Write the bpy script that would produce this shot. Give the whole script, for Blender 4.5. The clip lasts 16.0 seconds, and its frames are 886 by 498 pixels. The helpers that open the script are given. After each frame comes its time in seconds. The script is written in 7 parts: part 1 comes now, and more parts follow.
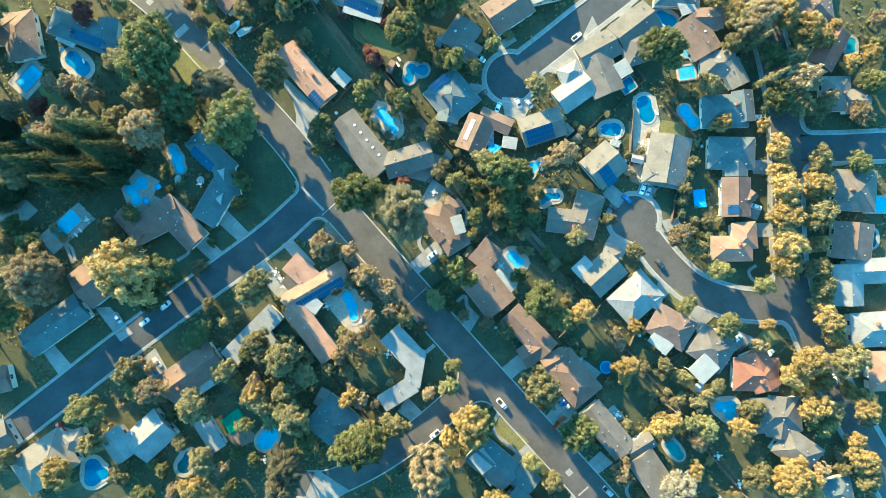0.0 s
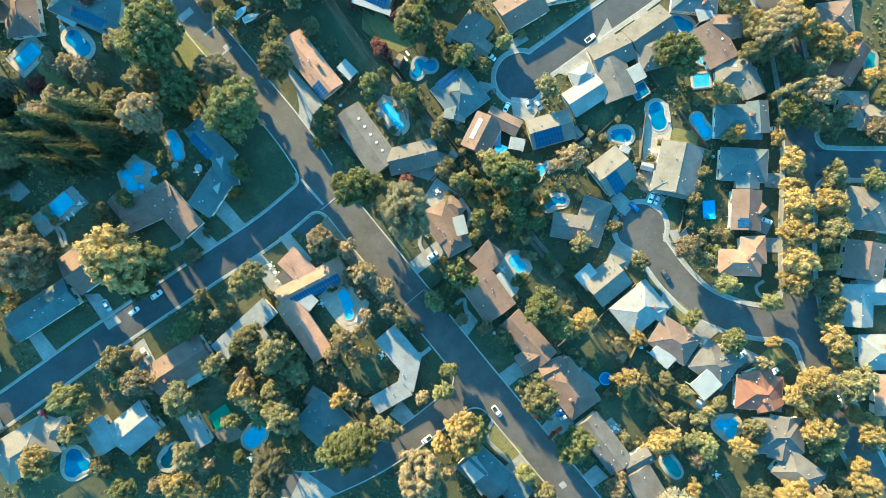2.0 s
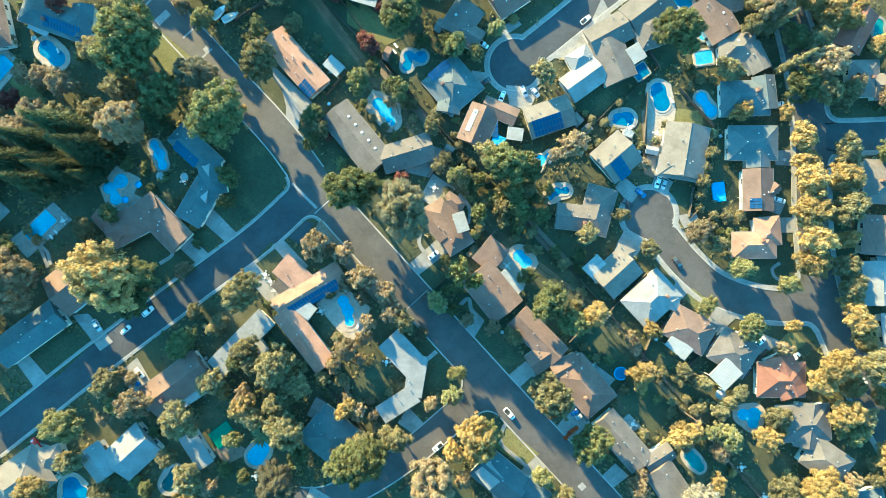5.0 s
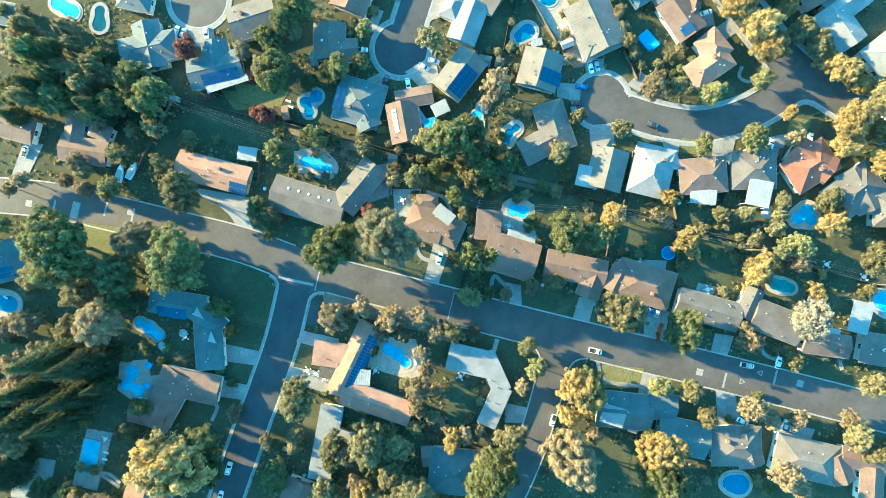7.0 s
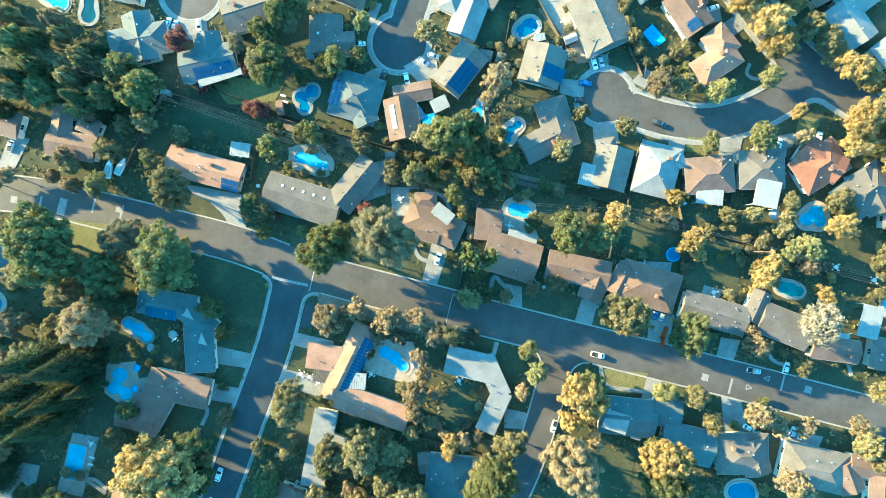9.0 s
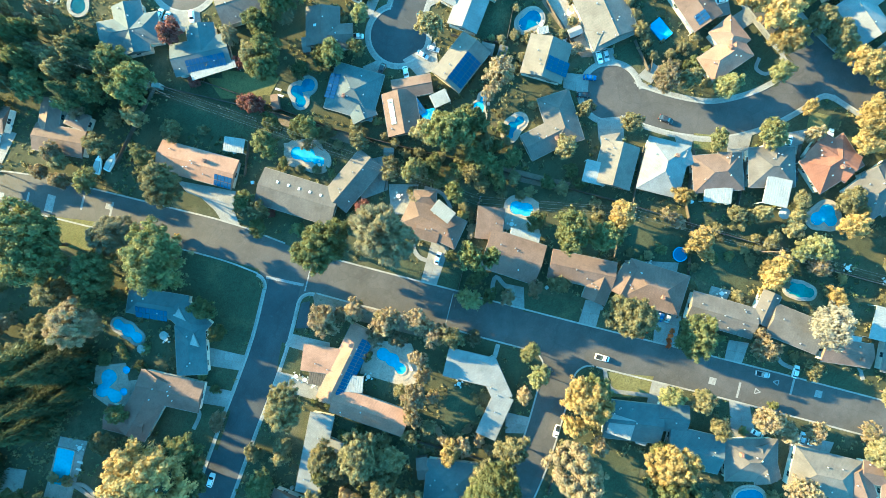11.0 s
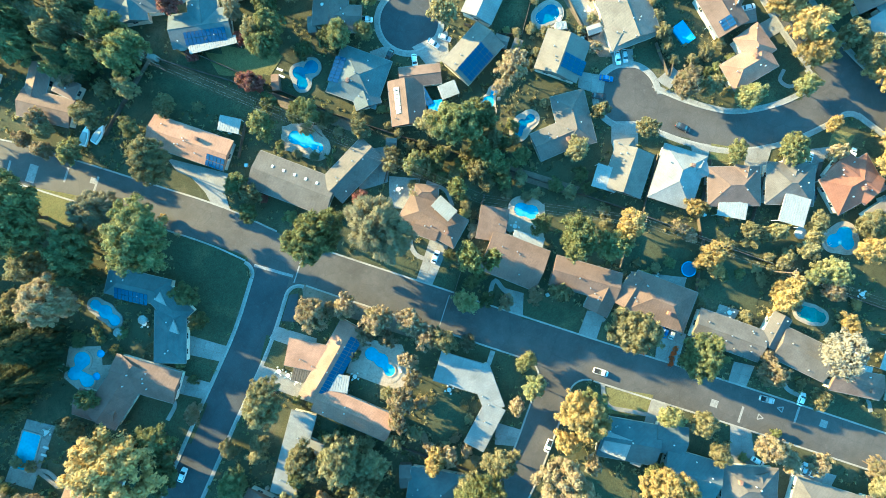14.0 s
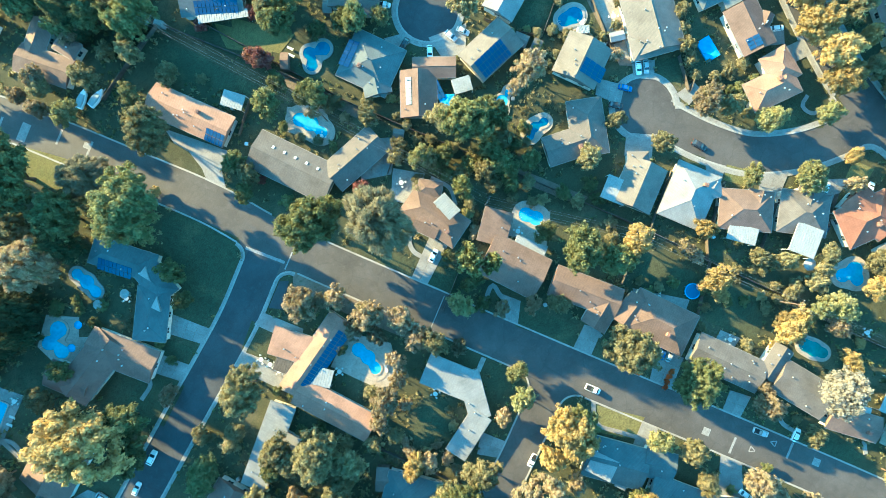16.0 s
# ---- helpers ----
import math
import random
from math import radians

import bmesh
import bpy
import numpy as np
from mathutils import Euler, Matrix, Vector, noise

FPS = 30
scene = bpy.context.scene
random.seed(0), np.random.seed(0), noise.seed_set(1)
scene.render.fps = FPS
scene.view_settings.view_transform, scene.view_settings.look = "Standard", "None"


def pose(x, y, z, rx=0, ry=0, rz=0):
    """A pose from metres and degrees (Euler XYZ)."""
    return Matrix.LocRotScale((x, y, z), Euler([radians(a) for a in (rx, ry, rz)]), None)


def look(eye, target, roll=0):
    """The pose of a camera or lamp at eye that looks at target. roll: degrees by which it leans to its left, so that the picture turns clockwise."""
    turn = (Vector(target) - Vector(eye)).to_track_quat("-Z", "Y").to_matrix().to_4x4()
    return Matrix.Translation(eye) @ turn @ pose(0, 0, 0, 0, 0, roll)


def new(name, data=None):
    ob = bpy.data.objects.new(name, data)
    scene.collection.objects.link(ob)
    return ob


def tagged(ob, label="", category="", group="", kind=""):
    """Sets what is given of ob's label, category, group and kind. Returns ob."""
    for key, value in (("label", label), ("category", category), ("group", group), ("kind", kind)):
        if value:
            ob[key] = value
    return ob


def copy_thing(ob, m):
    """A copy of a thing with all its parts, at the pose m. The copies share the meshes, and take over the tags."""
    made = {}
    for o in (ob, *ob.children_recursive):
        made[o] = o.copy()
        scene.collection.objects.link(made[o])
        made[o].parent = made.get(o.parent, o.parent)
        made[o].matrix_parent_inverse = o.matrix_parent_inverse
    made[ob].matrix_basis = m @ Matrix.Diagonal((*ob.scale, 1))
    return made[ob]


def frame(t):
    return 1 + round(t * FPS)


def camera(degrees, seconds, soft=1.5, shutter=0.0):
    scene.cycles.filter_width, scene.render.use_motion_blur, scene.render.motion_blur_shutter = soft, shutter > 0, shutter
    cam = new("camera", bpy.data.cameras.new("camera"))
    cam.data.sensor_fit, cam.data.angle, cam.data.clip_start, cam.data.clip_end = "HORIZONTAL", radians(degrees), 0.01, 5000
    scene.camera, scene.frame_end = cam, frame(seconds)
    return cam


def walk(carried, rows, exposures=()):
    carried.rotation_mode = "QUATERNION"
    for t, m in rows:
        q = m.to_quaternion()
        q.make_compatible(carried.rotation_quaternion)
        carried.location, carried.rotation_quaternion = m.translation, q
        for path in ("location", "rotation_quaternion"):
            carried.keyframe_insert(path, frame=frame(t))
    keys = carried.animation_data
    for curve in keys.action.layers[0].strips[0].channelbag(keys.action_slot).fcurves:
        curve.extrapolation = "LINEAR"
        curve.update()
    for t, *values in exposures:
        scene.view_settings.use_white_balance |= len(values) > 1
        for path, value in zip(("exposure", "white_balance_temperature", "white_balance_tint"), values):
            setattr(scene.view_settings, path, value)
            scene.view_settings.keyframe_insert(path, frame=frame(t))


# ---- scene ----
# seconds, place of the camera, tilts and turn about the upright axis (degrees)
cam = camera(85.0, 16.0, 0.7)
PATH = [
    (0.0, 2.31, 0.13, 161.01, -0.07, 0.89, -0.12),
    (0.5, 2.17, 0.05, 160.00, -0.02, 0.90, 0.11),
    (1.0, 2.03, -0.04, 159.01, 0.04, 0.90, 0.44),
    (1.5, 1.97, -0.09, 157.98, 0.11, 0.87, 1.28),
    (2.0, 1.90, -0.13, 156.92, 0.15, 0.84, 2.45),
    (2.5, 1.78, -0.17, 155.97, 0.22, 0.77, 4.15),
    (3.0, 1.66, -0.16, 154.86, 0.25, 0.69, 6.10),
    (3.5, 1.51, -0.15, 153.80, 0.30, 0.60, 8.28),
    (3.7, 1.48, -0.13, 153.33, 0.30, 0.58, 9.25),
    (5.8, 1.22, -0.54, 148.78, -0.32, 0.99, -23.61),
    (6.0, 1.26, -0.63, 148.40, -0.41, 1.05, -30.68),
    (6.5, 1.61, -0.82, 147.43, -0.49, 1.12, -34.23),
    (7.0, 1.82, -0.87, 146.33, -0.50, 1.13, -34.35),
    (7.5, 1.80, -0.89, 145.26, -0.49, 1.11, -34.20),
    (8.0, 1.66, -0.95, 144.18, -0.43, 1.04, -34.10),
    (8.5, 1.49, -1.04, 143.13, -0.37, 0.98, -34.05),
    (9.0, 1.39, -1.10, 142.06, -0.32, 0.91, -34.02),
    (11.5, 0.84, -1.35, 136.79, -0.26, 0.76, -33.83),
    (12.0, 0.71, -1.46, 135.72, -0.20, 0.71, -33.81),
    (12.5, 0.61, -1.52, 134.67, -0.17, 0.72, -33.79),
    (13.0, 0.56, -1.55, 133.63, -0.18, 0.70, -33.50),
    (13.5, 0.50, -1.56, 132.56, -0.15, 0.65, -31.51),
    (14.0, 0.31, -1.59, 131.48, -0.13, 0.53, -30.22),
    (14.5, 0.09, -1.60, 130.40, -0.10, 0.42, -28.84),
    (15.0, -0.05, -1.66, 129.39, -0.04, 0.34, -27.29),
    (15.5, -0.22, -1.73, 128.24, -0.01, 0.27, -25.79),
    (16.0, -0.35, -1.80, 127.22, 0.03, 0.19, -25.14),
]
EXPOSURE, KELVIN, TINT = 3.24, 5230, -50
walk(cam, [(t, pose(x, y, z, rx, ry, rz)) for t, x, y, z, rx, ry, rz in PATH],
     [(t, EXPOSURE + d, KELVIN + k, TINT + q) for t, d, k, q in ((0, -0.05, 120, 3), (3.7, -0.12, 160, 3), (6.0, 0.13, 0, 0), (16, 0.11, 20, 0))])

# ---- light ----
SUN_ELEV, SUN_FROM = 15.5, 124.5      # degrees above the horizon; degrees from +x towards +y
world = bpy.data.worlds.new("sky")
scene.world = world
world.use_nodes = True
wn = world.node_tree
sky = wn.nodes.new("ShaderNodeTexSky")
sky.sky_type, sky.sun_disc = "NISHITA", False
sky.sun_elevation, sky.sun_rotation = radians(SUN_ELEV), radians(90 - SUN_FROM)
sky.air_density, sky.dust_density, sky.ozone_density = 1.0, 0.4, 5.0
wn.links.new(sky.outputs[0], wn.nodes["Background"].inputs[0])
wn.nodes["Background"].inputs[1].default_value = 0.115
sun_data = bpy.data.lights.new("sun", "SUN")
sun_data.energy, sun_data.angle, sun_data.color = 4.05, radians(0.6), (1.0, 0.545, 0.30)
sun = new("sun", sun_data)
sun.matrix_world = look((math.cos(radians(SUN_FROM)) * 300, math.sin(radians(SUN_FROM)) * 300, math.tan(radians(SUN_ELEV)) * 300), (0, 0, 0))


# ---- materials ----
def node_mat(name, rough=0.8, metal=0.0, spec=0.3):
    m = bpy.data.materials.new(name)
    m.use_nodes = True
    b = m.node_tree.nodes["Principled BSDF"]
    b.inputs["Roughness"].default_value = rough
    b.inputs["Metallic"].default_value = metal
    b.inputs["Specular IOR Level"].default_value = spec
    return m, m.node_tree, b


def add(tree, kind, **inputs):
    n = tree.nodes.new(kind)
    for key, value in inputs.items():
        n.inputs[key.replace("_", " ")].default_value = value
    return n


def noise_fac(tree, coord, size, detail=4.0, rough=0.6, low=0.3, high=0.7):
    """A factor from 0 to 1 out of noise whose features are about size metres across."""
    n = add(tree, "ShaderNodeTexNoise", Scale=1.0 / size, Detail=detail, Roughness=rough)
    tree.links.new(coord, n.inputs["Vector"])
    r = tree.nodes.new("ShaderNodeMapRange")
    r.inputs["From Min"].default_value, r.inputs["From Max"].default_value = low, high
    tree.links.new(n.outputs["Fac"], r.inputs["Value"])
    return r.outputs["Result"]


def mix_col(tree, fac, a, b, mode="MIX"):
    n = tree.nodes.new("ShaderNodeMix")
    n.data_type, n.blend_type = "RGBA", mode
    for sock, v in ((n.inputs[0], fac), (n.inputs[6], a), (n.inputs[7], b)):
        if isinstance(v, bpy.types.NodeSocket):
            tree.links.new(v, sock)
        elif isinstance(v, tuple):
            sock.default_value = (*v[:3], 1.0)
        else:
            sock.default_value = v
    return n.outputs[2]


def bump(tree, bsdf, height, strength, dist):
    n = tree.nodes.new("ShaderNodeBump")
    n.inputs["Strength"].default_value, n.inputs["Distance"].default_value = strength, dist
    tree.links.new(height, n.inputs["Height"])
    tree.links.new(n.outputs[0], bsdf.inputs["Normal"])


def coords(tree, kind="Object"):
    return tree.nodes.new("ShaderNodeTexCoord").outputs[kind]


def place_coord(tree):
    return tree.nodes.new("ShaderNodeNewGeometry").outputs["Position"]


def surface(name, a, b, size, c=None, fine=0.25, rough=0.85, spec=0.25, relief=0.02, jitter=0.0, metal=0.0):
    """A weathered surface: two colours mixed by broad noise, fine grain, a third colour in stains."""
    m, t, bs = node_mat(name, rough, metal, spec)
    pos = place_coord(t)
    col = mix_col(t, noise_fac(t, pos, size), a, b)
    if c:
        col = mix_col(t, noise_fac(t, pos, size * 0.35, 6, 0.7, 0.52, 0.72), col, c)
    grain = noise_fac(t, pos, fine, 3, 0.6, 0.2, 0.8)
    g = t.nodes.new("ShaderNodeMapRange")
    g.inputs["To Min"].default_value, g.inputs["To Max"].default_value = 0.72, 1.25
    t.links.new(grain, g.inputs["Value"])
    col = mix_col(t, 1.0, col, g.outputs["Result"], "MULTIPLY")
    if jitter:
        info = t.nodes.new("ShaderNodeObjectInfo")
        h = t.nodes.new("ShaderNodeMapRange")
        h.inputs["To Min"].default_value, h.inputs["To Max"].default_value = 1 - jitter, 1 + jitter
        t.links.new(info.outputs["Random"], h.inputs["Value"])
        col = mix_col(t, 1.0, col, h.outputs["Result"], "MULTIPLY")
    t.links.new(col, bs.inputs["Base Color"])
    bump(t, bs, grain, 0.5, relief)
    return m


def asphalt_mat(name, base):
    m, t, bs = node_mat(name, 0.8, 0, 0.35)
    pos = place_coord(t)
    dark, light = tuple(v * 0.72 for v in base), tuple(v * 1.3 for v in base)
    col = mix_col(t, noise_fac(t, pos, 9.0, 5, 0.65), dark, light)
    col = mix_col(t, noise_fac(t, pos, 1.6, 6, 0.75, 0.55, 0.75), col, tuple(v * 1.45 for v in base))
    # tar-filled cracks
    v = t.nodes.new("ShaderNodeTexVoronoi")
    v.feature = "DISTANCE_TO_EDGE"
    v.inputs["Scale"].default_value = 0.13
    warp = add(t, "ShaderNodeTexNoise", Scale=0.25, Detail=4.0)
    t.links.new(pos, warp.inputs["Vector"])
    mixv = t.nodes.new("ShaderNodeVectorMath")
    mixv.operation = "MULTIPLY_ADD"
    mixv.inputs[1].default_value = (3, 3, 3)
    t.links.new(warp.outputs["Color"], mixv.inputs[0])
    t.links.new(pos, mixv.inputs[2])
    t.links.new(mixv.outputs[0], v.inputs["Vector"])
    edge = t.nodes.new("ShaderNodeMapRange")
    edge.inputs["From Min"].default_value, edge.inputs["From Max"].default_value = 0.004, 0.02
    edge.inputs["To Min"].default_value, edge.inputs["To Max"].default_value = 0.22, 0.0
    t.links.new(v.outputs["Distance"], edge.inputs["Value"])
    col = mix_col(t, edge.outputs["Result"], col, tuple(x * 0.45 for x in base))
    grain = noise_fac(t, pos, 0.12, 2, 0.5, 0.2, 0.8)
    col = mix_col(t, 0.25, col, grain, "OVERLAY")
    t.links.new(col, bs.inputs["Base Color"])
    bump(t, bs, grain, 0.4, 0.01)
    return m


def grass_mat(name, a, b, dry):
    m, t, bs = node_mat(name, 0.95, 0, 0.1)
    pos = place_coord(t)
    col = mix_col(t, noise_fac(t, pos, 7.0, 5, 0.6), a, b)
    col = mix_col(t, noise_fac(t, pos, 14.0, 6, 0.65, 0.54, 0.68), col, dry)
    col = mix_col(t, noise_fac(t, pos, 1.1, 5, 0.75, 0.5, 0.8), col, tuple(v * 0.55 for v in a))
    grain = noise_fac(t, pos, 0.3, 3, 0.7, 0.25, 0.75)
    col = mix_col(t, 0.45, col, grain, "OVERLAY")
    t.links.new(col, bs.inputs["Base Color"])
    bump(t, bs, grain, 0.8, 0.06)
    return m


def leaf_mat(name, a, b, c):
    m, t, bs = node_mat(name, 0.7, 0, 0.2)
    geo, info = t.nodes.new("ShaderNodeNewGeometry"), t.nodes.new("ShaderNodeObjectInfo")
    dull, bright = tuple(0.72 * x + 0.28 * y for x, y in zip(a, b)), tuple(0.28 * x + 0.72 * y for x, y in zip(a, b))
    col = mix_col(t, geo.outputs["Random Per Island"], dull, bright)
    pick = noise_fac(t, geo.outputs["Position"], 2.2, 3, 0.6, 0.45, 0.7)
    col = mix_col(t, pick, col, c)
    h = t.nodes.new("ShaderNodeMapRange")
    h.inputs["To Min"].default_value, h.inputs["To Max"].default_value = 0.7, 1.3
    t.links.new(info.outputs["Random"], h.inputs["Value"])
    col = mix_col(t, 1.0, col, h.outputs["Result"], "MULTIPLY")
    t.links.new(col, bs.inputs["Base Color"])
    tr = t.nodes.new("ShaderNodeBsdfTranslucent")
    t.links.new(col, tr.inputs["Color"])
    mx = t.nodes.new("ShaderNodeMixShader")
    mx.inputs[0].default_value = 0.4
    t.links.new(bs.outputs[0], mx.inputs[1])
    t.links.new(tr.outputs[0], mx.inputs[2])
    t.links.new(mx.outputs[0], t.nodes["Material Output"].inputs["Surface"])
    return m


def roof_mat(name, base, stain=0.6, course=0.28):
    """Roofing in courses: broad weathering, streaks, one shade a shingle."""
    m, t, bs = node_mat(name, 0.85, 0, 0.25)
    pos = place_coord(t)
    obj = coords(t)
    col = mix_col(t, noise_fac(t, pos, 4.5, 5, 0.65), tuple(v * 0.78 for v in base), tuple(min(1, v * 1.2) for v in base))
    col = mix_col(t, noise_fac(t, pos, 1.2, 6, 0.75, 0.55, 0.8), col, tuple(v * stain for v in base))
    br = t.nodes.new("ShaderNodeTexBrick")
    br.inputs["Scale"].default_value = 1.0
    br.inputs["Brick Width"].default_value, br.inputs["Row Height"].default_value = course * 1.8, course
    br.inputs["Mortar Size"].default_value = 0.03
    br.inputs["Color1"].default_value, br.inputs["Color2"].default_value = (1.06, 1.05, 1.04, 1), (0.92, 0.92, 0.93, 1)
    br.inputs["Mortar"].default_value = (0.78, 0.78, 0.79, 1)
    t.links.new(obj, br.inputs["Vector"])
    col = mix_col(t, 1.0, col, br.outputs["Color"], "MULTIPLY")
    t.links.new(col, bs.inputs["Base Color"])
    bump(t, bs, br.outputs["Color"], 0.3, 0.015)
    return m


def paint(name, col, rough=0.5, metal=0.0, spec=0.4):
    m, t, bs = node_mat(name, rough, metal, spec)
    pos = coords(t)
    c = mix_col(t, noise_fac(t, pos, 0.8, 5, 0.7), tuple(v * 0.85 for v in col), tuple(min(1, v * 1.1) for v in col))
    t.links.new(c, bs.inputs["Base Color"])
    return m


def water_mat(name, shallow, deep):
    m, t, bs = node_mat(name, 0.06, 0, 0.5)
    pos = place_coord(t)
    col = mix_col(t, noise_fac(t, pos, 5.0, 2, 0.5), deep, shallow)
    v = t.nodes.new("ShaderNodeTexVoronoi")
    v.feature = "SMOOTH_F1"
    v.inputs["Scale"].default_value = 1.4
    t.links.new(pos, v.inputs["Vector"])
    col = mix_col(t, 0.18, col, v.outputs["Distance"], "OVERLAY")
    t.links.new(col, bs.inputs["Base Color"])
    rip = noise_fac(t, pos, 0.5, 3, 0.5, 0.2, 0.8)
    bump(t, bs, rip, 0.15, 0.03)
    return m


GRASS = grass_mat("yard_grass", (0.054, 0.056, 0.032), (0.078, 0.076, 0.044), (0.112, 0.098, 0.060))
LAWN = grass_mat("lawn_grass", (0.052, 0.057, 0.034), (0.068, 0.072, 0.041), (0.100, 0.094, 0.050))
DRY = grass_mat("dry_grass", (0.125, 0.118, 0.050), (0.165, 0.148, 0.066), (0.095, 0.105, 0.046))
EARTH = surface("bare_earth", (0.13, 0.10, 0.075), (0.19, 0.15, 0.115), 3.0, (0.07, 0.075, 0.04), relief=0.05)
ASPHALT = asphalt_mat("asphalt", (0.068, 0.063, 0.060))
# the street asphalt again, with shade put into a darker, bluer base colour
ASPHALT_DARK = asphalt_mat("shade_darkened_asphalt", (0.045, 0.047, 0.051))
CONCRETE = surface("concrete", (0.19, 0.18, 0.168), (0.255, 0.243, 0.226), 4.0, (0.17, 0.162, 0.15), jitter=0.10)
CONCRETE_OLD = surface("old_concrete", (0.19, 0.182, 0.17), (0.27, 0.26, 0.24), 4.0, (0.14, 0.135, 0.125))
KERB = surface("kerb_concrete", (0.24, 0.228, 0.21), (0.32, 0.305, 0.28), 6.0, (0.2, 0.19, 0.18))
PAVER = surface("patio_stone", (0.27, 0.23, 0.19), (0.36, 0.31, 0.255), 2.0, (0.2, 0.165, 0.135))
WALL = surface("stucco", (0.55, 0.50, 0.43), (0.64, 0.58, 0.50), 2.5, (0.45, 0.4, 0.34), jitter=0.25)
TRIM = paint("white_trim", (0.55, 0.54, 0.51))
GUTTER = paint("gutter_brown", (0.20, 0.18, 0.16))
WHITE = surface("white_metal_roof", (0.225, 0.225, 0.218), (0.28, 0.28, 0.27), 2.5, (0.27, 0.27, 0.262), rough=0.5)
WOOD = surface("fence_wood", (0.07, 0.058, 0.048), (0.11, 0.092, 0.076), 1.5, (0.045, 0.04, 0.036), jitter=0.2)
BARK = surface("bark", (0.09, 0.065, 0.045), (0.14, 0.10, 0.07), 0.5, (0.05, 0.04, 0.03), fine=0.08)
GLASS = paint("window_glass", (0.03, 0.04, 0.05), 0.05, 0, 0.8)
SOLAR = paint("solar_cell", (0.018, 0.052, 0.125), 0.25, 0, 0.45)
SOLAR_GREY = paint("collector_panel", (0.30, 0.33, 0.33), 0.3)
ALU = paint("aluminium", (0.6, 0.6, 0.6), 0.35, 0.9)
BRICK = surface("chimney_brick", (0.17, 0.10, 0.08), (0.23, 0.14, 0.11), 0.4)
RUBBER = paint("rubber", (0.02, 0.02, 0.022), 0.8)
TARP = paint("blue_tarp", (0.06, 0.26, 0.50), 0.5)
GREEN_TARP = paint("green_tarp", (0.02, 0.16, 0.09), 0.6)
RED = paint("red_paint", (0.55, 0.05, 0.03), 0.35)
POOL = water_mat("pool_water", (0.11, 0.35, 0.50), (0.065, 0.28, 0.45))
POOL_DEEP = water_mat("deep_pool_water", (0.028, 0.135, 0.24), (0.018, 0.095, 0.19))
POOL_TEAL = water_mat("teal_pool_water", (0.045, 0.20, 0.20), (0.025, 0.12, 0.13))
POOL_DARK = water_mat("murky_pool_water", (0.02, 0.07, 0.08), (0.01, 0.04, 0.05))
MESH_BLUE = paint("trampoline_mesh", (0.03, 0.10, 0.22), 0.7)
MARK = surface("road_paint", (0.21, 0.205, 0.198), (0.29, 0.282, 0.272), 1.0, (0.14, 0.135, 0.13))
SPECIES = {
    "green": leaf_mat("green_leaves", (0.078, 0.089, 0.039), (0.175, 0.183, 0.087), (0.222, 0.213, 0.100)),
    "olive": leaf_mat("olive_leaves", (0.119, 0.118, 0.063), (0.237, 0.214, 0.121), (0.310, 0.258, 0.139)),
    "gold": leaf_mat("golden_leaves", (0.285, 0.212, 0.088), (0.455, 0.330, 0.148), (0.225, 0.190, 0.090)),
    "tan": leaf_mat("tan_leaves", (0.216, 0.168, 0.111), (0.370, 0.289, 0.194), (0.175, 0.163, 0.093)),
    "sage": leaf_mat("sage_needles", (0.102, 0.098, 0.062), (0.204, 0.181, 0.117), (0.155, 0.132, 0.086)),
    "silver": leaf_mat("silver_leaves", (0.205, 0.190, 0.160), (0.320, 0.295, 0.250), (0.180, 0.170, 0.140)),
    "red": leaf_mat("plum_leaves", (0.100, 0.038, 0.038), (0.201, 0.083, 0.073), (0.165, 0.100, 0.071)),
    "lime": leaf_mat("lime_leaves", (0.140, 0.151, 0.069), (0.247, 0.246, 0.121), (0.280, 0.246, 0.126)),
    "orange": leaf_mat("orange_blossom", (0.42, 0.09, 0.03), (0.60, 0.18, 0.05), (0.20, 0.12, 0.05)),
    "dark": leaf_mat("dark_needles", (0.034, 0.046, 0.024), (0.066, 0.078, 0.038), (0.095, 0.095, 0.046)),
}
ROOFS = {
    "tan": roof_mat("tan_roof", (0.29, 0.172, 0.122)),
    "brown": roof_mat("brown_roof", (0.155, 0.106, 0.084)),
    "red": roof_mat("clay_roof", (0.21, 0.098, 0.066)),
    "grey": roof_mat("grey_roof", (0.128, 0.113, 0.101)),
    "slate": roof_mat("slate_roof", (0.102, 0.120, 0.126)),
    "beige": roof_mat("beige_roof", (0.158, 0.142, 0.124)),
    "white": roof_mat("white_roof", (0.215, 0.215, 0.210), 0.8),
}


# ---- mesh helpers ----
def link_mesh(name, data, parent=None, label=""):
    ob = new(name, data)
    if parent:
        ob.parent = parent
    if label:
        ob["label"] = label
    return ob


def mesh_of(name, verts, faces, material):
    me = bpy.data.meshes.new(name)
    me.from_pydata(verts, [], faces)
    if material:
        me.materials.append(material)
    me.update()
    return me


def part(name, bm, material, parent=None, label=""):
    me = bpy.data.meshes.new(name)
    bm.to_mesh(me)
    bm.free()
    me.materials.append(material)
    return link_mesh(name, me, parent, label)


def box(bm, x, y, z, sx, sy, sz, deg=0.0, bevel=0.0):
    """A box that stands on z, with its edges bevelled."""
    m = Matrix.Translation((x, y, z + sz / 2)) @ Matrix.Rotation(radians(deg), 4, "Z") @ Matrix.Diagonal((sx, sy, sz, 1))
    made = bmesh.ops.create_cube(bm, size=1.0, matrix=m)["verts"]
    if bevel:
        edges = {e for v in made for e in v.link_edges}
        bmesh.ops.bevel(bm, geom=list(edges), offset=bevel, segments=2, affect="EDGES")
    return made


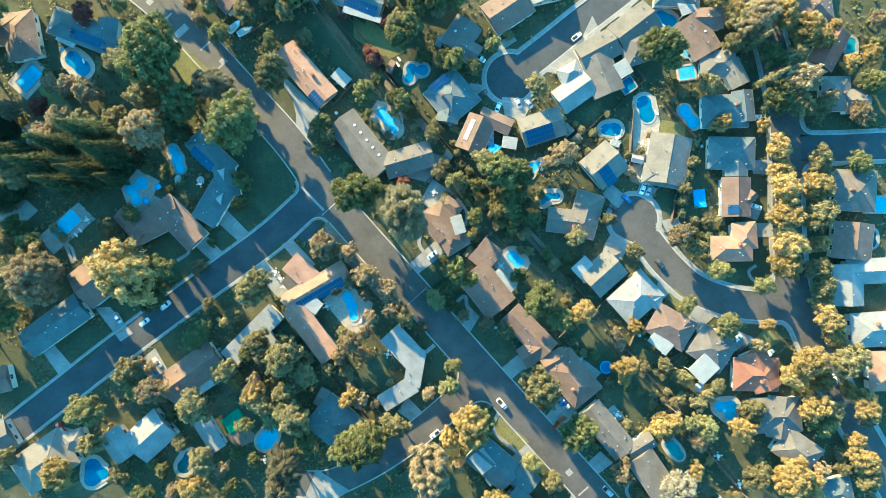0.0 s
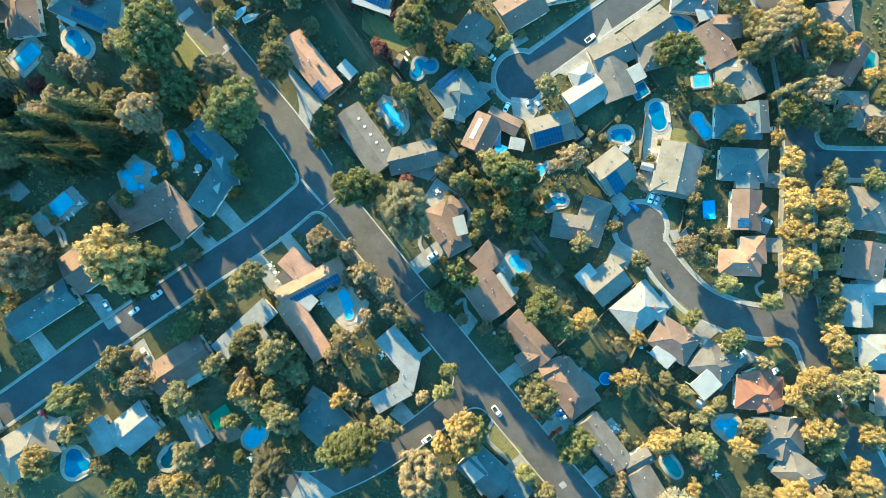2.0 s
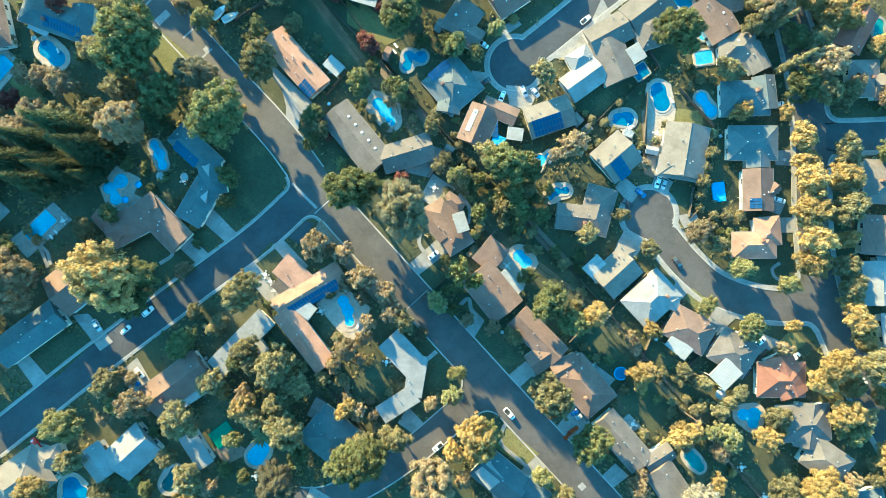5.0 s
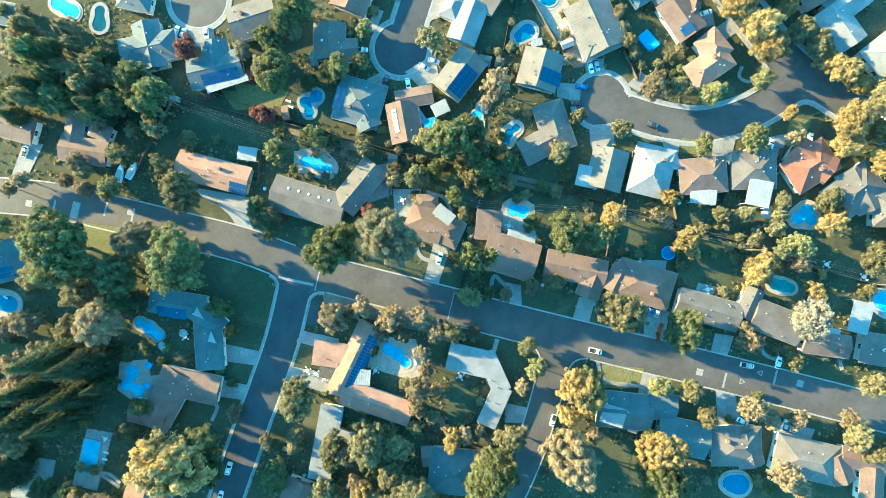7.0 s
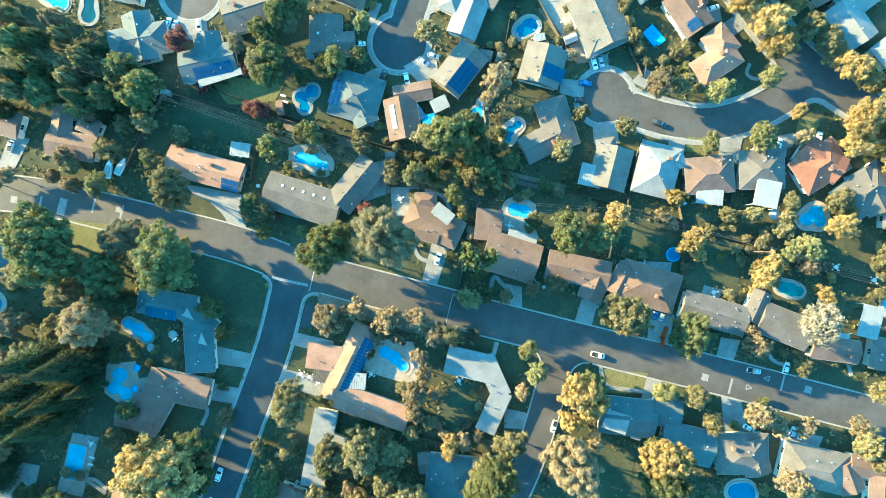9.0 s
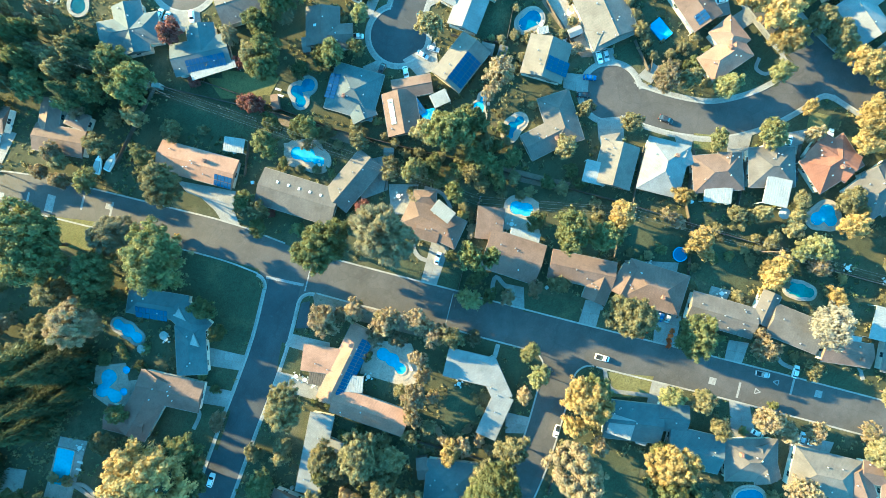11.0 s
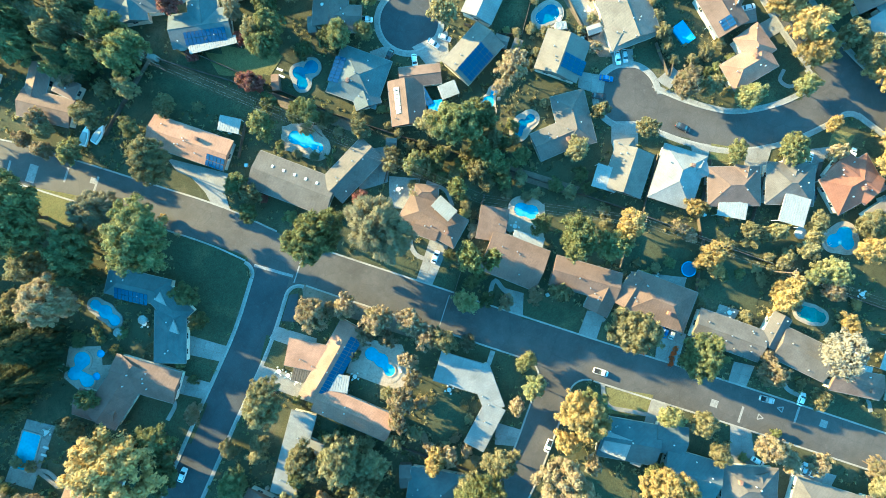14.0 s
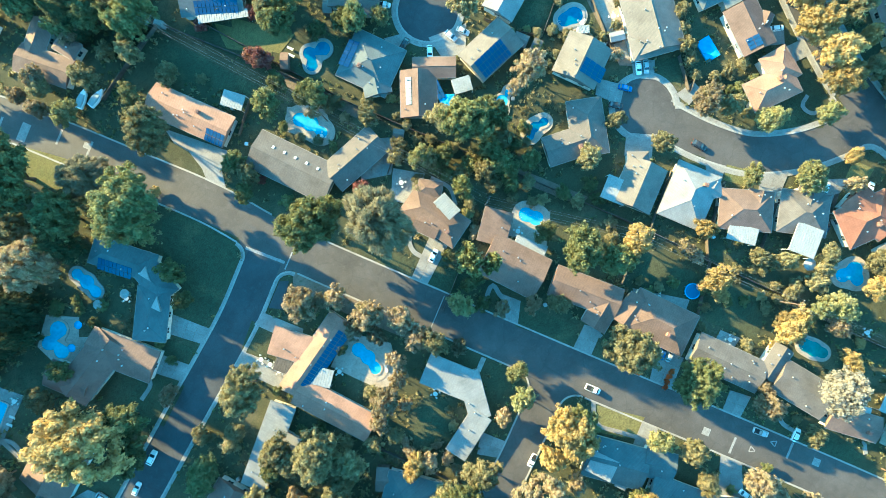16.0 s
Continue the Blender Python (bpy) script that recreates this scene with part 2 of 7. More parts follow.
def tube(bm, a, b, r0, r1, sides=8):
    a, b = Vector(a), Vector(b)
    m = Matrix.Translation((a + b) / 2) @ (b - a).to_track_quat("Z", "Y").to_matrix().to_4x4()
    bmesh.ops.create_cone(bm, cap_ends=True, segments=sides, radius1=r0, radius2=r1, depth=(b - a).length, matrix=m)


def bent_tube(points, r, sides=6):
    """One closed tube along a bent line in an upright plane."""
    bm, last = bmesh.new(), None
    p = [Vector(q) for q in points]
    for i, c in enumerate(p):
        d = (p[min(i + 1, len(p) - 1)] - p[max(i - 1, 0)]).normalized()
        u = d.orthogonal().normalized() if abs(d.y) > 0.5 else Vector((0, 1, 0))
        v = d.cross(u)
        ring = [bm.verts.new(c + (u * math.cos(a) + v * math.sin(a)) * r) for a in (math.tau * k / sides for k in range(sides))]
        if last:
            for k in range(sides):
                bm.faces.new((last[k], last[(k + 1) % sides], ring[(k + 1) % sides], ring[k]))
        else:
            bm.faces.new(ring)
        last = ring
    bm.faces.new(last)
    bmesh.ops.recalc_face_normals(bm, faces=bm.faces)
    return bm


def folded(L, W, n, depth, z0, z1):
    """A sheet folded into n boards or ribs along x: one closed mesh, its far side flat."""
    bm, rows = bmesh.new(), []
    for k in range(n):
        for x, d in ((k / n, 0.0), ((k + 0.08) / n, depth), ((k + 0.88) / n, depth), ((k + 0.96) / n, 0.0)):
            rows.append((x * L - L / 2, d))
    rows.append((L / 2, 0.0))
    grid = [[bm.verts.new(p) for p in ((x, W / 2 + d, z0), (x, W / 2 + d, z1), (x, -W / 2, z1), (x, -W / 2, z0))] for x, d in rows]
    for a, b in zip(grid, grid[1:]):
        for i in range(4):
            bm.faces.new((a[i], a[(i + 1) % 4], b[(i + 1) % 4], b[i]))
    bm.faces.new(grid[0]), bm.faces.new(grid[-1])
    bmesh.ops.recalc_face_normals(bm, faces=bm.faces)
    return bm


def slab(name, outline, z0, z1, material, parent=None, label="", hole=None):
    """A flat slab with the given outline, from z0 to z1; with a hole if asked for (both outlines have the same count)."""
    n = len(outline)
    v = [(x, y, z1) for x, y in outline] + [(x, y, z0) for x, y in outline]
    f = [(i, n + i, n + (i + 1) % n, (i + 1) % n) for i in range(n)]
    if hole is None:
        f += [tuple(range(n)), tuple(reversed(range(n, 2 * n)))]
    else:
        v += [(x, y, z1) for x, y in hole] + [(x, y, z0) for x, y in hole]
        for i in range(n):
            j = (i + 1) % n
            f += [(i, j, 2 * n + j, 2 * n + i), (2 * n + i, 2 * n + j, 3 * n + j, 3 * n + i), (n + j, n + i, 3 * n + i, 3 * n + j)]
    me = mesh_of(name, v, f, material)
    bm = bmesh.new()
    bm.from_mesh(me)
    bmesh.ops.recalc_face_normals(bm, faces=bm.faces)
    bm.to_mesh(me)
    bm.free()
    return link_mesh(name, me, parent, label)


def thing(name, x, y, z, deg, label, category, group=""):
    ob = new(name)
    ob.matrix_world = pose(x, y, z, 0, 0, deg)
    ob.empty_display_size = 0.5
    return tagged(ob, label, category, group)


def smooth_line(points, step=1.5, closed=False):
    """A smooth line through the points, about one vertex a step."""
    p = [Vector(q).to_2d() for q in points]
    n, out = len(p), []
    for i in range(n if closed else n - 1):
        a, b = p[i], p[(i + 1) % n]
        before = p[i - 1] if closed or i else a * 2 - b
        after = p[(i + 2) % n] if closed or i + 2 < n else b * 2 - a
        k = max(1, int((b - a).length / step))
        for s in range(k):
            t = s / k
            out.append(0.5 * (2 * a + (b - before) * t + (2 * before - 5 * a + 4 * b - after) * t * t + (3 * a - before - 3 * b + after) * t ** 3))
    if not closed:
        out.append(p[-1])
    return out


# ---- ground and streets ----
GROUND_SIZE = 700
bm = bmesh.new()
bmesh.ops.create_grid(bm, x_segments=70, y_segments=70, size=GROUND_SIZE)
for v in bm.verts:
    d = max(0.0, v.co.length - 260)
    v.co.z = 0.004 * d * noise.noise(v.co * 0.01)
tagged(part("ground", bm, GRASS), "dark green yard grass with dry brown patches", "ground", kind="structure")

STREETS = []      # (line, half width)
BULBS = []        # (x, y, radius)


CORNERS = []      # (corner of two kerb lines, radius of the kerb's bend)


def in_street(p, skip, margin):
    if margin and any((p - q).length < r for q, r in CORNERS):
        return True
    for k, (line, half) in enumerate(STREETS):
        if k != skip and any((p - q).length < half - margin for q in line):
            return True
    return any(k != skip and (p - Vector((x, y))).length < r - margin for k, (x, y, r) in [(("bulb", i), b) for i, b in enumerate(BULBS)])


def strip(name, line, lo, hi, z0, z1, material, label, skip, closed=False, open_at=True):
    """A raised strip beside a line, between the offsets lo and hi; left open where another street comes in."""
    n, rows, verts, faces = len(line), [], [], []
    for i, p in enumerate(line):
        a = line[i - 1] if i or closed else p
        b = line[(i + 1) % n] if i + 1 < n or closed else p
        d = (b - a).normalized()
        side = Vector((d.y, -d.x))
        rows.append((p + side * lo, p + side * hi))
    for i in range(n if closed else n - 1):
        (a, b), (c, d) = rows[i], rows[(i + 1) % n]
        if open_at and in_street((a + b + c + d) / 4, skip, 0.05):
            continue
        k = len(verts)
        verts += [(*q, z) for z in (z1, z0) for q in (a, b, d, c)]
        faces += [(k, k + 1, k + 2, k + 3), (k, k + 4, k + 5, k + 1), (k + 3, k + 2, k + 6, k + 7), (k + 1, k + 5, k + 6, k + 2), (k + 4, k, k + 3, k + 7)]
    if not verts:
        return None
    me = mesh_of(name, verts, faces, material)
    bm = bmesh.new()
    bm.from_mesh(me)
    bmesh.ops.recalc_face_normals(bm, faces=bm.faces)
    bm.to_mesh(me)
    bm.free()
    return tagged(link_mesh(name, me), label, name.split("_")[0], kind="structure")


def round_corner(main, side, at_start, r, pave_w):
    """Rounds both kerbs where the street called side runs into main: asphalt, kerb and pavement follow a quarter bend."""
    line, half = STREETS[side]
    seq = line if at_start else line[::-1]
    mline, mhalf = STREETS[main]
    a = next(i for i, p in enumerate(seq) if min((p - q).length for q in mline) > mhalf + 0.5)
    v = (seq[a + 6] - seq[a]).normalized()
    near = min(range(1, len(mline) - 1), key=lambda i: (mline[i] - seq[a]).length)
    u = (mline[near + 1] - mline[near - 1]).normalized()
    n = Vector((-u.y, u.x))
    if n.dot(v) < 0:
        n = -n
    for s in (-1, 1):
        w = u * s
        nv = Vector((-v.y, v.x))
        if nv.dot(w) < 0:
            nv = -nv
        # kerb of main: mline[near] + n * mhalf + w * t; kerb of side: seq[a] + nv * half + v * q
        base = seq[a] + nv * half - (mline[near] + n * mhalf)
        det = w.x * -v.y + v.x * w.y
        t = (base.x * -v.y + v.x * base.y) / det
        q = mline[near] + n * mhalf + w * t
        ang = math.acos(max(-1, min(1, w.dot(v))))
        reach = r / math.tan(ang / 2)
        c = q + (w + v).normalized() * (r / math.sin(ang / 2))
        t1, t2 = q + v * reach, q + w * reach
        a1, a2 = math.atan2(*(t1 - c).yx), math.atan2(*(t2 - c).yx)
        turn = (a2 - a1 + math.pi) % math.tau - math.pi
        arc = [c + Vector((math.cos(a1 + turn * k / 12), math.sin(a1 + turn * k / 12))) * r for k in range(13)]
        out = q + (q - c).normalized() * 0.8
        tagged(slab("road", [tuple(out)] + [tuple(p) for p in arc], -0.1, 0.03, ASPHALT), "asphalt flare at a street corner", "road", kind="structure")
        sgn = 1 if turn < 0 else -1
        CORNERS.append((q, reach - 0.1))
        for lo, hi, z, mat, nm in ((0, 0.45, 0.152, KERB, "kerb"), (0.45, 0.45 + pave_w, 0.127, CONCRETE_OLD, "pavement")):
            if hi > lo:
                strip(nm, arc, sgn * lo, sgn * hi, -0.1, z, mat, "concrete bend of the %s at a street corner" % nm, side, open_at=False)


def lay_streets(streets, bulbs, bends=()):
    for width, _, _, pts in streets:
        STREETS.append((smooth_line(pts), width / 2))
    BULBS.extend(b[:3] for b in bulbs)
    for main, side, at_start, r, wide in bends:
        round_corner(main, side, at_start, r, wide)
    for k, (width, material, walk_w, _) in enumerate(streets):
        line, half = STREETS[k]
        z = 0.05 - 0.004 * k
        strip("road", line, -half, half, -0.1, z, material, "worn asphalt residential street with patched cracks", k, open_at=False)
        for s in (-1, 1):
            strip("kerb", line, s * half, s * (half + 0.45), -0.1, 0.15, KERB, "pale concrete kerb and gutter along the street", k)
            if walk_w:
                strip("pavement", line, s * (half + 0.45), s * (half + 0.45 + walk_w), -0.1, 0.125, CONCRETE_OLD, "concrete pavement beside the street", k)
    for i, (x, y, r) in enumerate(BULBS):
        ring = [Vector((x + math.cos(a) * r, y + math.sin(a) * r)) for a in np.linspace(0, math.tau, 64, endpoint=False)]
        ob = slab("road", [tuple(p) for p in ring], -0.1, 0.054 + 0.004 * i, bulbs[i][3])
        tagged(ob, "round asphalt turning head of a cul-de-sac", "road", kind="structure")
        for lo, hi, z, mat, nm, lab in ((0, 0.45, 0.156, KERB, "kerb", "curved concrete kerb round the turning head"), (0.45, 1.7, 0.131, CONCRETE_OLD, "pavement", "curved concrete pavement round the turning head")):
            strip(nm, ring, lo, hi, -0.1, z, mat, lab, ("bulb", i), closed=True)


LAID = [0]


def driveway(label, pts, material, z):
    """A driveway of cast concrete slabs with open joints over a dark bed."""
    ground = tagged(slab("driveway", pts, -0.1, z - 0.035, EARTH), label, "driveway", kind="structure")
    a, b, c, d = pts[0], pts[1], pts[-2] if len(pts) > 4 else pts[2], pts[-1]
    if len(pts) != 4:
        slab("concrete_slab", pts, z - 0.03, z, material, ground)
        return
    n, m = max(1, round(max((b - a).length, (c - d).length) / 3.2)), max(1, round(max((d - a).length, (c - b).length) / 3.2))
    at = lambda u, v: a.lerp(b, u).lerp(d.lerp(c, u), v)
    for i in range(n):
        for j in range(m):
            q = [at((i + u) / n, (j + v) / m) for u, v in ((0, 0), (1, 0), (1, 1), (0, 1))]
            mid = sum(q, Vector((0, 0))) / 4
            slab("concrete_slab", [tuple(mid + (p - mid) * (1 - 0.035 / max(0.3, (p - mid).length))) for p in q], z - 0.03, z, material, ground)


def paving(name, label, pts, material, z=0.13):
    """A slab of paving or a plot of grass; each lies a little higher than the last."""
    LAID[0] += 1
    z += 0.0006 * LAID[0]
    if name == "driveway":
        return driveway(label, [Vector(p) for p in pts], material, z)
    tagged(slab(name, pts, -0.1, z, material), label, name, kind="structure")


# ---- houses ----
def roof_mesh(L, W, kind, pitch, t=0.2):
    """A roof over an L x W eave outline, ridge along x, eave underside at z = 0."""
    rise = W / 2 * pitch
    x, y = L / 2, W / 2
    if kind == "flat":
        v = [(-x, -y, t + 0.05), (x, -y, t + 0.05), (x, y, t + 0.12), (-x, y, t + 0.12)]
        f = [(0, 1, 2, 3)]
    elif kind == "shed":
        v = [(-x, -y, t), (x, -y, t), (x, y, t + rise), (-x, y, t + rise)]
        f = [(0, 1, 2, 3)]
    else:
        r = x - (y if kind == "hip" else 0.0)
        v = [(-x, -y, t), (x, -y, t), (x, y, t), (-x, y, t), (-r, 0, t + rise), (r, 0, t + rise)]
        f = [(0, 1, 5, 4), (2, 3, 4, 5), (1, 2, 5), (3, 0, 4)]
    v += [(-x, -y, 0), (x, -y, 0), (x, y, 0), (-x, y, 0)]
    b = len(v) - 4
    f += [(b, b + 1, 1, 0), (b + 1, b + 2, 2, 1), (b + 2, b + 3, 3, 2), (b + 3, b, 0, 3), (b + 3, b + 2, b + 1, b)]
    return v, f


VENT = bmesh.new()
tube(VENT, (0, 0, -0.2), (0, 0, 0.35), 0.11, 0.11)
tube(VENT, (0, 0, 0.35), (0, 0, 0.5), 0.22, 0.14)
VENT_MESH = bpy.data.meshes.new("roof_vent")
VENT.to_mesh(VENT_MESH)
VENT_MESH.materials.append(ALU)
SKY = bmesh.new()
box(SKY, 0, 0, -0.15, 0.7, 0.8, 0.3, 0, 0.06)
SKY_MESH = bpy.data.meshes.new("skylight")
SKY.to_mesh(SKY_MESH)
SKY_MESH.materials.append(TRIM)
PANEL = bmesh.new()
box(PANEL, 0, 0, 0, 0.90, 1.54, 0.05, 0, 0.012)
PANEL_MESHES = {}
for key, mat in (("blue", SOLAR), ("grey", SOLAR_GREY)):
    PANEL_MESHES[key] = bpy.data.meshes.new("solar_panel")
    PANEL.to_mesh(PANEL_MESHES[key])
    PANEL_MESHES[key].materials.append(mat)
WIN_FRAME = bmesh.new()
for dx, dz, sx, sz in ((0, 0, 1.6, 0.09), (0, 1.11, 1.6, 0.09), (-0.76, 0.09, 0.08, 1.02), (0.76, 0.09, 0.08, 1.02), (0, 0.09, 0.06, 1.02)):
    box(WIN_FRAME, dx, 0, dz, sx, 0.14, sz)
WIN_FRAME_MESH = bpy.data.meshes.new("window_frame")
WIN_FRAME.to_mesh(WIN_FRAME_MESH)
WIN_FRAME_MESH.materials.append(TRIM)
WIN_PANE = bmesh.new()
box(WIN_PANE, 0, 0, 0.05, 1.5, 0.05, 1.1)
WIN_PANE_MESH = bpy.data.meshes.new("pane")
WIN_PANE.to_mesh(WIN_PANE_MESH)
WIN_PANE_MESH.materials.append(GLASS)
DOOR = bmesh.new()
box(DOOR, 0, 0, 0, 0.95, 0.08, 2.05, 0, 0.015)
for dz in (0.25, 1.1):
    box(DOOR, 0, -0.05, dz, 0.6, 0.03, 0.65)
DOOR_MESH = bpy.data.meshes.new("door")
DOOR.to_mesh(DOOR_MESH)
DOOR_MESH.materials.append(WOOD)
GARAGE = bmesh.new()
box(GARAGE, 0, 0, 0, 4.8, 0.08, 2.1, 0, 0.015)
for k in range(4):
    box(GARAGE, 0, -0.05, 0.06 + k * 0.52, 4.6, 0.03, 0.44)
GARAGE_MESH = bpy.data.meshes.new("garage_door")
GARAGE.to_mesh(GARAGE_MESH)
GARAGE_MESH.materials.append(TRIM)
EAVE = 2.65


def inside_other(p, wings, k, grow=0.0):
    for j, (x, y, L, W, deg, *_) in enumerate(wings):
        q = Matrix.Rotation(-radians(deg), 2) @ (Vector(p) - Vector((x, y)))
        if j != k and abs(q.x) < L / 2 + grow and abs(q.y) < W / 2 + grow:
            return True
    return False


def house(label, roof, wings, seed=0, chimney=True, solar=(), vents=5, skylights=0, pitch=0.31, facets=()):
    """A house of one storey out of wings (x, y, length, width, degrees, roof kind); the ridge runs along the length.
    solar: arrays (x, y, degrees, columns, rows, colour)."""
    rnd = random.Random(seed * 7 + 3)
    x0, y0 = wings[0][:2]
    h = thing("house", x0, y0, 0, 0, label, "house")
    top = {}
    for k, (x, y, L, W, deg, kind) in enumerate(wings):
        z = EAVE + 0.035 * k
        v, f = roof_mesh(L, W, kind, pitch)
        me = mesh_of("roof", v, f, ROOFS[roof])
        ob = link_mesh("roof", me, h)
        ob.matrix_local = pose(x - x0, y - y0, z, 0, 0, deg)
        rise = W / 2 * pitch
        run = L / 2 - (W / 2 if kind == "hip" else 0)
        top[k] = (x, y, deg, L, W, z + 0.2, rise, kind)
        bm = bmesh.new()
        box(bm, 0, 0, -0.1, L - 1.0, W - 1.0, z + 0.15)
        wl = part("wall", bm, WALL, h)
        wl.matrix_local = seat = pose(x - x0, y - y0, 0, 0, 0, deg)
        if kind == "gable":
            for s in (-1, 1):
                bm = bmesh.new()
                gx, t = s * (L / 2 - 0.5), 0.1
                vs = [bm.verts.new((gx + d, yy, zz)) for d in (-t, t) for yy, zz in ((-W / 2 + 0.5, z), (W / 2 - 0.5, z), (0, z + rise))]
                bm.faces.new(vs[:3]), bm.faces.new(vs[3:])
                for i in range(3):
                    bm.faces.new((vs[i], vs[(i + 1) % 3], vs[3 + (i + 1) % 3], vs[3 + i]))
                bmesh.ops.recalc_face_normals(bm, faces=bm.faces)
                g = part("gable_wall", bm, WALL, h)
                g.matrix_local = seat
        if kind in ("hip", "gable"):
            bm = bmesh.new()
            tube(bm, (-run, 0, rise + 0.18), (run + 0.01, 0, rise + 0.18), 0.08, 0.08, 6)
            if kind == "hip":
                for sx in (-1, 1):
                    for sy in (-1, 1):
                        tube(bm, (sx * run, 0, rise + 0.19), (sx * L / 2, sy * W / 2, 0.18), 0.06, 0.06, 6)
            c = part("ridge_cap", bm, ROOFS[roof], ob)
        for sy in (-1, 1):
            bm = bmesh.new()
            box(bm, 0, sy * (W / 2 + 0.06), 0.05, L, 0.13, 0.13)
            part("gutter", bm, GUTTER, ob)
            if kind == "hip":
                bm = bmesh.new()
                box(bm, sy * (L / 2 + 0.06), 0, 0.05, 0.13, W, 0.13)
                part("gutter", bm, GUTTER, ob)
        # windows and doors on the walls that stand free
        for s, (wx, wy, wdeg, run_w) in enumerate(((0, -W / 2 + 0.5, 0, L), (0, W / 2 - 0.5, 180, L), (L / 2 - 0.5, 0, 90, W), (-L / 2 + 0.5, 0, -90, W))):
            n = max(1, int((run_w - 1.5) / 4.0))
            for i in range(n):
                off = (i + 0.5) / n * (run_w - 1.6) - (run_w - 1.6) / 2
                p = Matrix.Rotation(radians(wdeg), 2) @ Vector((off, 0)) + Vector((wx, wy))
                q = Matrix.Rotation(radians(deg), 2) @ p + Vector((x, y))
                if inside_other(q, wings, k, 0.3):
                    continue
                if k == 0 and s == 0 and i == 0 and run_w > 8:
                    d = link_mesh("garage_door", GARAGE_MESH, h)
                    d.matrix_local = pose(q.x - x0, q.y - y0, 0, 0, 0, deg + wdeg)
                elif k == 0 and s == 0 and i == n - 1:
                    d = link_mesh("door", DOOR_MESH, h)
                    d.matrix_local = pose(q.x - x0, q.y - y0, 0.02, 0, 0, deg + wdeg)
                else:
                    fr = link_mesh("window", WIN_FRAME_MESH, h)
                    fr.matrix_local = pose(q.x - x0, q.y - y0, 0.95, 0, 0, deg + wdeg)
                    link_mesh("pane", WIN_PANE_MESH, fr)

    def on_roof(px, py):
        """Height and slope of the highest roof over a place: z, pitch in degrees and its direction."""
        best = (EAVE, 0.0, 0.0)
        for x, y, deg, L, W, z, rise, kind in top.values():
            q = Matrix.Rotation(-radians(deg), 2) @ (Vector((px, py)) - Vector((x, y)))
            if abs(q.x) > L / 2 or abs(q.y) > W / 2:
                continue
            if kind == "flat":
                zz, slope, way = z + 0.1, 0.0, deg
            else:
                dy, dx = W / 2 - abs(q.y), (L / 2 - abs(q.x) if kind == "hip" else 1e9)
                zz = z + min(dy, dx) * pitch
                slope = math.degrees(math.atan(pitch))
                way = deg + ((0 if q.y < 0 else 180) if dy < dx else (90 if q.x > 0 else -90))
            if zz > best[0]:
                best = (zz, slope, way)
        return best

    def drop(name, me, lx, ly, parent=None, spin=None, lift=0.0, label=""):
        z, slope, way = on_roof(lx, ly)
        o = link_mesh(name, me, h, label)
        o.matrix_local = Matrix.Translation((lx - x0, ly - y0, z + lift)) @ Matrix.Rotation(radians(way), 4, "Z") @ (Matrix.Rotation(radians(slope), 4, "X") if spin is None else Matrix.Identity(4))
        return o

    for k in range(vents):
        x, y, L, W, deg, kind = wings[rnd.randrange(len(wings))]
        p = Matrix.Rotation(radians(deg), 2) @ Vector((rnd.uniform(-0.4, 0.4) * L, rnd.uniform(-0.38, 0.38) * W)) + Vector((x, y))
        drop("roof_vent", VENT_MESH, p.x, p.y, spin=0)
    for k in range(skylights):
        x, y, L, W, deg, kind = wings[0]
        p = Matrix.Rotation(radians(deg), 2) @ Vector(((k + 0.5) / skylights * L * 0.7 - L * 0.35, 0.22 * W)) + Vector((x, y))
        drop("skylight", SKY_MESH, p.x, p.y, label="white domed skylight")
    if chimney:
        x, y, L, W, deg, kind = wings[0]
        p = Matrix.Rotation(radians(deg), 2) @ Vector((rnd.uniform(-0.3, 0.3) * L, rnd.choice((-1, 1)) * 0.18 * W)) + Vector((x, y))
        z, _, _ = on_roof(p.x, p.y)
        bm = bmesh.new()
        box(bm, 0, 0, -0.6, 0.75, 1.0, 1.5, 0, 0.02)
        box(bm, 0, 0, 0.9, 0.9, 1.15, 0.12, 0, 0.02)
        for dy in (-0.22, 0.22):
            tube(bm, (0, dy, 1.0), (0, dy, 1.3), 0.13, 0.11)
        c = part("chimney", bm, BRICK, h, "brick chimney with two pots")
        c.matrix_local = pose(p.x - x0, p.y - y0, z, 0, 0, deg)
    for tri in facets:
        slab("gable_facet", [(fx - x0, fy - y0) for fx, fy in tri], EAVE, EAVE + 1.5, WHITE, h, "white triangular gable facet")
    for ax, ay, adeg, cols, rows, tone in solar:
        z, slope, way = on_roof(ax, ay)
        base = Matrix.Translation((ax - x0, ay - y0, z + 0.1)) @ Matrix.Rotation(radians(way), 4, "Z") @ Matrix.Rotation(radians(slope), 4, "X")
        for i in range(cols):
            for j in range(rows):
                o = link_mesh("solar_panel", PANEL_MESHES[tone], h)
                o.matrix_local = base @ Matrix.Translation(((i - (cols - 1) / 2) * 1.02, (j - (rows - 1) / 2) * 1.68, 0))
    return h


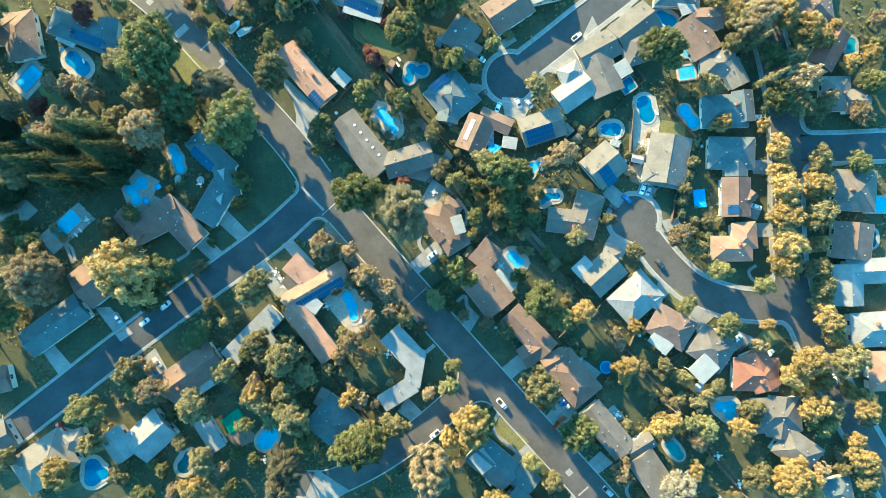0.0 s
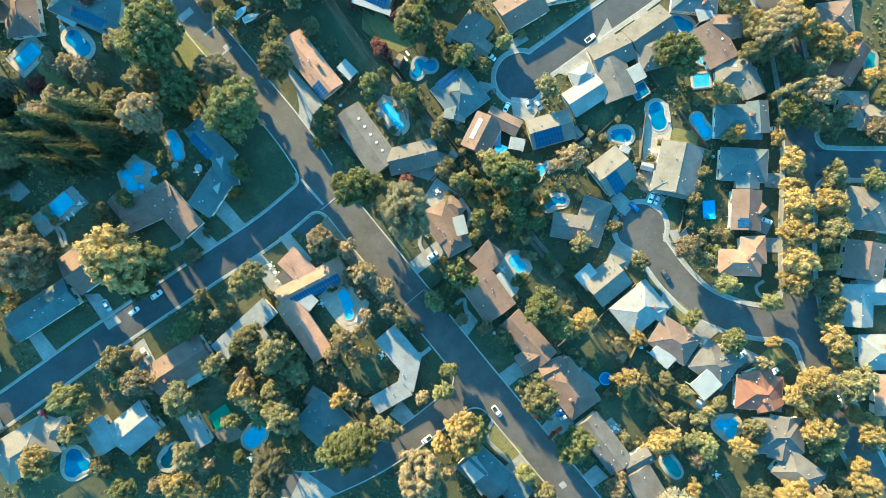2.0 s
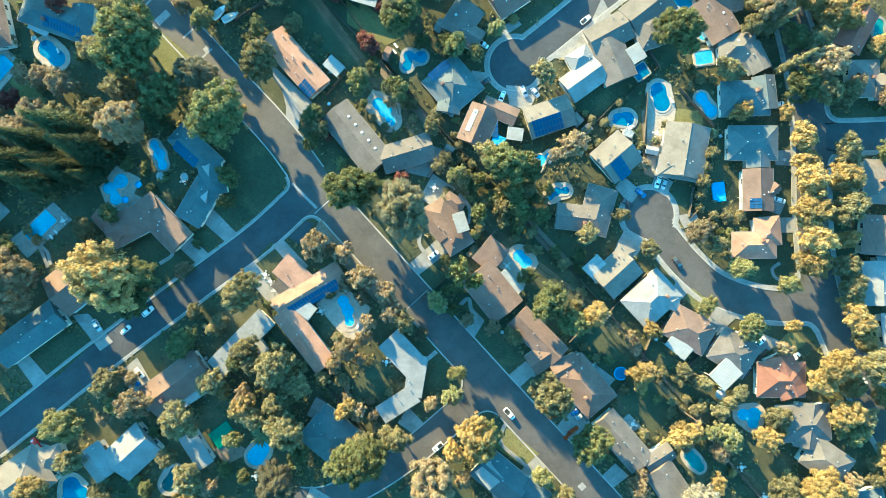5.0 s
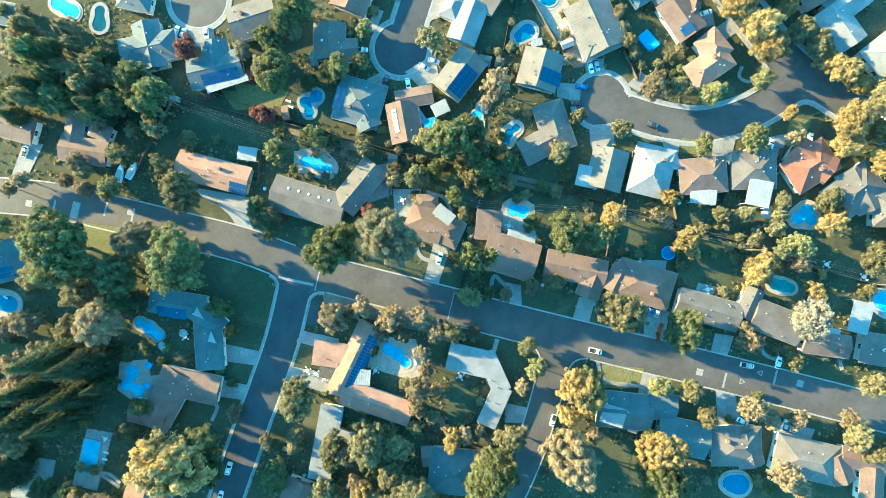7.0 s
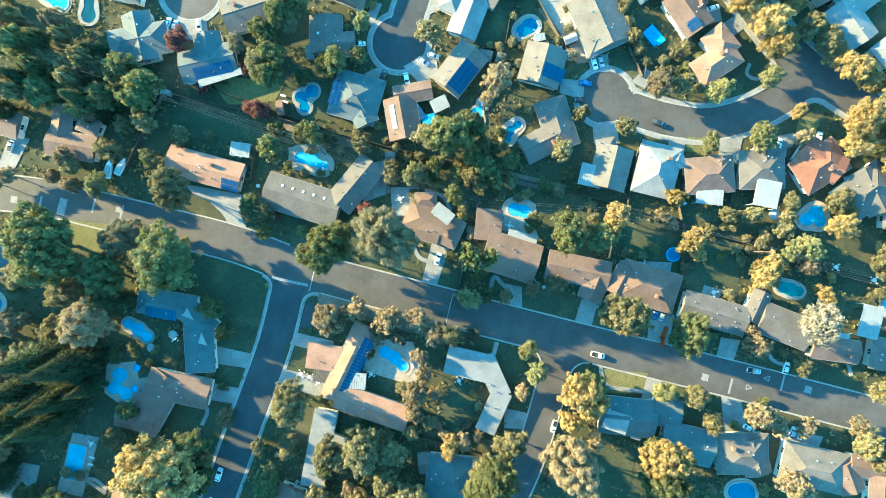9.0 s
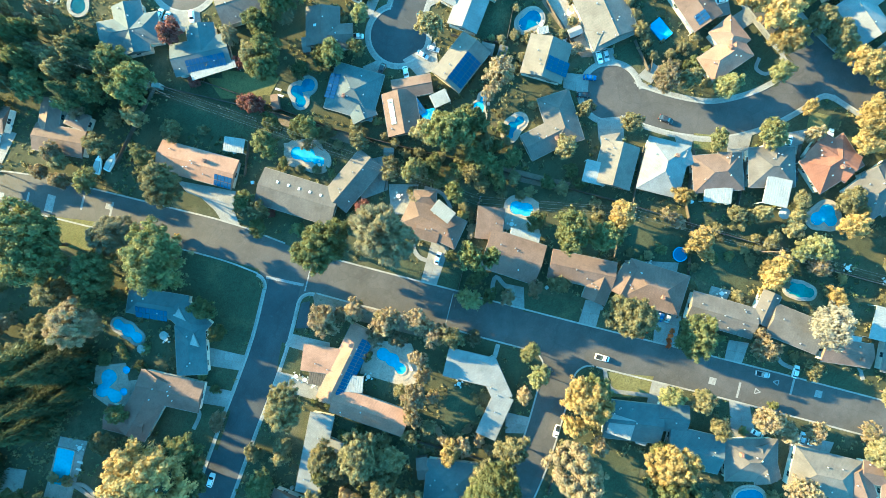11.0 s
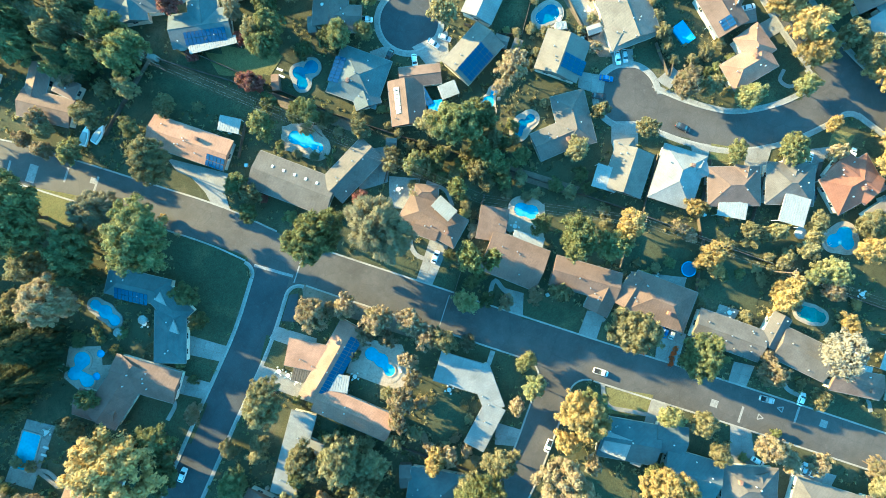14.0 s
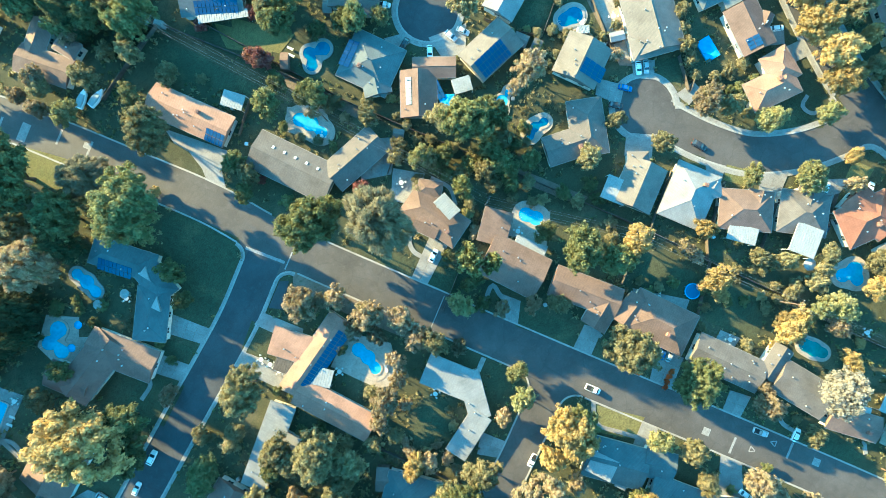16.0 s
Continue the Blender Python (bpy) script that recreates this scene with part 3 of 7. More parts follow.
def canopy(label, x, y, L, W, deg, material=None, height=2.7, ribs=True):
    """A patio cover: a low-sloped sheet on four posts."""
    t = thing("patio_cover", x, y, 0, deg, label, "patio cover")
    bm = folded(L, 0.08, max(3, int(L / 0.6)), 0.06, -W / 2, W / 2)
    sheet = part("roof_sheet", bm, material or WHITE, t)
    sheet.matrix_local = pose(0, 0, height + 0.04, 90, 0, 0)
    for sx in (-1, 1):
        for sy in (-1, 1):
            bm = bmesh.new()
            box(bm, sx * (L / 2 - 0.15), sy * (W / 2 - 0.15), 0, 0.12, 0.12, height, 0, 0.01)
            part("post", bm, TRIM, t)
    return t


def shed(label, x, y, L, W, deg, roof):
    t = thing("shed", x, y, 0, deg, label, "shed")
    bm = bmesh.new()
    box(bm, 0, 0, 0, L - 0.4, W - 0.4, 2.1)
    part("wall", bm, WOOD, t)
    v, f = roof_mesh(L, W, "gable", 0.3, 0.1)
    o = link_mesh("roof", mesh_of("roof", v, f, ROOFS[roof]), t)
    o.matrix_local = pose(0, 0, 2.1)
    bm = bmesh.new()
    box(bm, 0, -W / 2 + 0.18, 0.02, 0.9, 0.06, 1.9, 0, 0.01)
    part("door", bm, WOOD, t)


# ---- pools ----
def blob(lobes, count=72, grow=0.0):
    """A rounded outline round a chain of discs (x, y, r), joined as soap bubbles join."""
    cx = sum(l[0] * l[2] for l in lobes) / sum(l[2] for l in lobes)
    cy = sum(l[1] * l[2] for l in lobes) / sum(l[2] for l in lobes)
    out = []
    for i in range(count):
        a = math.tau * i / count
        lo, hi = 0.0, 60.0
        for _ in range(30):
            m = (lo + hi) / 2
            px, py = cx + math.cos(a) * m, cy + math.sin(a) * m
            s = sum(math.exp(-4.0 * (math.hypot(px - x, py - y) / (r + grow) - 1)) for x, y, r in lobes)
            lo, hi = (m, hi) if s > 1 else (lo, m)
        out.append((cx + math.cos(a) * lo, cy + math.sin(a) * lo))
    return out


def rect(x, y, L, W, deg, corner=0.4, grow=0.0):
    out, L, W = [], L / 2 + grow, W / 2 + grow
    for sx, sy, a0 in ((1, 1, 0), (-1, 1, 90), (-1, -1, 180), (1, -1, 270)):
        for k in range(5):
            a = radians(a0 + k * 22.5)
            p = Matrix.Rotation(radians(deg), 2) @ Vector((sx * (L - corner) + corner * math.cos(a), sy * (W - corner) + corner * math.sin(a)))
            out.append((p.x + x, p.y + y))
    return out


def pool(label, shape, water=None, rim=0.45, deck=0.0, coping=None, deck_mat=None):
    """A swimming pool: shape(grow) gives its outline. Water, coping and, if asked for, a deck round it."""
    inner, outer = shape(0.0), shape(rim)
    x, y = np.mean(inner, axis=0)
    t = thing("swimming_pool", x, y, 0, 0, label, "pool")
    loc = lambda pts: [(px - x, py - y) for px, py in pts]
    slab("water", loc(inner), -0.1, 0.24, water or POOL, t)
    slab("coping", loc(outer), -0.1, 0.34, coping or KERB, t, "", loc(inner))
    if deck:
        slab("deck", loc(shape(rim + deck)), -0.1, 0.22, deck_mat or PAVER, t, "", loc(outer))
    lx, ly = sorted(loc(inner))[0]
    for side in (-0.25, 0.25):
        rail = [(lx - 0.2, ly + side, 0.2), (lx - 0.2, ly + side, 0.85), (lx - 0.08, ly + side, 1.0), (lx + 0.38, ly + side, 0.98), (lx + 0.5, ly + side, 0.85), (lx + 0.5, ly + side, 0.1)]
        part("ladder_rail", bent_tube(rail, 0.03), ALU, t, "chrome ladder rail")
    return t


def tarp_cover(label, x, y, L, W, deg, material, z=0.5, name="pool_cover"):
    bm = bmesh.new()
    bmesh.ops.create_grid(bm, x_segments=12, y_segments=12, size=0.5)
    for v in bm.verts:
        v.co = Vector((v.co.x * L, v.co.y * W, z + 0.12 * noise.noise(v.co * 6)))
    ret = bmesh.ops.extrude_face_region(bm, geom=bm.faces[:])
    for v in [e for e in ret["geom"] if isinstance(e, bmesh.types.BMVert)]:
        v.co.z = 0.0
    bmesh.ops.recalc_face_normals(bm, faces=bm.faces)
    ob = part(name, bm, material)
    ob.matrix_world = pose(x, y, 0, 0, 0, deg)
    tagged(ob, label, "cover")


def trampoline(x, y, r):
    t = thing("trampoline", x, y, 0, 0, "round blue garden trampoline on a steel frame", "trampoline")
    ring = lambda q: [(math.cos(a) * q, math.sin(a) * q) for a in np.linspace(0, math.tau, 32, endpoint=False)]
    slab("mat", ring(r * 0.85), 0.78, 0.82, MESH_BLUE, t, "woven dark blue jumping mat")
    slab("pad", ring(r), 0.76, 0.86, TARP, t, "blue padded rim", ring(r * 0.86))
    for k in range(6):
        bm = bmesh.new()
        a = k * math.tau / 6
        tube(bm, (math.cos(a) * r, math.sin(a) * r, 0), (math.cos(a) * r, math.sin(a) * r, 0.8), 0.03, 0.03, 6)
        part("leg", bm, ALU, t)


def parasol(x, y, r, material, label):
    t = thing("parasol", x, y, 0, 0, label, "parasol")
    bm = bmesh.new()
    bmesh.ops.create_cone(bm, cap_ends=False, segments=8, radius1=r, radius2=0.05, depth=0.6, matrix=Matrix.Translation((0, 0, 2.5)))
    bmesh.ops.solidify(bm, geom=bm.faces[:], thickness=0.03)
    part("canopy", bm, material, t)
    bm = bmesh.new()
    tube(bm, (0, 0, 0), (0, 0, 2.7), 0.03, 0.03)
    part("pole", bm, ALU, t)
    bm = bmesh.new()
    tube(bm, (0, 0, 0), (0, 0, 0.1), 0.3, 0.26, 12)
    part("base", bm, CONCRETE, t)


# ---- trees ----
def crown_mesh(name, mat, R, H, base, lobes, leaves, size, seed, form="round", spread=1.0):
    """A crown out of many clumps, each with a rough core and hundreds of small leaf sprays. R: radius; base, H: where it begins and ends."""
    rng = np.random.default_rng(seed)
    verts, faces = [], []
    ico = bmesh.new()
    bmesh.ops.create_icosphere(ico, subdivisions=1, radius=1.0)
    iv = np.array([v.co[:] for v in ico.verts])
    fi = [[v.index for v in f.verts] for f in ico.faces]
    ico.free()
    zc, zr = (base + H) / 2, (H - base) / 2
    centres = []
    for k in range(lobes):
        u = (k + 0.5) / lobes
        a = k * 2.39996 + rng.uniform(-0.35, 0.35)
        if form == "cone":
            h = u ** 1.15
            rad = (1 - h) * R * rng.uniform(0.7, 1.0)
            c = (math.cos(a) * rad, math.sin(a) * rad, base + h * (H - base) * 0.96)
            s = R * (0.16 + 0.2 * (1 - h)) * rng.uniform(0.8, 1.2)
        elif form == "spire":
            h = u
            rad = R * 0.45 * math.sin(math.pi * min(1, 0.18 + h * 0.8)) * rng.uniform(0.4, 1)
            c = (math.cos(a) * rad, math.sin(a) * rad, base + h * (H - base))
            s = R * 0.5 * (1.05 - 0.6 * h)
        else:
            el = 1 - 1.35 * u                      # more clumps on top than below
            ring = math.sqrt(max(0.0, 1 - el * el))
            q = rng.uniform(0.58, 0.90)
            wob = 1 + 0.22 * math.sin(a * 2 + seed) + 0.12 * math.sin(a * 5 + 2 * seed)
            c = (math.cos(a) * ring * R * q * wob, math.sin(a) * ring * R * q * wob, zc + el * zr * q)
            s = R * rng.uniform(0.12, 0.27) * spread * (40 / lobes) ** 0.4
        centres.append((*c, s))
    if form in ("round", "needle"):
        for k in range(5):
            centres.append((rng.uniform(-.25, .25) * R, rng.uniform(-.25, .25) * R, zc + rng.uniform(-0.3, 0.25) * zr, R * 0.42))
    for x, y, z, s in centres:
        k = len(verts)
        jit = iv * (0.66 * s) * rng.uniform(0.7, 1.2, (len(iv), 1)) * (1, 1, 0.85)
        verts += (jit + (x, y, z)).tolist()
        faces += [[k + i for i in f] for f in fi]
    weights = np.array([c[3] ** 2 for c in centres])
    which = rng.choice(len(centres), leaves, p=weights / weights.sum())
    cen = np.array(centres)[which]
    d = rng.normal(size=(leaves, 3))
    d[:, 2] = np.abs(d[:, 2]) * 1.1 - 0.35
    d /= np.linalg.norm(d, axis=1)[:, None]
    pos = cen[:, :3] + d * cen[:, 3:4] * rng.uniform(0.66, 1.26, (leaves, 1)) * (1, 1, 0.9)
    nrm = d + rng.normal(scale=0.5, size=(leaves, 3))
    nrm /= np.linalg.norm(nrm, axis=1)[:, None]
    up = rng.normal(size=(leaves, 3))
    if form in ("weeping",):
        up = up * 0.4 + (0, 0, 1)
    a = np.cross(nrm, up)
    if form in ("needle", "cone"):                           # drooping sprays that point away from the trunk
        a = pos * (1, 1, 0) + rng.normal(scale=0.22 * R, size=(leaves, 3)) - (0, 0, 0.25 * R)
        nrm = np.cross(np.cross(a, nrm + (0, 0, 0.8)), a)
        nrm /= np.linalg.norm(nrm, axis=1)[:, None]
    a /= np.linalg.norm(a, axis=1)[:, None]
    b = np.cross(nrm, a)
    sz = size * rng.uniform(0.55, 1.3, (leaves, 1)) * (1.35 if form in ("needle", "cone") else 1.0)
    w = sz * (rng.uniform(0.2, 0.34, (leaves, 1)) if form in ("needle", "cone") else rng.uniform(0.55, 0.95, (leaves, 1)))
    blade = np.stack([pos - a * sz * 0.6 - b * w, pos - a * sz * 0.5 + b * w, pos + a * sz + nrm * 0.1 * sz], 1).reshape(-1, 3)
    k = len(verts)
    verts += blade.tolist()
    faces += (np.arange(leaves * 3).reshape(-1, 3) + k).tolist()
    return mesh_of(name, verts, faces, mat)


def trunk_mesh(H, base, r, R, seed):
    rnd = random.Random(seed)
    bm = bmesh.new()
    top = base + (H - base) * 0.45
    tube(bm, (0, 0, -0.1), (0.05, 0, base), r * 1.25, r * 0.85, 9)
    tube(bm, (0.05, 0, base - 0.05), (0, 0.1, top), r * 0.85, r * 0.4, 8)
    for k in range(6):
        a = k * 1.05 + rnd.uniform(-0.3, 0.3)
        z0 = base + (top - base) * rnd.uniform(0.0, 0.7)
        tube(bm, (0, 0, z0), (math.cos(a) * R * 0.6, math.sin(a) * R * 0.6, z0 + (H - z0) * rnd.uniform(0.3, 0.55)), r * 0.45, r * 0.12, 6)
    me = bpy.data.meshes.new("trunk")
    bm.to_mesh(me)
    bm.free()
    me.materials.append(BARK)
    return me


# size class: radius, height, base of the crown, clumps, sprays, size of a spray, trunk radius
SIZES = {"big": (7.5, 13.5, 0.8, 190, 20000, 0.29, 0.38), "mid": (4.4, 8.0, 1.1, 92, 7600, 0.245, 0.22),
         "little": (2.9, 5.0, 1.1, 50, 4000, 0.21, 0.13), "small": (1.8, 2.6, 0.15, 24, 1900, 0.175, 0.08)}
PROTO = {}


def proto(species, size, variant):
    key = (species, size, variant)
    if key not in PROTO:
        R, H, base, lobes, leaves, leaf, tr = SIZES[size]
        seed = sum(map(ord, species + size)) * 3 + variant
        form, spread = "round", 1.0
        if species == "dark" and size != "small":
            form, H = "cone", H * 1.35
        if species == "sage" and size != "small":
            form, leaves = "needle", int(leaves * 1.25)
        if species == "tan" and size == "big":
            form, leaf, leaves = "weeping", leaf * 0.8, int(leaves * 1.2)
        if species == "tan" and size in ("mid", "little"):
            spread, leaves = 0.8, int(leaves * 0.8)
        PROTO[key] = (crown_mesh("crown", SPECIES[species], R, H, base, lobes, leaves, leaf, seed, form, spread), trunk_mesh(H, base, tr, R, seed), R, H)
    return PROTO[key]


TREE_TEXT = {
    "green": ("broadleaf tree with a dense dark green crown", "broadleaf_tree"), "olive": ("tree with a clumpy olive green crown", "broadleaf_tree"),
    "gold": ("autumn tree with golden yellow leaves", "autumn_tree"), "tan": ("tree with a dry tan and russet crown", "russet_tree"),
    "sage": ("conifer with pale sage green needles", "conifer"), "silver": ("tree with a silvery white crown", "silver_tree"),
    "red": ("plum tree with maroon leaves", "plum_tree"), "lime": ("young tree with bright lime green leaves", "young_tree"), "dark": ("tall dark green conifer", "conifer"),
    "orange": ("low shrub with orange red blossom", "flowering_shrub"),
}
SHRUB_TEXT = {k: v[0].replace("tree", "shrub").replace("conifer", "shrub").replace("tall ", "") + " in a garden" for k, v in TREE_TEXT.items()}
TREE_COUNT = [0]


def tree(species, x, y, r, h=None):
    """A tree or shrub with its crown's radius and height in metres."""
    TREE_COUNT[0] += 1
    n = TREE_COUNT[0]
    rnd = random.Random(n * 13 + 5)
    size = "big" if r > 5.6 else "mid" if r > 3.6 else "little" if r > 2.3 else "small"
    crown, trunk, R, H = proto(species, size, n % 3)
    label, name = TREE_TEXT[species]
    if size == "small":
        label, name = SHRUB_TEXT[species], "shrub"
    e = thing(name, x, y, 0, 0, label, "shrub" if size == "small" else "tree")
    s = r / R
    sz = (h / H) if h else s * rnd.uniform(0.9, 1.15)
    e.matrix_world = Matrix.Translation((x, y, 0)) @ Matrix.Rotation(rnd.uniform(0, 6.28), 4, "Z") @ Matrix.Diagonal((s * rnd.uniform(0.93, 1.07), s, sz, 1))
    link_mesh("trunk", trunk, e)
    link_mesh("crown", crown, e)


def cypress(x, y, r, h):
    e = thing("cypress_tree", x, y, 0, 0, "tall slender cypress with a dark green spire", "tree")
    link_mesh("trunk", trunk_mesh(h * 0.5, 0.6, 0.2, r * 0.3, 5), e)
    link_mesh("crown", crown_mesh("crown", SPECIES["olive"], r, h, 0.4, 40, 2200, 0.3, 77, "spire"), e)


def palm(x, y, r, h):
    e = thing("palm_tree", x, y, 0, 0, "fan palm with a crown of long drooping fronds", "tree")
    bm = bmesh.new()
    for k in range(6):
        tube(bm, (0, 0, h * k / 6), (0, 0, h * (k + 1) / 6), 0.24, 0.2, 9)
    part("trunk", bm, BARK, e)
    rnd = random.Random(9)
    for k in range(30):
        a, lift = k * 2.4, rnd.uniform(-0.3, 0.9)
        bm = bmesh.new()
        last = None
        for i in range(8):
            t = i / 7
            d = Vector((math.cos(a), math.sin(a), 0))
            p = d * r * t * (1 - 0.25 * max(0, lift)) + Vector((0, 0, h + r * (lift * t - 0.55 * t * t)))
            side = Vector((-d.y, d.x, 0)) * (0.08 + 0.5 * math.sin(math.pi * min(1, t + 0.08))) * r * 0.16
            row = [bm.verts.new(p - side - Vector((0, 0, 0.1))), bm.verts.new(p), bm.verts.new(p + side - Vector((0, 0, 0.1)))]
            if last:
                bm.faces.new((last[0], row[0], row[1], last[1])), bm.faces.new((last[1], row[1], row[2], last[2]))
            last = row
        part("frond", bm, SPECIES["green"], e)


# ---- fences, poles, cars ----
BOARD = folded(2.4, 0.05, 8, 0.035, 0.05, 1.55)
BOARD_MESH = bpy.data.meshes.new("fence_panel")
BOARD.to_mesh(BOARD_MESH)
BOARD_MESH.materials.append(WOOD)
POST = bmesh.new()
box(POST, 0, 0, -0.1, 0.11, 0.11, 1.75, 0, 0.01)
POST_MESH = bpy.data.meshes.new("post")
POST.to_mesh(POST_MESH)
POST_MESH.materials.append(WOOD)


def fence(*pts):
    line = [Vector(p) for p in pts]
    f = thing("fence", *line[0], 0, 0, "weathered brown board fence between the gardens", "fence")
    for a, b in zip(line, line[1:]):
        n = max(1, round((b - a).length / 2.4))
        ang = math.degrees(math.atan2(b.y - a.y, b.x - a.x))
        for i in range(n):
            p, m = a.lerp(b, i / n) - line[0], a.lerp(b, (i + 0.5) / n) - line[0]
            link_mesh("post", POST_MESH, f).matrix_local = pose(p.x, p.y, 0, 0, 0, ang)
            link_mesh("fence_panel", BOARD_MESH, f).matrix_local = pose(m.x, m.y, 0, 0, 0, ang) @ Matrix.Diagonal(((b - a).length / n / 2.4, 1, 1, 1))


def utility_pole(x, y, deg, h=10.5):
    e = thing("utility_pole", x, y, 0, deg, "weathered wooden utility pole with a crossarm", "utility pole")
    bm = bmesh.new()
    tube(bm, (0, 0, -0.2), (0, 0, h), 0.17, 0.12, 10)
    part("pole", bm, BARK, e)
    bm = bmesh.new()
    box(bm, 0, 0.1, h - 0.7, 0.12, 2.6, 0.14, 0, 0.01)
    part("crossarm", bm, WOOD, e)
    for dy in (-1.1, -0.5, 0.6, 1.2):
        bm = bmesh.new()
        tube(bm, (0, dy, h - 0.57), (0, dy, h - 0.35), 0.05, 0.04, 8)
        part("insulator", bm, TRIM, e)
    return e


def wires(a, b, h=10.15):
    """Four slack wires from pole to pole."""
    a, b = Vector(a), Vector(b)
    d = (b - a).normalized()
    side = Vector((-d.y, d.x))
    for off in (-1.1, -0.5, 0.6, 1.2):
        cu = bpy.data.curves.new("power_line", "CURVE")
        cu.dimensions, cu.bevel_depth, cu.bevel_resolution = "3D", 0.015, 1
        sp = cu.splines.new("POLY")
        sp.points.add(12)
        for i, pt in enumerate(sp.points):
            t = i / 12
            p = a.lerp(b, t) + side * off
            pt.co = (p.x, p.y, h - 4 * 0.9 * t * (1 - t), 1)
        cu.materials.append(WIRE)
        tagged(new("power_line", cu), "slack overhead power line between two poles", "power line", "power lines")


WIRE = paint("weathered_wire", (0.22, 0.22, 0.22), 0.6, 0.3)
CAR_PAINT = {k: paint(k + "_car_paint", c, 0.25, 0.1, 0.6) for k, c in {
    "white": (0.75, 0.75, 0.74), "silver": (0.42, 0.43, 0.44), "dark": (0.03, 0.032, 0.036), "blue": (0.03, 0.09, 0.28), "red": (0.5, 0.03, 0.02)}.items()}
LAMP = paint("lamp_glass", (0.6, 0.58, 0.52), 0.1)
TAIL = paint("tail_lamp", (0.35, 0.02, 0.02), 0.2)
CARS = {}


def loft(sections):
    """A body lofted over sections (x, half width, z low, z high), ends closed, corners rounded."""
    bm, last = bmesh.new(), None
    for x, hw, z0, z1 in sections:
        c = min(0.16, (z1 - z0) * 0.35, hw * 0.4)
        ring = [bm.verts.new((x, y, z)) for y, z in ((-hw, z0), (hw, z0), (hw, z1 - c), (hw - c, z1), (-hw + c, z1), (-hw, z1 - c))]
        if last:
            for i in range(6):
                bm.faces.new((last[i], last[(i + 1) % 6], ring[(i + 1) % 6], ring[i]))
        else:
            bm.faces.new(ring)
        last = ring
    bm.faces.new(last)
    bmesh.ops.recalc_face_normals(bm, faces=bm.faces)
    return bm


def car(colour, x, y, deg, kind="saloon"):
    key = (colour, kind)
    m = pose(x, y, 0.03, 0, 0, deg) @ Matrix.Scale(0.9, 4)
    if key in CARS:
        return copy_thing(CARS[key], m)
    e = thing("car", x, y, 0.03, deg, f"{colour} {'pickup truck' if kind == 'pickup' else 'saloon car'} parked in the neighbourhood", "car", "parked cars")
    CARS[key] = e
    p = CAR_PAINT[colour]
    part("body", loft([(-2.25, 0.72, 0.35, 0.72), (-2.1, 0.85, 0.25, 0.9), (-1.2, 0.9, 0.22, 0.95), (1.0, 0.9, 0.22, 0.92), (1.9, 0.86, 0.25, 0.82), (2.28, 0.7, 0.32, 0.62)]), p, e)
    cab = [(-0.1, 0.76, 0.88, 1.6), (1.0, 0.76, 0.88, 1.6)] if kind == "pickup" else [(-1.3, 0.7, 0.88, 1.3), (-0.9, 0.72, 0.88, 1.43), (0.25, 0.72, 0.88, 1.45), (0.55, 0.7, 0.88, 1.32)]
    part("roof", loft(cab), p, e)
    for nm, secs in (("windscreen", [(cab[-1][0], 0.68, 0.86, cab[-1][3] - 0.02), (cab[-1][0] + 0.62, 0.74, 0.84, 0.95)]), ("rear_window", [(cab[0][0] - 0.5, 0.74, 0.86, 0.96), (cab[0][0] + 0.02, 0.68, 0.88, cab[0][3] - 0.03)])):
        part(nm, loft(secs), GLASS, e)
    for s in (-1, 1):
        bm = bmesh.new()
        box(bm, (cab[0][0] + cab[-1][0]) / 2, s * 0.73, 0.98, (cab[-1][0] - cab[0][0]) * 0.8, 0.05, 0.3)
        part("side_window", bm, GLASS, e)
        bm = bmesh.new()
        box(bm, 2.12, s * 0.55, 0.55, 0.16, 0.28, 0.12, 0, 0.02)
        part("headlight", bm, LAMP, e)
        bm = bmesh.new()
        box(bm, -2.2, s * 0.6, 0.65, 0.12, 0.22, 0.14, 0, 0.02)
        part("tail_light", bm, TAIL, e)
        for wx in (-1.35, 1.4):
            bm = bmesh.new()
            tube(bm, (wx, s * 0.68, 0.31), (wx, s * 0.9, 0.31), 0.31, 0.31, 16)
            w = part("tyre", bm, RUBBER, e)
            bm = bmesh.new()
            tube(bm, (wx, s * 0.8, 0.31), (wx, s * 0.915, 0.31), 0.19, 0.17, 12)
            part("rim", bm, ALU, w)
    if kind == "pickup":
        bm = bmesh.new()
        box(bm, -1.2, 0, 0.6, 1.7, 1.4, 0.37)
        part("load_bed", bm, RUBBER, e)
    e.matrix_world = m
    return e


def marking(kind, x, y, deg, L, W):
    bm = bmesh.new()
    z = 0.062
    if kind == "triangle":
        for (ax, ay), (bx, by) in (((-1, -0.8), (1, 0)), ((1, 0), (-1, 0.8)), ((-1, 0.8), (-1, -0.8))):
            a, b = Vector((ax * L / 2, ay * W / 2)), Vector((bx * L / 2, by * W / 2))
            c, d = (a + b) / 2, b - a
            box(bm, c.x, c.y, 0, d.length, 0.28, 0.012, math.degrees(math.atan2(d.y, d.x)))
    else:
        box(bm, 0, 0, 0, L, W, 0.012)
    ob = part("road_marking", bm, MARK)
    ob.matrix_world = pose(x, y, z - 0.012, 0, 0, deg)
    tagged(ob, "worn white paint marking on the asphalt", "road marking", kind="structure")


# ---- paths and garden furniture ----
def path(width, *pts):
    line = smooth_line(pts, 0.8)
    LAID[0] += 1
    strip("path", line, -width / 2, width / 2, -0.1, 0.14 + 0.0006 * LAID[0], CONCRETE, "narrow pale concrete garden path", None, open_at=False)


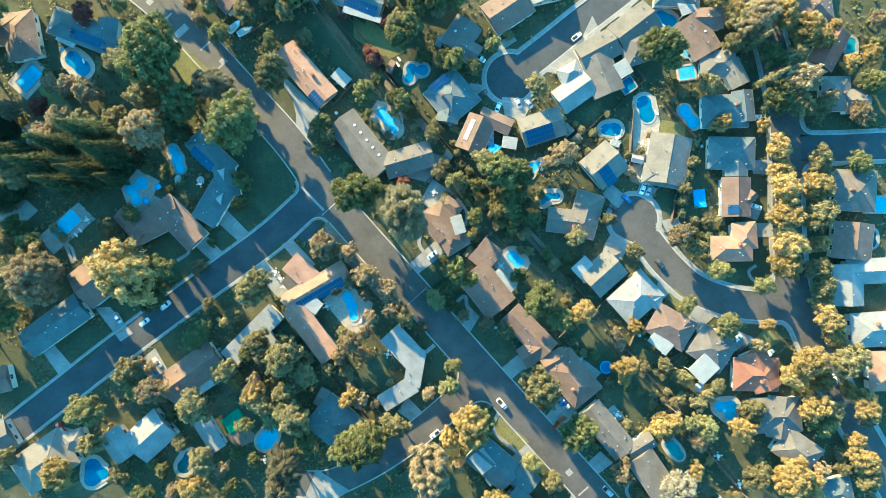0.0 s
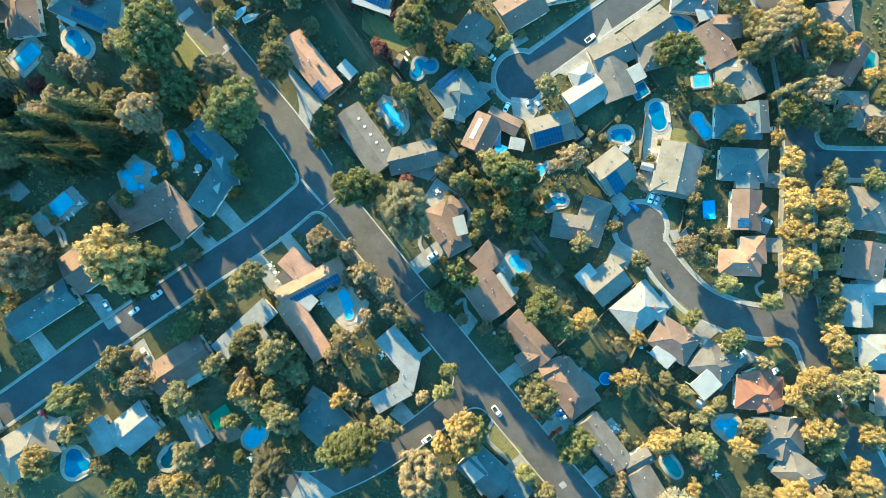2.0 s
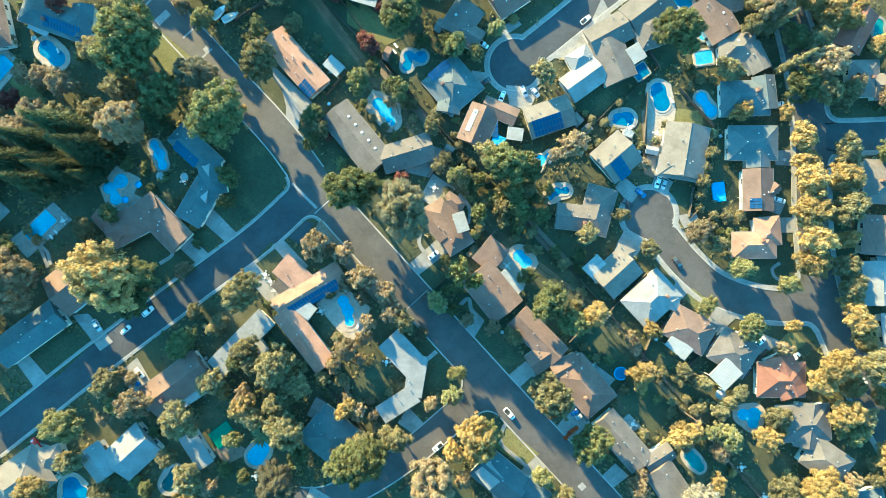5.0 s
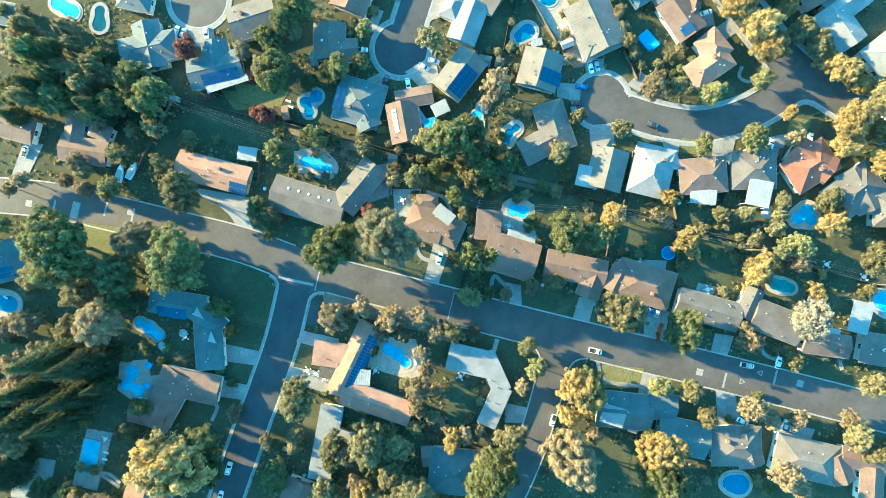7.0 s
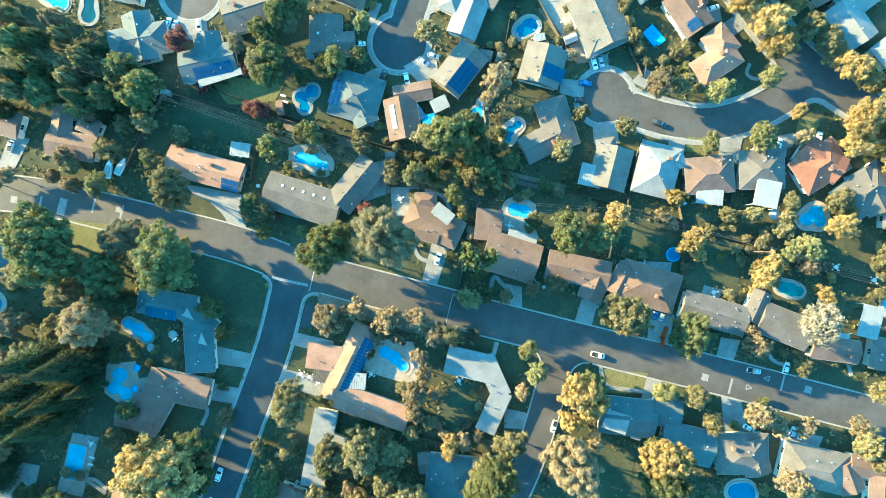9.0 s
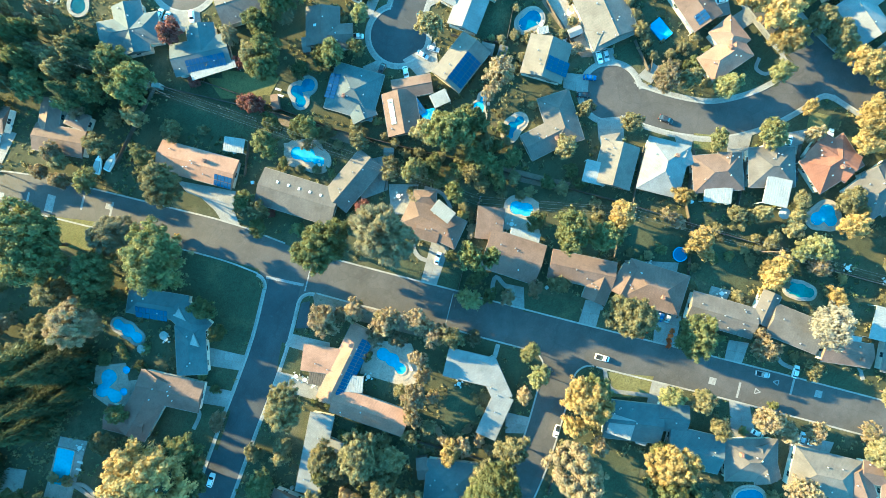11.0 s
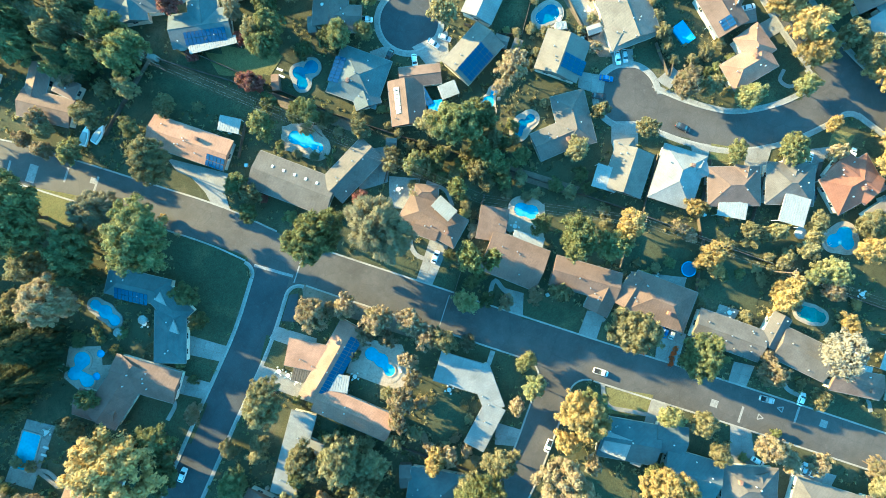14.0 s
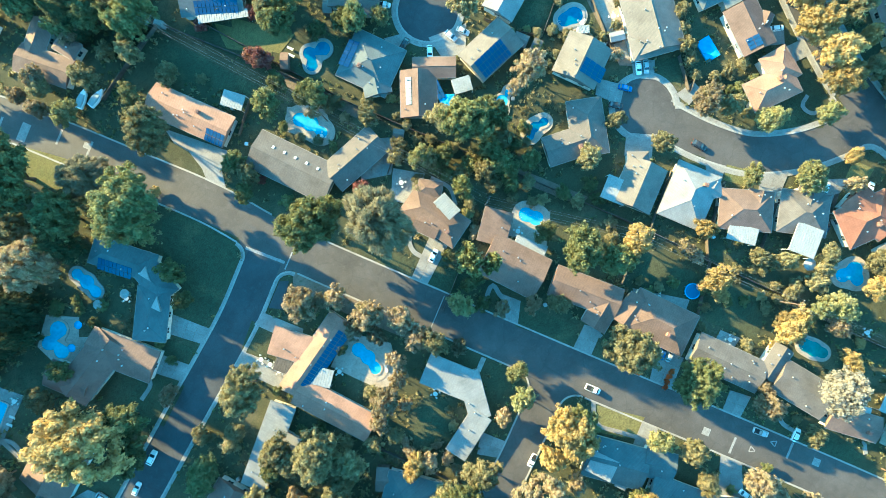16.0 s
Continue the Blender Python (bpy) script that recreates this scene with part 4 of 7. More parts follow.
def table_set(x, y, deg):
    """A garden table with four chairs round it."""
    t = thing("garden_table", x, y, 0.15, deg, "round white garden table on a patio", "table")
    ring = lambda q: [(math.cos(a) * q, math.sin(a) * q) for a in np.linspace(0, math.tau, 24, endpoint=False)]
    slab("tabletop", ring(0.62), 0.71, 0.75, TRIM, t)
    bm = bmesh.new()
    tube(bm, (0, 0, 0), (0, 0, 0.72), 0.05, 0.05)
    tube(bm, (0, 0, 0), (0, 0, 0.05), 0.35, 0.3, 12)
    part("pedestal", bm, ALU, t)
    for k in range(4):
        a = radians(deg + 90 * k + 45)
        c = thing("garden_chair", x + math.cos(a) * 1.1, y + math.sin(a) * 1.1, 0.15, math.degrees(a) - 90, "white garden chair beside a table", "chair", "garden chairs")
        bm = bmesh.new()
        box(bm, 0, 0, 0.42, 0.48, 0.46, 0.05, 0, 0.015)
        part("seat", bm, TRIM, c)
        bm = bmesh.new()
        box(bm, 0, 0.22, 0.45, 0.48, 0.04, 0.45, 0, 0.015)
        part("backrest", bm, TRIM, c)
        for lx in (-0.2, 0.2):
            for ly in (-0.19, 0.19):
                bm = bmesh.new()
                tube(bm, (lx, ly, 0), (lx, ly, 0.43), 0.02, 0.02, 6)
                part("leg", bm, ALU, c)


def lounger(x, y, deg):
    e = thing("sun_lounger", x, y, 0.2, deg, "white sun lounger beside a pool", "sun lounger", "sun loungers")
    bm = bmesh.new()
    box(bm, -0.3, 0, 0.3, 1.3, 0.62, 0.08, 0, 0.02)
    part("mattress", bm, TRIM, e)
    bm = bmesh.new()
    box(bm, 0, 0, 0, 0.7, 0.62, 0.08, 0, 0.02)
    part("backrest", bm, TRIM, e).matrix_local = pose(0.6, 0, 0.36, 0, -35, 0)
    for lx in (-0.85, 0.3):
        for ly in (-0.27, 0.27):
            bm = bmesh.new()
            tube(bm, (lx, ly, 0), (lx, ly, 0.32), 0.02, 0.02, 6)
            part("leg", bm, ALU, e)


def boat(x, y, deg):
    e = thing("boat", x, y, 0.1, deg, "white motor boat with a grey cover on a trailer", "boat")
    part("hull", loft([(-2.6, 0.95, 0.55, 1.25), (-0.5, 1.05, 0.5, 1.25), (1.4, 0.85, 0.55, 1.3), (2.4, 0.4, 0.75, 1.35), (2.9, 0.08, 1.0, 1.4)]), CAR_PAINT["white"], e)
    part("cover", loft([(-2.3, 0.8, 1.2, 1.4), (-0.3, 0.9, 1.2, 1.65), (1.2, 0.65, 1.25, 1.5)]), SOLAR_GREY, e)
    bm = bmesh.new()
    box(bm, 0.4, 0, 0.35, 6.0, 0.12, 0.1)
    box(bm, -0.6, 0, 0.3, 0.12, 1.9, 0.1)
    part("trailer_frame", bm, ALU, e)
    for s in (-1, 1):
        bm = bmesh.new()
        tube(bm, (-0.6, s * 0.9, 0.22), (-0.6, s * 1.1, 0.22), 0.3, 0.3, 14)
        part("wheel", bm, RUBBER, e)


def air_unit(x, y, deg):
    bm = bmesh.new()
    box(bm, 0, 0, 0, 0.9, 0.9, 0.85, 0, 0.05)
    for k in range(5):
        box(bm, 0, -0.3 + k * 0.15, 0.85, 0.7, 0.05, 0.03)
    ob = part("air_conditioner", bm, ALU)
    ob.matrix_world = pose(x, y, 0.02, 0, 0, deg)
    tagged(ob, "grey outdoor air conditioning unit beside a house", "air conditioner")


from mathutils.bvhtree import BVHTree


def built_cover():
    """All roofs, paving, lawns, water and roads as one search tree, to keep the yards' weeds off them."""
    kinds = ("roof", "road", "pavement", "kerb", "driveway", "concrete_slab", "patio", "yard", "lawn", "path", "coping", "water", "deck", "body", "cover", "canvas", "sheet", "pool", "hull", "gutter", "verge")
    verts, faces = [], []
    bpy.context.view_layer.update()
    for ob in bpy.data.objects:
        if ob.type == "MESH" and ob.name.split(".")[0] in kinds:
            k, m = len(verts), ob.matrix_world
            verts += [m @ v.co for v in ob.data.vertices]
            faces += [[k + i for i in f.vertices] for f in ob.data.polygons]
    return BVHTree.FromPolygons(verts, faces)


def undergrowth(cover, species, seed, low, high):
    """Low weeds and seedlings over the open yard ground, thick in some patches and none in others."""
    rnd, rng = random.Random(seed), np.random.default_rng(seed)
    spots = []
    for i in range(-82, 83):
        for j in range(-56, 66):
            x, y = i * 2.0 + rnd.uniform(-1, 1), j * 2.0 + rnd.uniform(-1, 1)
            n = noise.noise((x / 11 + seed, y / 11, seed * 3.1)) + 0.5 * noise.noise((x / 3.5, y / 3.5, seed))
            if not low < n + rnd.uniform(-0.15, 0.15) < high:
                continue
            if cover.ray_cast(Vector((x, y, 30)), Vector((0, 0, -1)))[0] is None:
                spots.append((x, y, 0.0, rnd.uniform(0.25, 0.62) * (1.7 if rnd.random() < 0.15 else 1)))
    verts = []
    for x, y, z, r in spots:
        k = 15
        d = rng.normal(size=(k, 3))
        d[:, 2] = np.abs(d[:, 2])
        d /= np.linalg.norm(d, axis=1)[:, None]
        c = np.array((x, y, z)) + d * r * rng.uniform(0.3, 1.0, (k, 1)) * (1, 1, 0.9)
        tri = c[:, None, :] + rng.normal(scale=0.42 * r, size=(k, 3, 3))
        tri[:, :, 2] = np.maximum(tri[:, :, 2], z - 0.02)
        verts.append(tri.reshape(-1, 3))
    v = np.concatenate(verts)
    ob = link_mesh("undergrowth", mesh_of("undergrowth", v.tolist(), np.arange(len(v)).reshape(-1, 3).tolist(), SPECIES[species]))
    tagged(ob, "low weeds and seedlings scattered over the back yards", "undergrowth", kind="stuff")

# ---- the streets of the plan ----
lay_streets([
    (10.4, ASPHALT, 0.0, ((-142.8, 116.7), (-121.6, 103.3), (-104.6, 90.3), (-91.1, 78.9), (-78.7, 65.8), (-65.4, 51.2), (-51.0, 35.1), (-36.6, 15.5), (-9.1, -15.7), (-0.7, -25.5), (21.5, -50.3), (46.0, -77.2), (72.3, -106.8), (94.9, -132.5))),
    (9.4, ASPHALT_DARK, 0.6, ((-37.6, 21.6), (-44.6, 16.0), (-57.2, 4.7), (-70.5, -5.1), (-81.1, -12.6), (-111.4, -34.8), (-130.7, -49.7), (-150.1, -64.5), (-171.5, -80.3))),
    (8.6, ASPHALT, 0.0, ((11.5, -43.9), (1.0, -53.3), (-8.6, -61.3), (-17.5, -67.8), (-27.3, -73.6), (-38.8, -78.4), (-51.3, -78.4))),
    (9.2, ASPHALT, 1.1, ((62.9, 9.4), (68.8, 1.1), (75.1, -6.5), (83.2, -13.4), (94.3, -17.7), (105.1, -19.1), (115.0, -18.9))),
    (9.4, ASPHALT, 1.1, ((90.7, 111.8), (98.0, 93.1), (103.5, 80.0), (108.1, 66.9), (111.8, 48.3), (113.0, 29.7), (113.2, 7.3), (114.8, -9.4), (119.0, -24.3), (127.3, -42.9), (137.4, -61.5), (149.3, -81.9), (158.4, -96.7))),
    (8.6, ASPHALT_DARK, 1.1, ((113.6, 33.0), (129.2, 32.9), (147.5, 33.6), (169.4, 34.0))),
    (9.0, ASPHALT_DARK, 1.1, ((22.3, 56.8), (34.5, 66.2), (46.0, 75.3), (57.2, 83.8), (74.0, 97.1))),
], [(63.0, 9.7, 7.7, ASPHALT), (22.3, 56.8, 7.9, ASPHALT_DARK), (-19.7, 104.5, 8.6, ASPHALT)] , ((0, 1, True, 4.0, 0.55), (0, 2, True, 5.0, 0.0), (4, 3, False, 4.5, 1.1), (4, 5, True, 4.5, 1.1)))
paving("driveway", "pale concrete driveway from the street to a garage", ((-53.6, 58.3), (-41.1, 46.0), (-44.6, 42.1), (-45.7, 36.9), (-49.3, 41.1), (-49.2, 44.7), (-50.4, 50.1), (-53.0, 53.7)), CONCRETE)
paving("driveway", "pale concrete driveway from the street to a garage", ((-2.3, 3.1), (0.7, -1.4), (-8.4, -8.3), (-11.5, -4.9)), CONCRETE)
paving("driveway", "pale concrete driveway from the street to a garage", ((7.9, -18.4), (12.0, -22.6), (8.6, -28.0), (6.4, -25.5)), CONCRETE)
paving("driveway", "pale concrete driveway from the street to a garage", ((24.5, -35.3), (28.3, -38.4), (22.5, -43.5), (19.1, -39.7)), CONCRETE)
paving("driveway", "pale concrete driveway from the street to a garage", ((39.6, -48.6), (44.4, -54.3), (37.9, -60.4), (33.7, -55.8)), CONCRETE)
paving("driveway", "pale concrete driveway from the street to a garage", ((51.8, -67.1), (56.0, -71.0), (51.0, -74.8), (47.6, -71.0)), CONCRETE)
paving("driveway", "pale concrete driveway from the street to a garage", ((-73.1, 13.8), (-65.3, 5.6), (-69.0, 2.9), (-76.8, 10.0)), CONCRETE)
paving("driveway", "pale concrete driveway from the street to a garage", ((-80.7, 5.9), (-73.9, -1.1), (-77.8, -4.0), (-84.6, 2.3)), CONCRETE)
paving("driveway", "pale concrete driveway from the street to a garage", ((-117.5, -19.6), (-112.3, -19.2), (-104.5, -28.2), (-108.7, -31.0)), CONCRETE)
paving("driveway", "pale concrete driveway from the street to a garage", ((-135.5, -34.3), (-131.4, -32.0), (-125.1, -39.3), (-129.5, -42.7)), CONCRETE)
paving("driveway", "pale concrete driveway from the street to a garage", ((-103.1, -38.1), (-97.0, -33.1), (-88.8, -47.2), (-93.8, -50.2)), CONCRETE)
paving("driveway", "pale concrete driveway from the street to a garage", ((-134.6, -67.3), (-129.6, -59.1), (-120.7, -62.1), (-125.0, -69.2)), CONCRETE)
paving("driveway", "pale concrete driveway from the street to a garage", ((42.5, -81.1), (46.4, -85.6), (42.9, -94.3), (36.6, -91.1)), CONCRETE)
paving("driveway", "pale concrete driveway from the street to a garage", ((27.5, -64.7), (30.7, -68.2), (25.1, -72.1), (22.5, -69.3)), CONCRETE)
paving("driveway", "pale concrete driveway from the street to a garage", ((51.9, -99.0), (60.2, -107.6), (56.5, -110.0), (48.5, -102.2)), CONCRETE)
paving("driveway", "pale concrete driveway from the street to a garage", ((55.8, 5.7), (62.2, 2.1), (58.4, -4.3), (52.8, 0.4)), CONCRETE)
paving("driveway", "pale concrete driveway from the street to a garage", ((83.6, -18.6), (89.5, -22.4), (84.1, -27.4), (80.1, -23.8)), CONCRETE)
paving("driveway", "pale concrete driveway from the street to a garage", ((95.4, -26.5), (103.6, -30.1), (96.7, -34.4), (93.3, -29.6)), CONCRETE)
paving("driveway", "pale concrete driveway from the street to a garage", ((71.6, -9.6), (75.8, -13.3), (73.0, -16.4), (70.0, -13.6)), CONCRETE)
paving("driveway", "pale concrete driveway from the street to a garage", ((19.4, 50.4), (30.1, 49.6), (26.4, 42.3), (20.4, 44.2)), CONCRETE)
paving("driveway", "pale concrete driveway from the street to a garage", ((32.6, 58.9), (42.7, 66.8), (47.9, 62.2), (41.9, 57.2)), CONCRETE)
paving("driveway", "pale concrete driveway from the street to a garage", ((45.7, 69.2), (49.4, 77.1), (52.7, 70.7), (47.9, 65.5)), CONCRETE)
paving("driveway", "pale concrete driveway from the street to a garage", ((55.2, 21.8), (60.8, 17.1), (57.4, 12.8), (52.7, 18.2)), CONCRETE)
paving("driveway", "pale concrete driveway from the street to a garage", ((65.5, 22.9), (70.7, 19.7), (68.4, 15.1), (63.7, 17.9)), CONCRETE)
paving("driveway", "pale concrete driveway from the street to a garage", ((-99.1, 92.6), (-88.5, 99.9), (-84.4, 95.4), (-95.2, 89.4)), CONCRETE)
paving("driveway", "pale concrete driveway from the street to a garage", ((-12.1, -49.2), (-7.2, -54.4), (-10.9, -57.4), (-15.5, -54.2)), CONCRETE)
paving("driveway", "pale concrete driveway from the street to a garage", ((-8.0, 33.6), (1.0, 30.3), (-4.7, 22.0), (-12.6, 23.9)), CONCRETE)
paving("driveway", "pale concrete driveway from the street to a garage", ((57.2, 77.6), (61.2, 81.0), (64.7, 76.6), (60.9, 73.8)), CONCRETE)
paving("driveway", "pale concrete driveway from the street to a garage", ((16.1, 66.8), (22.7, 71.4), (24.5, 69.1), (18.9, 65.4)), CONCRETE)
paving("driveway", "pale concrete driveway from the street to a garage", ((-29.5, 99.0), (-21.0, 94.5), (-23.2, 90.4), (-28.4, 92.5), (-31.6, 95.9)), CONCRETE)
paving("driveway", "pale concrete driveway from the street to a garage", ((101.6, 8.3), (107.5, 8.3), (107.5, 3.6), (101.6, 3.6)), CONCRETE)
paving("driveway", "pale concrete driveway from the street to a garage", ((101.6, 28.8), (107.1, 29.3), (107.5, 24.1), (102.0, 24.5)), CONCRETE)
paving("driveway", "pale concrete driveway from the street to a garage", ((8.8, 55.2), (13.7, 54.3), (14.5, 51.2), (9.0, 49.9)), CONCRETE)
paving("driveway", "pale concrete driveway from the street to a garage", ((97.2, 16.4), (105.0, 13.0), (103.3, 9.1), (97.6, 11.0)), CONCRETE)
paving("driveway", "pale concrete driveway from the street to a garage", ((-31.4, -80.7), (-42.7, -73.5), (-46.5, -82.8), (-40.8, -86.8)), CONCRETE)
paving("patio", "stone-paved patio behind a house", ((-33.6, -11.3), (-23.6, -18.1), (-25.9, -29.0), (-32.0, -27.3), (-40.6, -17.0)), PAVER)
paving("patio", "stone-paved patio by a pool", ((22.1, 0.9), (29.0, -4.7), (24.0, -12.8), (16.5, -5.7)), PAVER)
paving("patio", "pale stone patio beside a pool", ((-22.0, 49.8), (-12.9, 44.8), (-14.4, 38.0), (-18.4, 38.2), (-25.0, 44.0)), PAVER)
paving("yard", "white gravelled courtyard with round stepping stones", ((-59.8, -3.6), (-48.8, -15.2), (-53.8, -18.5), (-63.7, -6.3)), CONCRETE)
paving("yard", "pale concrete front yard", ((-50.7, 3.4), (-42.9, -5.0), (-45.6, -8.4), (-54.1, 1.6)), CONCRETE)
paving("patio", "stone patio round a rectangular pool", ((-122.9, 15.9), (-117.1, 10.3), (-131.4, -1.6), (-136.8, 4.2)), CONCRETE_OLD)
paving("yard", "large worn concrete pad under trees", ((-151.5, 16.8), (-140.6, 16.8), (-136.7, 13.2), (-145.6, 5.0), (-155.0, 11.7)), CONCRETE_OLD)
paving("patio", "pale patio round a pool", ((-102.8, 27.2), (-95.2, 22.9), (-100.0, 12.7), (-105.6, 13.1), (-108.4, 20.5)), PAVER)
paving("patio", "stone terrace behind a house", ((62.8, 50.5), (70.2, 50.4), (71.7, 42.0), (68.3, 20.5), (62.7, 24.3)), PAVER)
paving("yard", "bare earth side yard", ((61.3, 42.1), (64.2, 42.0), (65.5, 20.5), (61.8, 22.4)), EARTH, 0.03)
paving("patio", "stone-paved terrace between a house and its pool", ((-97.8, 18.4), (-92.1, 15.5), (-94.9, 10.8), (-99.3, 15.5)), PAVER)
paving("patio", "concrete patio in a back garden", ((40.0, -32.0), (52.2, -41.1), (48.8, -44.6), (39.6, -34.2)), CONCRETE_OLD)
paving("patio", "grey concrete terrace behind a house", ((-3.6, 23.3), (3.4, 18.4), (-2.1, 11.9), (-7.8, 15.7)), CONCRETE_OLD)
paving("yard", "bare earth strip beside the street", ((-38.9, 10.0), (-12.0, -20.8), (-15.1, -23.8), (-41.1, 5.2)), EARTH, 0.03)
paving("patio", "small paved terrace in a garden", ((56.2, -51.7), (60.0, -55.9), (57.3, -57.5), (53.8, -53.7)), CONCRETE_OLD)
paving("yard", "green sports court in a garden", ((-76.0, -57.6), (-69.3, -51.9), (-64.6, -57.5), (-72.2, -63.8)), LAWN, 0.03)
paving("yard", "brown mulched bed beside a court", ((-73.5, -62.3), (-67.4, -58.9), (-61.7, -63.2), (-69.3, -67.0)), EARTH, 0.03)
paving("yard", "pale paved forecourt", ((72.0, 9.3), (77.5, 10.2), (78.5, 7.4), (73.8, 5.2)), CONCRETE)
paving("yard", "dark dirt path under trees", ((-19.7, 59.3), (-1.3, 37.3), (-3.5, 35.6), (-20.9, 56.0)), EARTH, 0.03)
paving("yard", "bare earth yard between houses", ((24.4, 11.3), (39.7, -5.4), (36.9, -6.6), (21.3, 9.7)), EARTH, 0.03)
paving("yard", "dark asphalt apron beside the street", ((-43.3, 9.0), (-41.0, 8.1), (-45.7, 1.9), (-48.8, 4.0)), ASPHALT_DARK)
paving("lawn", "mown green front lawn", ((-64.6, 36.9), (-59.3, 37.0), (-48.1, 24.0), (-49.2, 20.1), (-69.1, 4.4), (-74.3, 12.1), (-70.6, 22.1)), LAWN, 0.03)
paving("lawn", "mown green front lawn", ((-77.2, 8.8), (-71.3, 2.6), (-75.1, -0.4), (-80.1, 5.2)), LAWN, 0.03)
paving("lawn", "mown green front lawn", ((-84.8, 1.4), (-77.6, -5.3), (-87.2, -12.7), (-91.3, -7.9)), LAWN, 0.03)
paving("lawn", "dry yellowing lawn beside the street", ((-93.0, 73.1), (-79.6, 61.4), (-85.1, 55.1), (-92.6, 61.2), (-91.0, 69.6)), DRY, 0.03)
paving("lawn", "mown green front lawn", ((-15.9, 6.8), (-8.7, -0.8), (-11.6, -4.5), (-17.4, 1.6)), LAWN, 0.03)
paving("lawn", "mown green front lawn", ((-4.6, -4.0), (1.5, -10.2), (-2.9, -13.5), (-8.7, -8.5)), LAWN, 0.03)
paving("lawn", "mown green front lawn", ((11.9, -23.6), (22.7, -35.0), (18.8, -38.6), (7.9, -28.1)), LAWN, 0.03)
paving("lawn", "dry yellowing lawn beside the street", ((17.9, -55.5), (28.5, -64.1), (23.9, -67.8), (17.8, -60.2)), DRY, 0.03)
paving("lawn", "mown green front lawn", ((-1.4, -34.1), (2.1, -39.6), (-8.2, -47.1), (-8.4, -42.9)), LAWN, 0.03)
paving("lawn", "dry yellowing lawn beside the street", ((-30.0, 77.9), (-17.7, 68.3), (-19.9, 63.6), (-29.8, 70.5)), DRY, 0.03)
paving("lawn", "mown green front lawn", ((-45.8, 79.5), (-22.5, 61.3), (-28.3, 55.9), (-49.3, 71.4)), LAWN, 0.03)
paving("lawn", "mown green front lawn", ((47.2, 52.3), (52.8, 45.3), (46.6, 39.3), (42.7, 44.1)), LAWN, 0.03)
paving("lawn", "mown green front lawn", ((70.1, 19.8), (78.5, 17.1), (73.7, 10.2), (69.6, 16.1)), LAWN, 0.03)
paving("lawn", "mown green front lawn", ((101.1, 1.4), (106.7, 0.6), (106.4, -14.6), (91.3, -10.2)), LAWN, 0.03)
paving("lawn", "mown green front lawn", ((101.1, -4.7), (107.6, -11.3), (103.0, -15.2), (94.5, -11.4)), LAWN, 0.03)
paving("lawn", "mown green front lawn", ((62.0, 1.8), (66.2, -1.0), (62.6, -4.7), (59.1, -2.4)), LAWN, 0.03)
paving("lawn", "mown green front lawn", ((66.8, -4.6), (71.9, -9.1), (69.5, -11.1), (65.4, -6.7)), LAWN, 0.03)
paving("lawn", "dry yellowing lawn beside the street", ((76.2, -13.1), (82.6, -18.5), (79.6, -21.6), (73.8, -16.6)), DRY, 0.03)
paving("lawn", "dry yellowing lawn beside the street", ((106.7, -26.0), (110.6, -30.7), (104.8, -34.8), (101.1, -31.3)), DRY, 0.03)
paving("lawn", "mown green front lawn", ((67.8, -88.2), (77.2, -96.6), (73.4, -99.2), (65.2, -90.6)), LAWN, 0.03)
paving("lawn", "mown green front lawn", ((46.3, -24.3), (57.5, -36.2), (51.4, -42.2), (40.8, -30.9)), LAWN, 0.03)
paving("lawn", "mown green front lawn", ((59.6, -37.6), (70.9, -49.4), (63.5, -58.7), (53.7, -47.9)), LAWN, 0.03)
paving("lawn", "mown green front lawn", ((-54.3, 2.8), (-49.3, -2.8), (-55.4, -8.0), (-59.9, -2.9)), LAWN, 0.03)
paving("lawn", "mown green front lawn", ((-128.7, -30.1), (-122.9, -23.4), (-110.4, -28.2), (-123.0, -39.6)), LAWN, 0.03)
paving("lawn", "mown green front lawn", ((-150.0, -30.1), (-138.4, -37.7), (-136.5, -42.5), (-150.1, -47.3)), LAWN, 0.03)
paving("lawn", "mown green front lawn", ((-93.1, -2.5), (-86.4, 2.2), (-77.8, -4.5), (-90.2, -11.1)), LAWN, 0.03)
paving("lawn", "dry yellowing lawn beside the street", ((-86.2, 65.7), (-77.6, 60.0), (-83.3, 55.3), (-88.1, 57.2)), DRY, 0.03)
paving("lawn", "dry yellowing lawn beside the street", ((-137.7, 55.7), (-128.5, 53.7), (-123.7, 45.1), (-132.3, 47.1)), DRY, 0.03)
paving("lawn", "mown green front lawn", ((42.3, 48.7), (54.4, 47.7), (51.6, 40.3), (41.3, 42.2)), LAWN, 0.03)
paving("lawn", "mown green front lawn", ((68.4, 71.0), (73.9, 61.6), (68.3, 54.2), (62.8, 57.9)), LAWN, 0.03)
paving("lawn", "dry yellowing lawn beside the street", ((70.2, 42.9), (80.4, 41.0), (79.4, 35.4), (69.2, 36.4)), DRY, 0.03)
paving("lawn", "dry yellowing lawn beside the street", ((21.3, 27.9), (23.9, 13.7), (18.8, 18.2)), DRY, 0.03)
paving("lawn", "dry yellowing lawn beside the street", ((-25.3, 77.5), (-12.1, 66.1), (-17.8, 63.3), (-27.2, 71.8)), DRY, 0.03)
paving("lawn", "mown green front lawn", ((86.7, -40.8), (92.4, -45.7), (93.6, -42.5), (87.7, -39.4)), LAWN, 0.03)
paving("lawn", "dry yellowing lawn beside the street", ((13.0, -55.4), (27.1, -65.7), (24.3, -68.5), (12.1, -60.1)), DRY, 0.03)
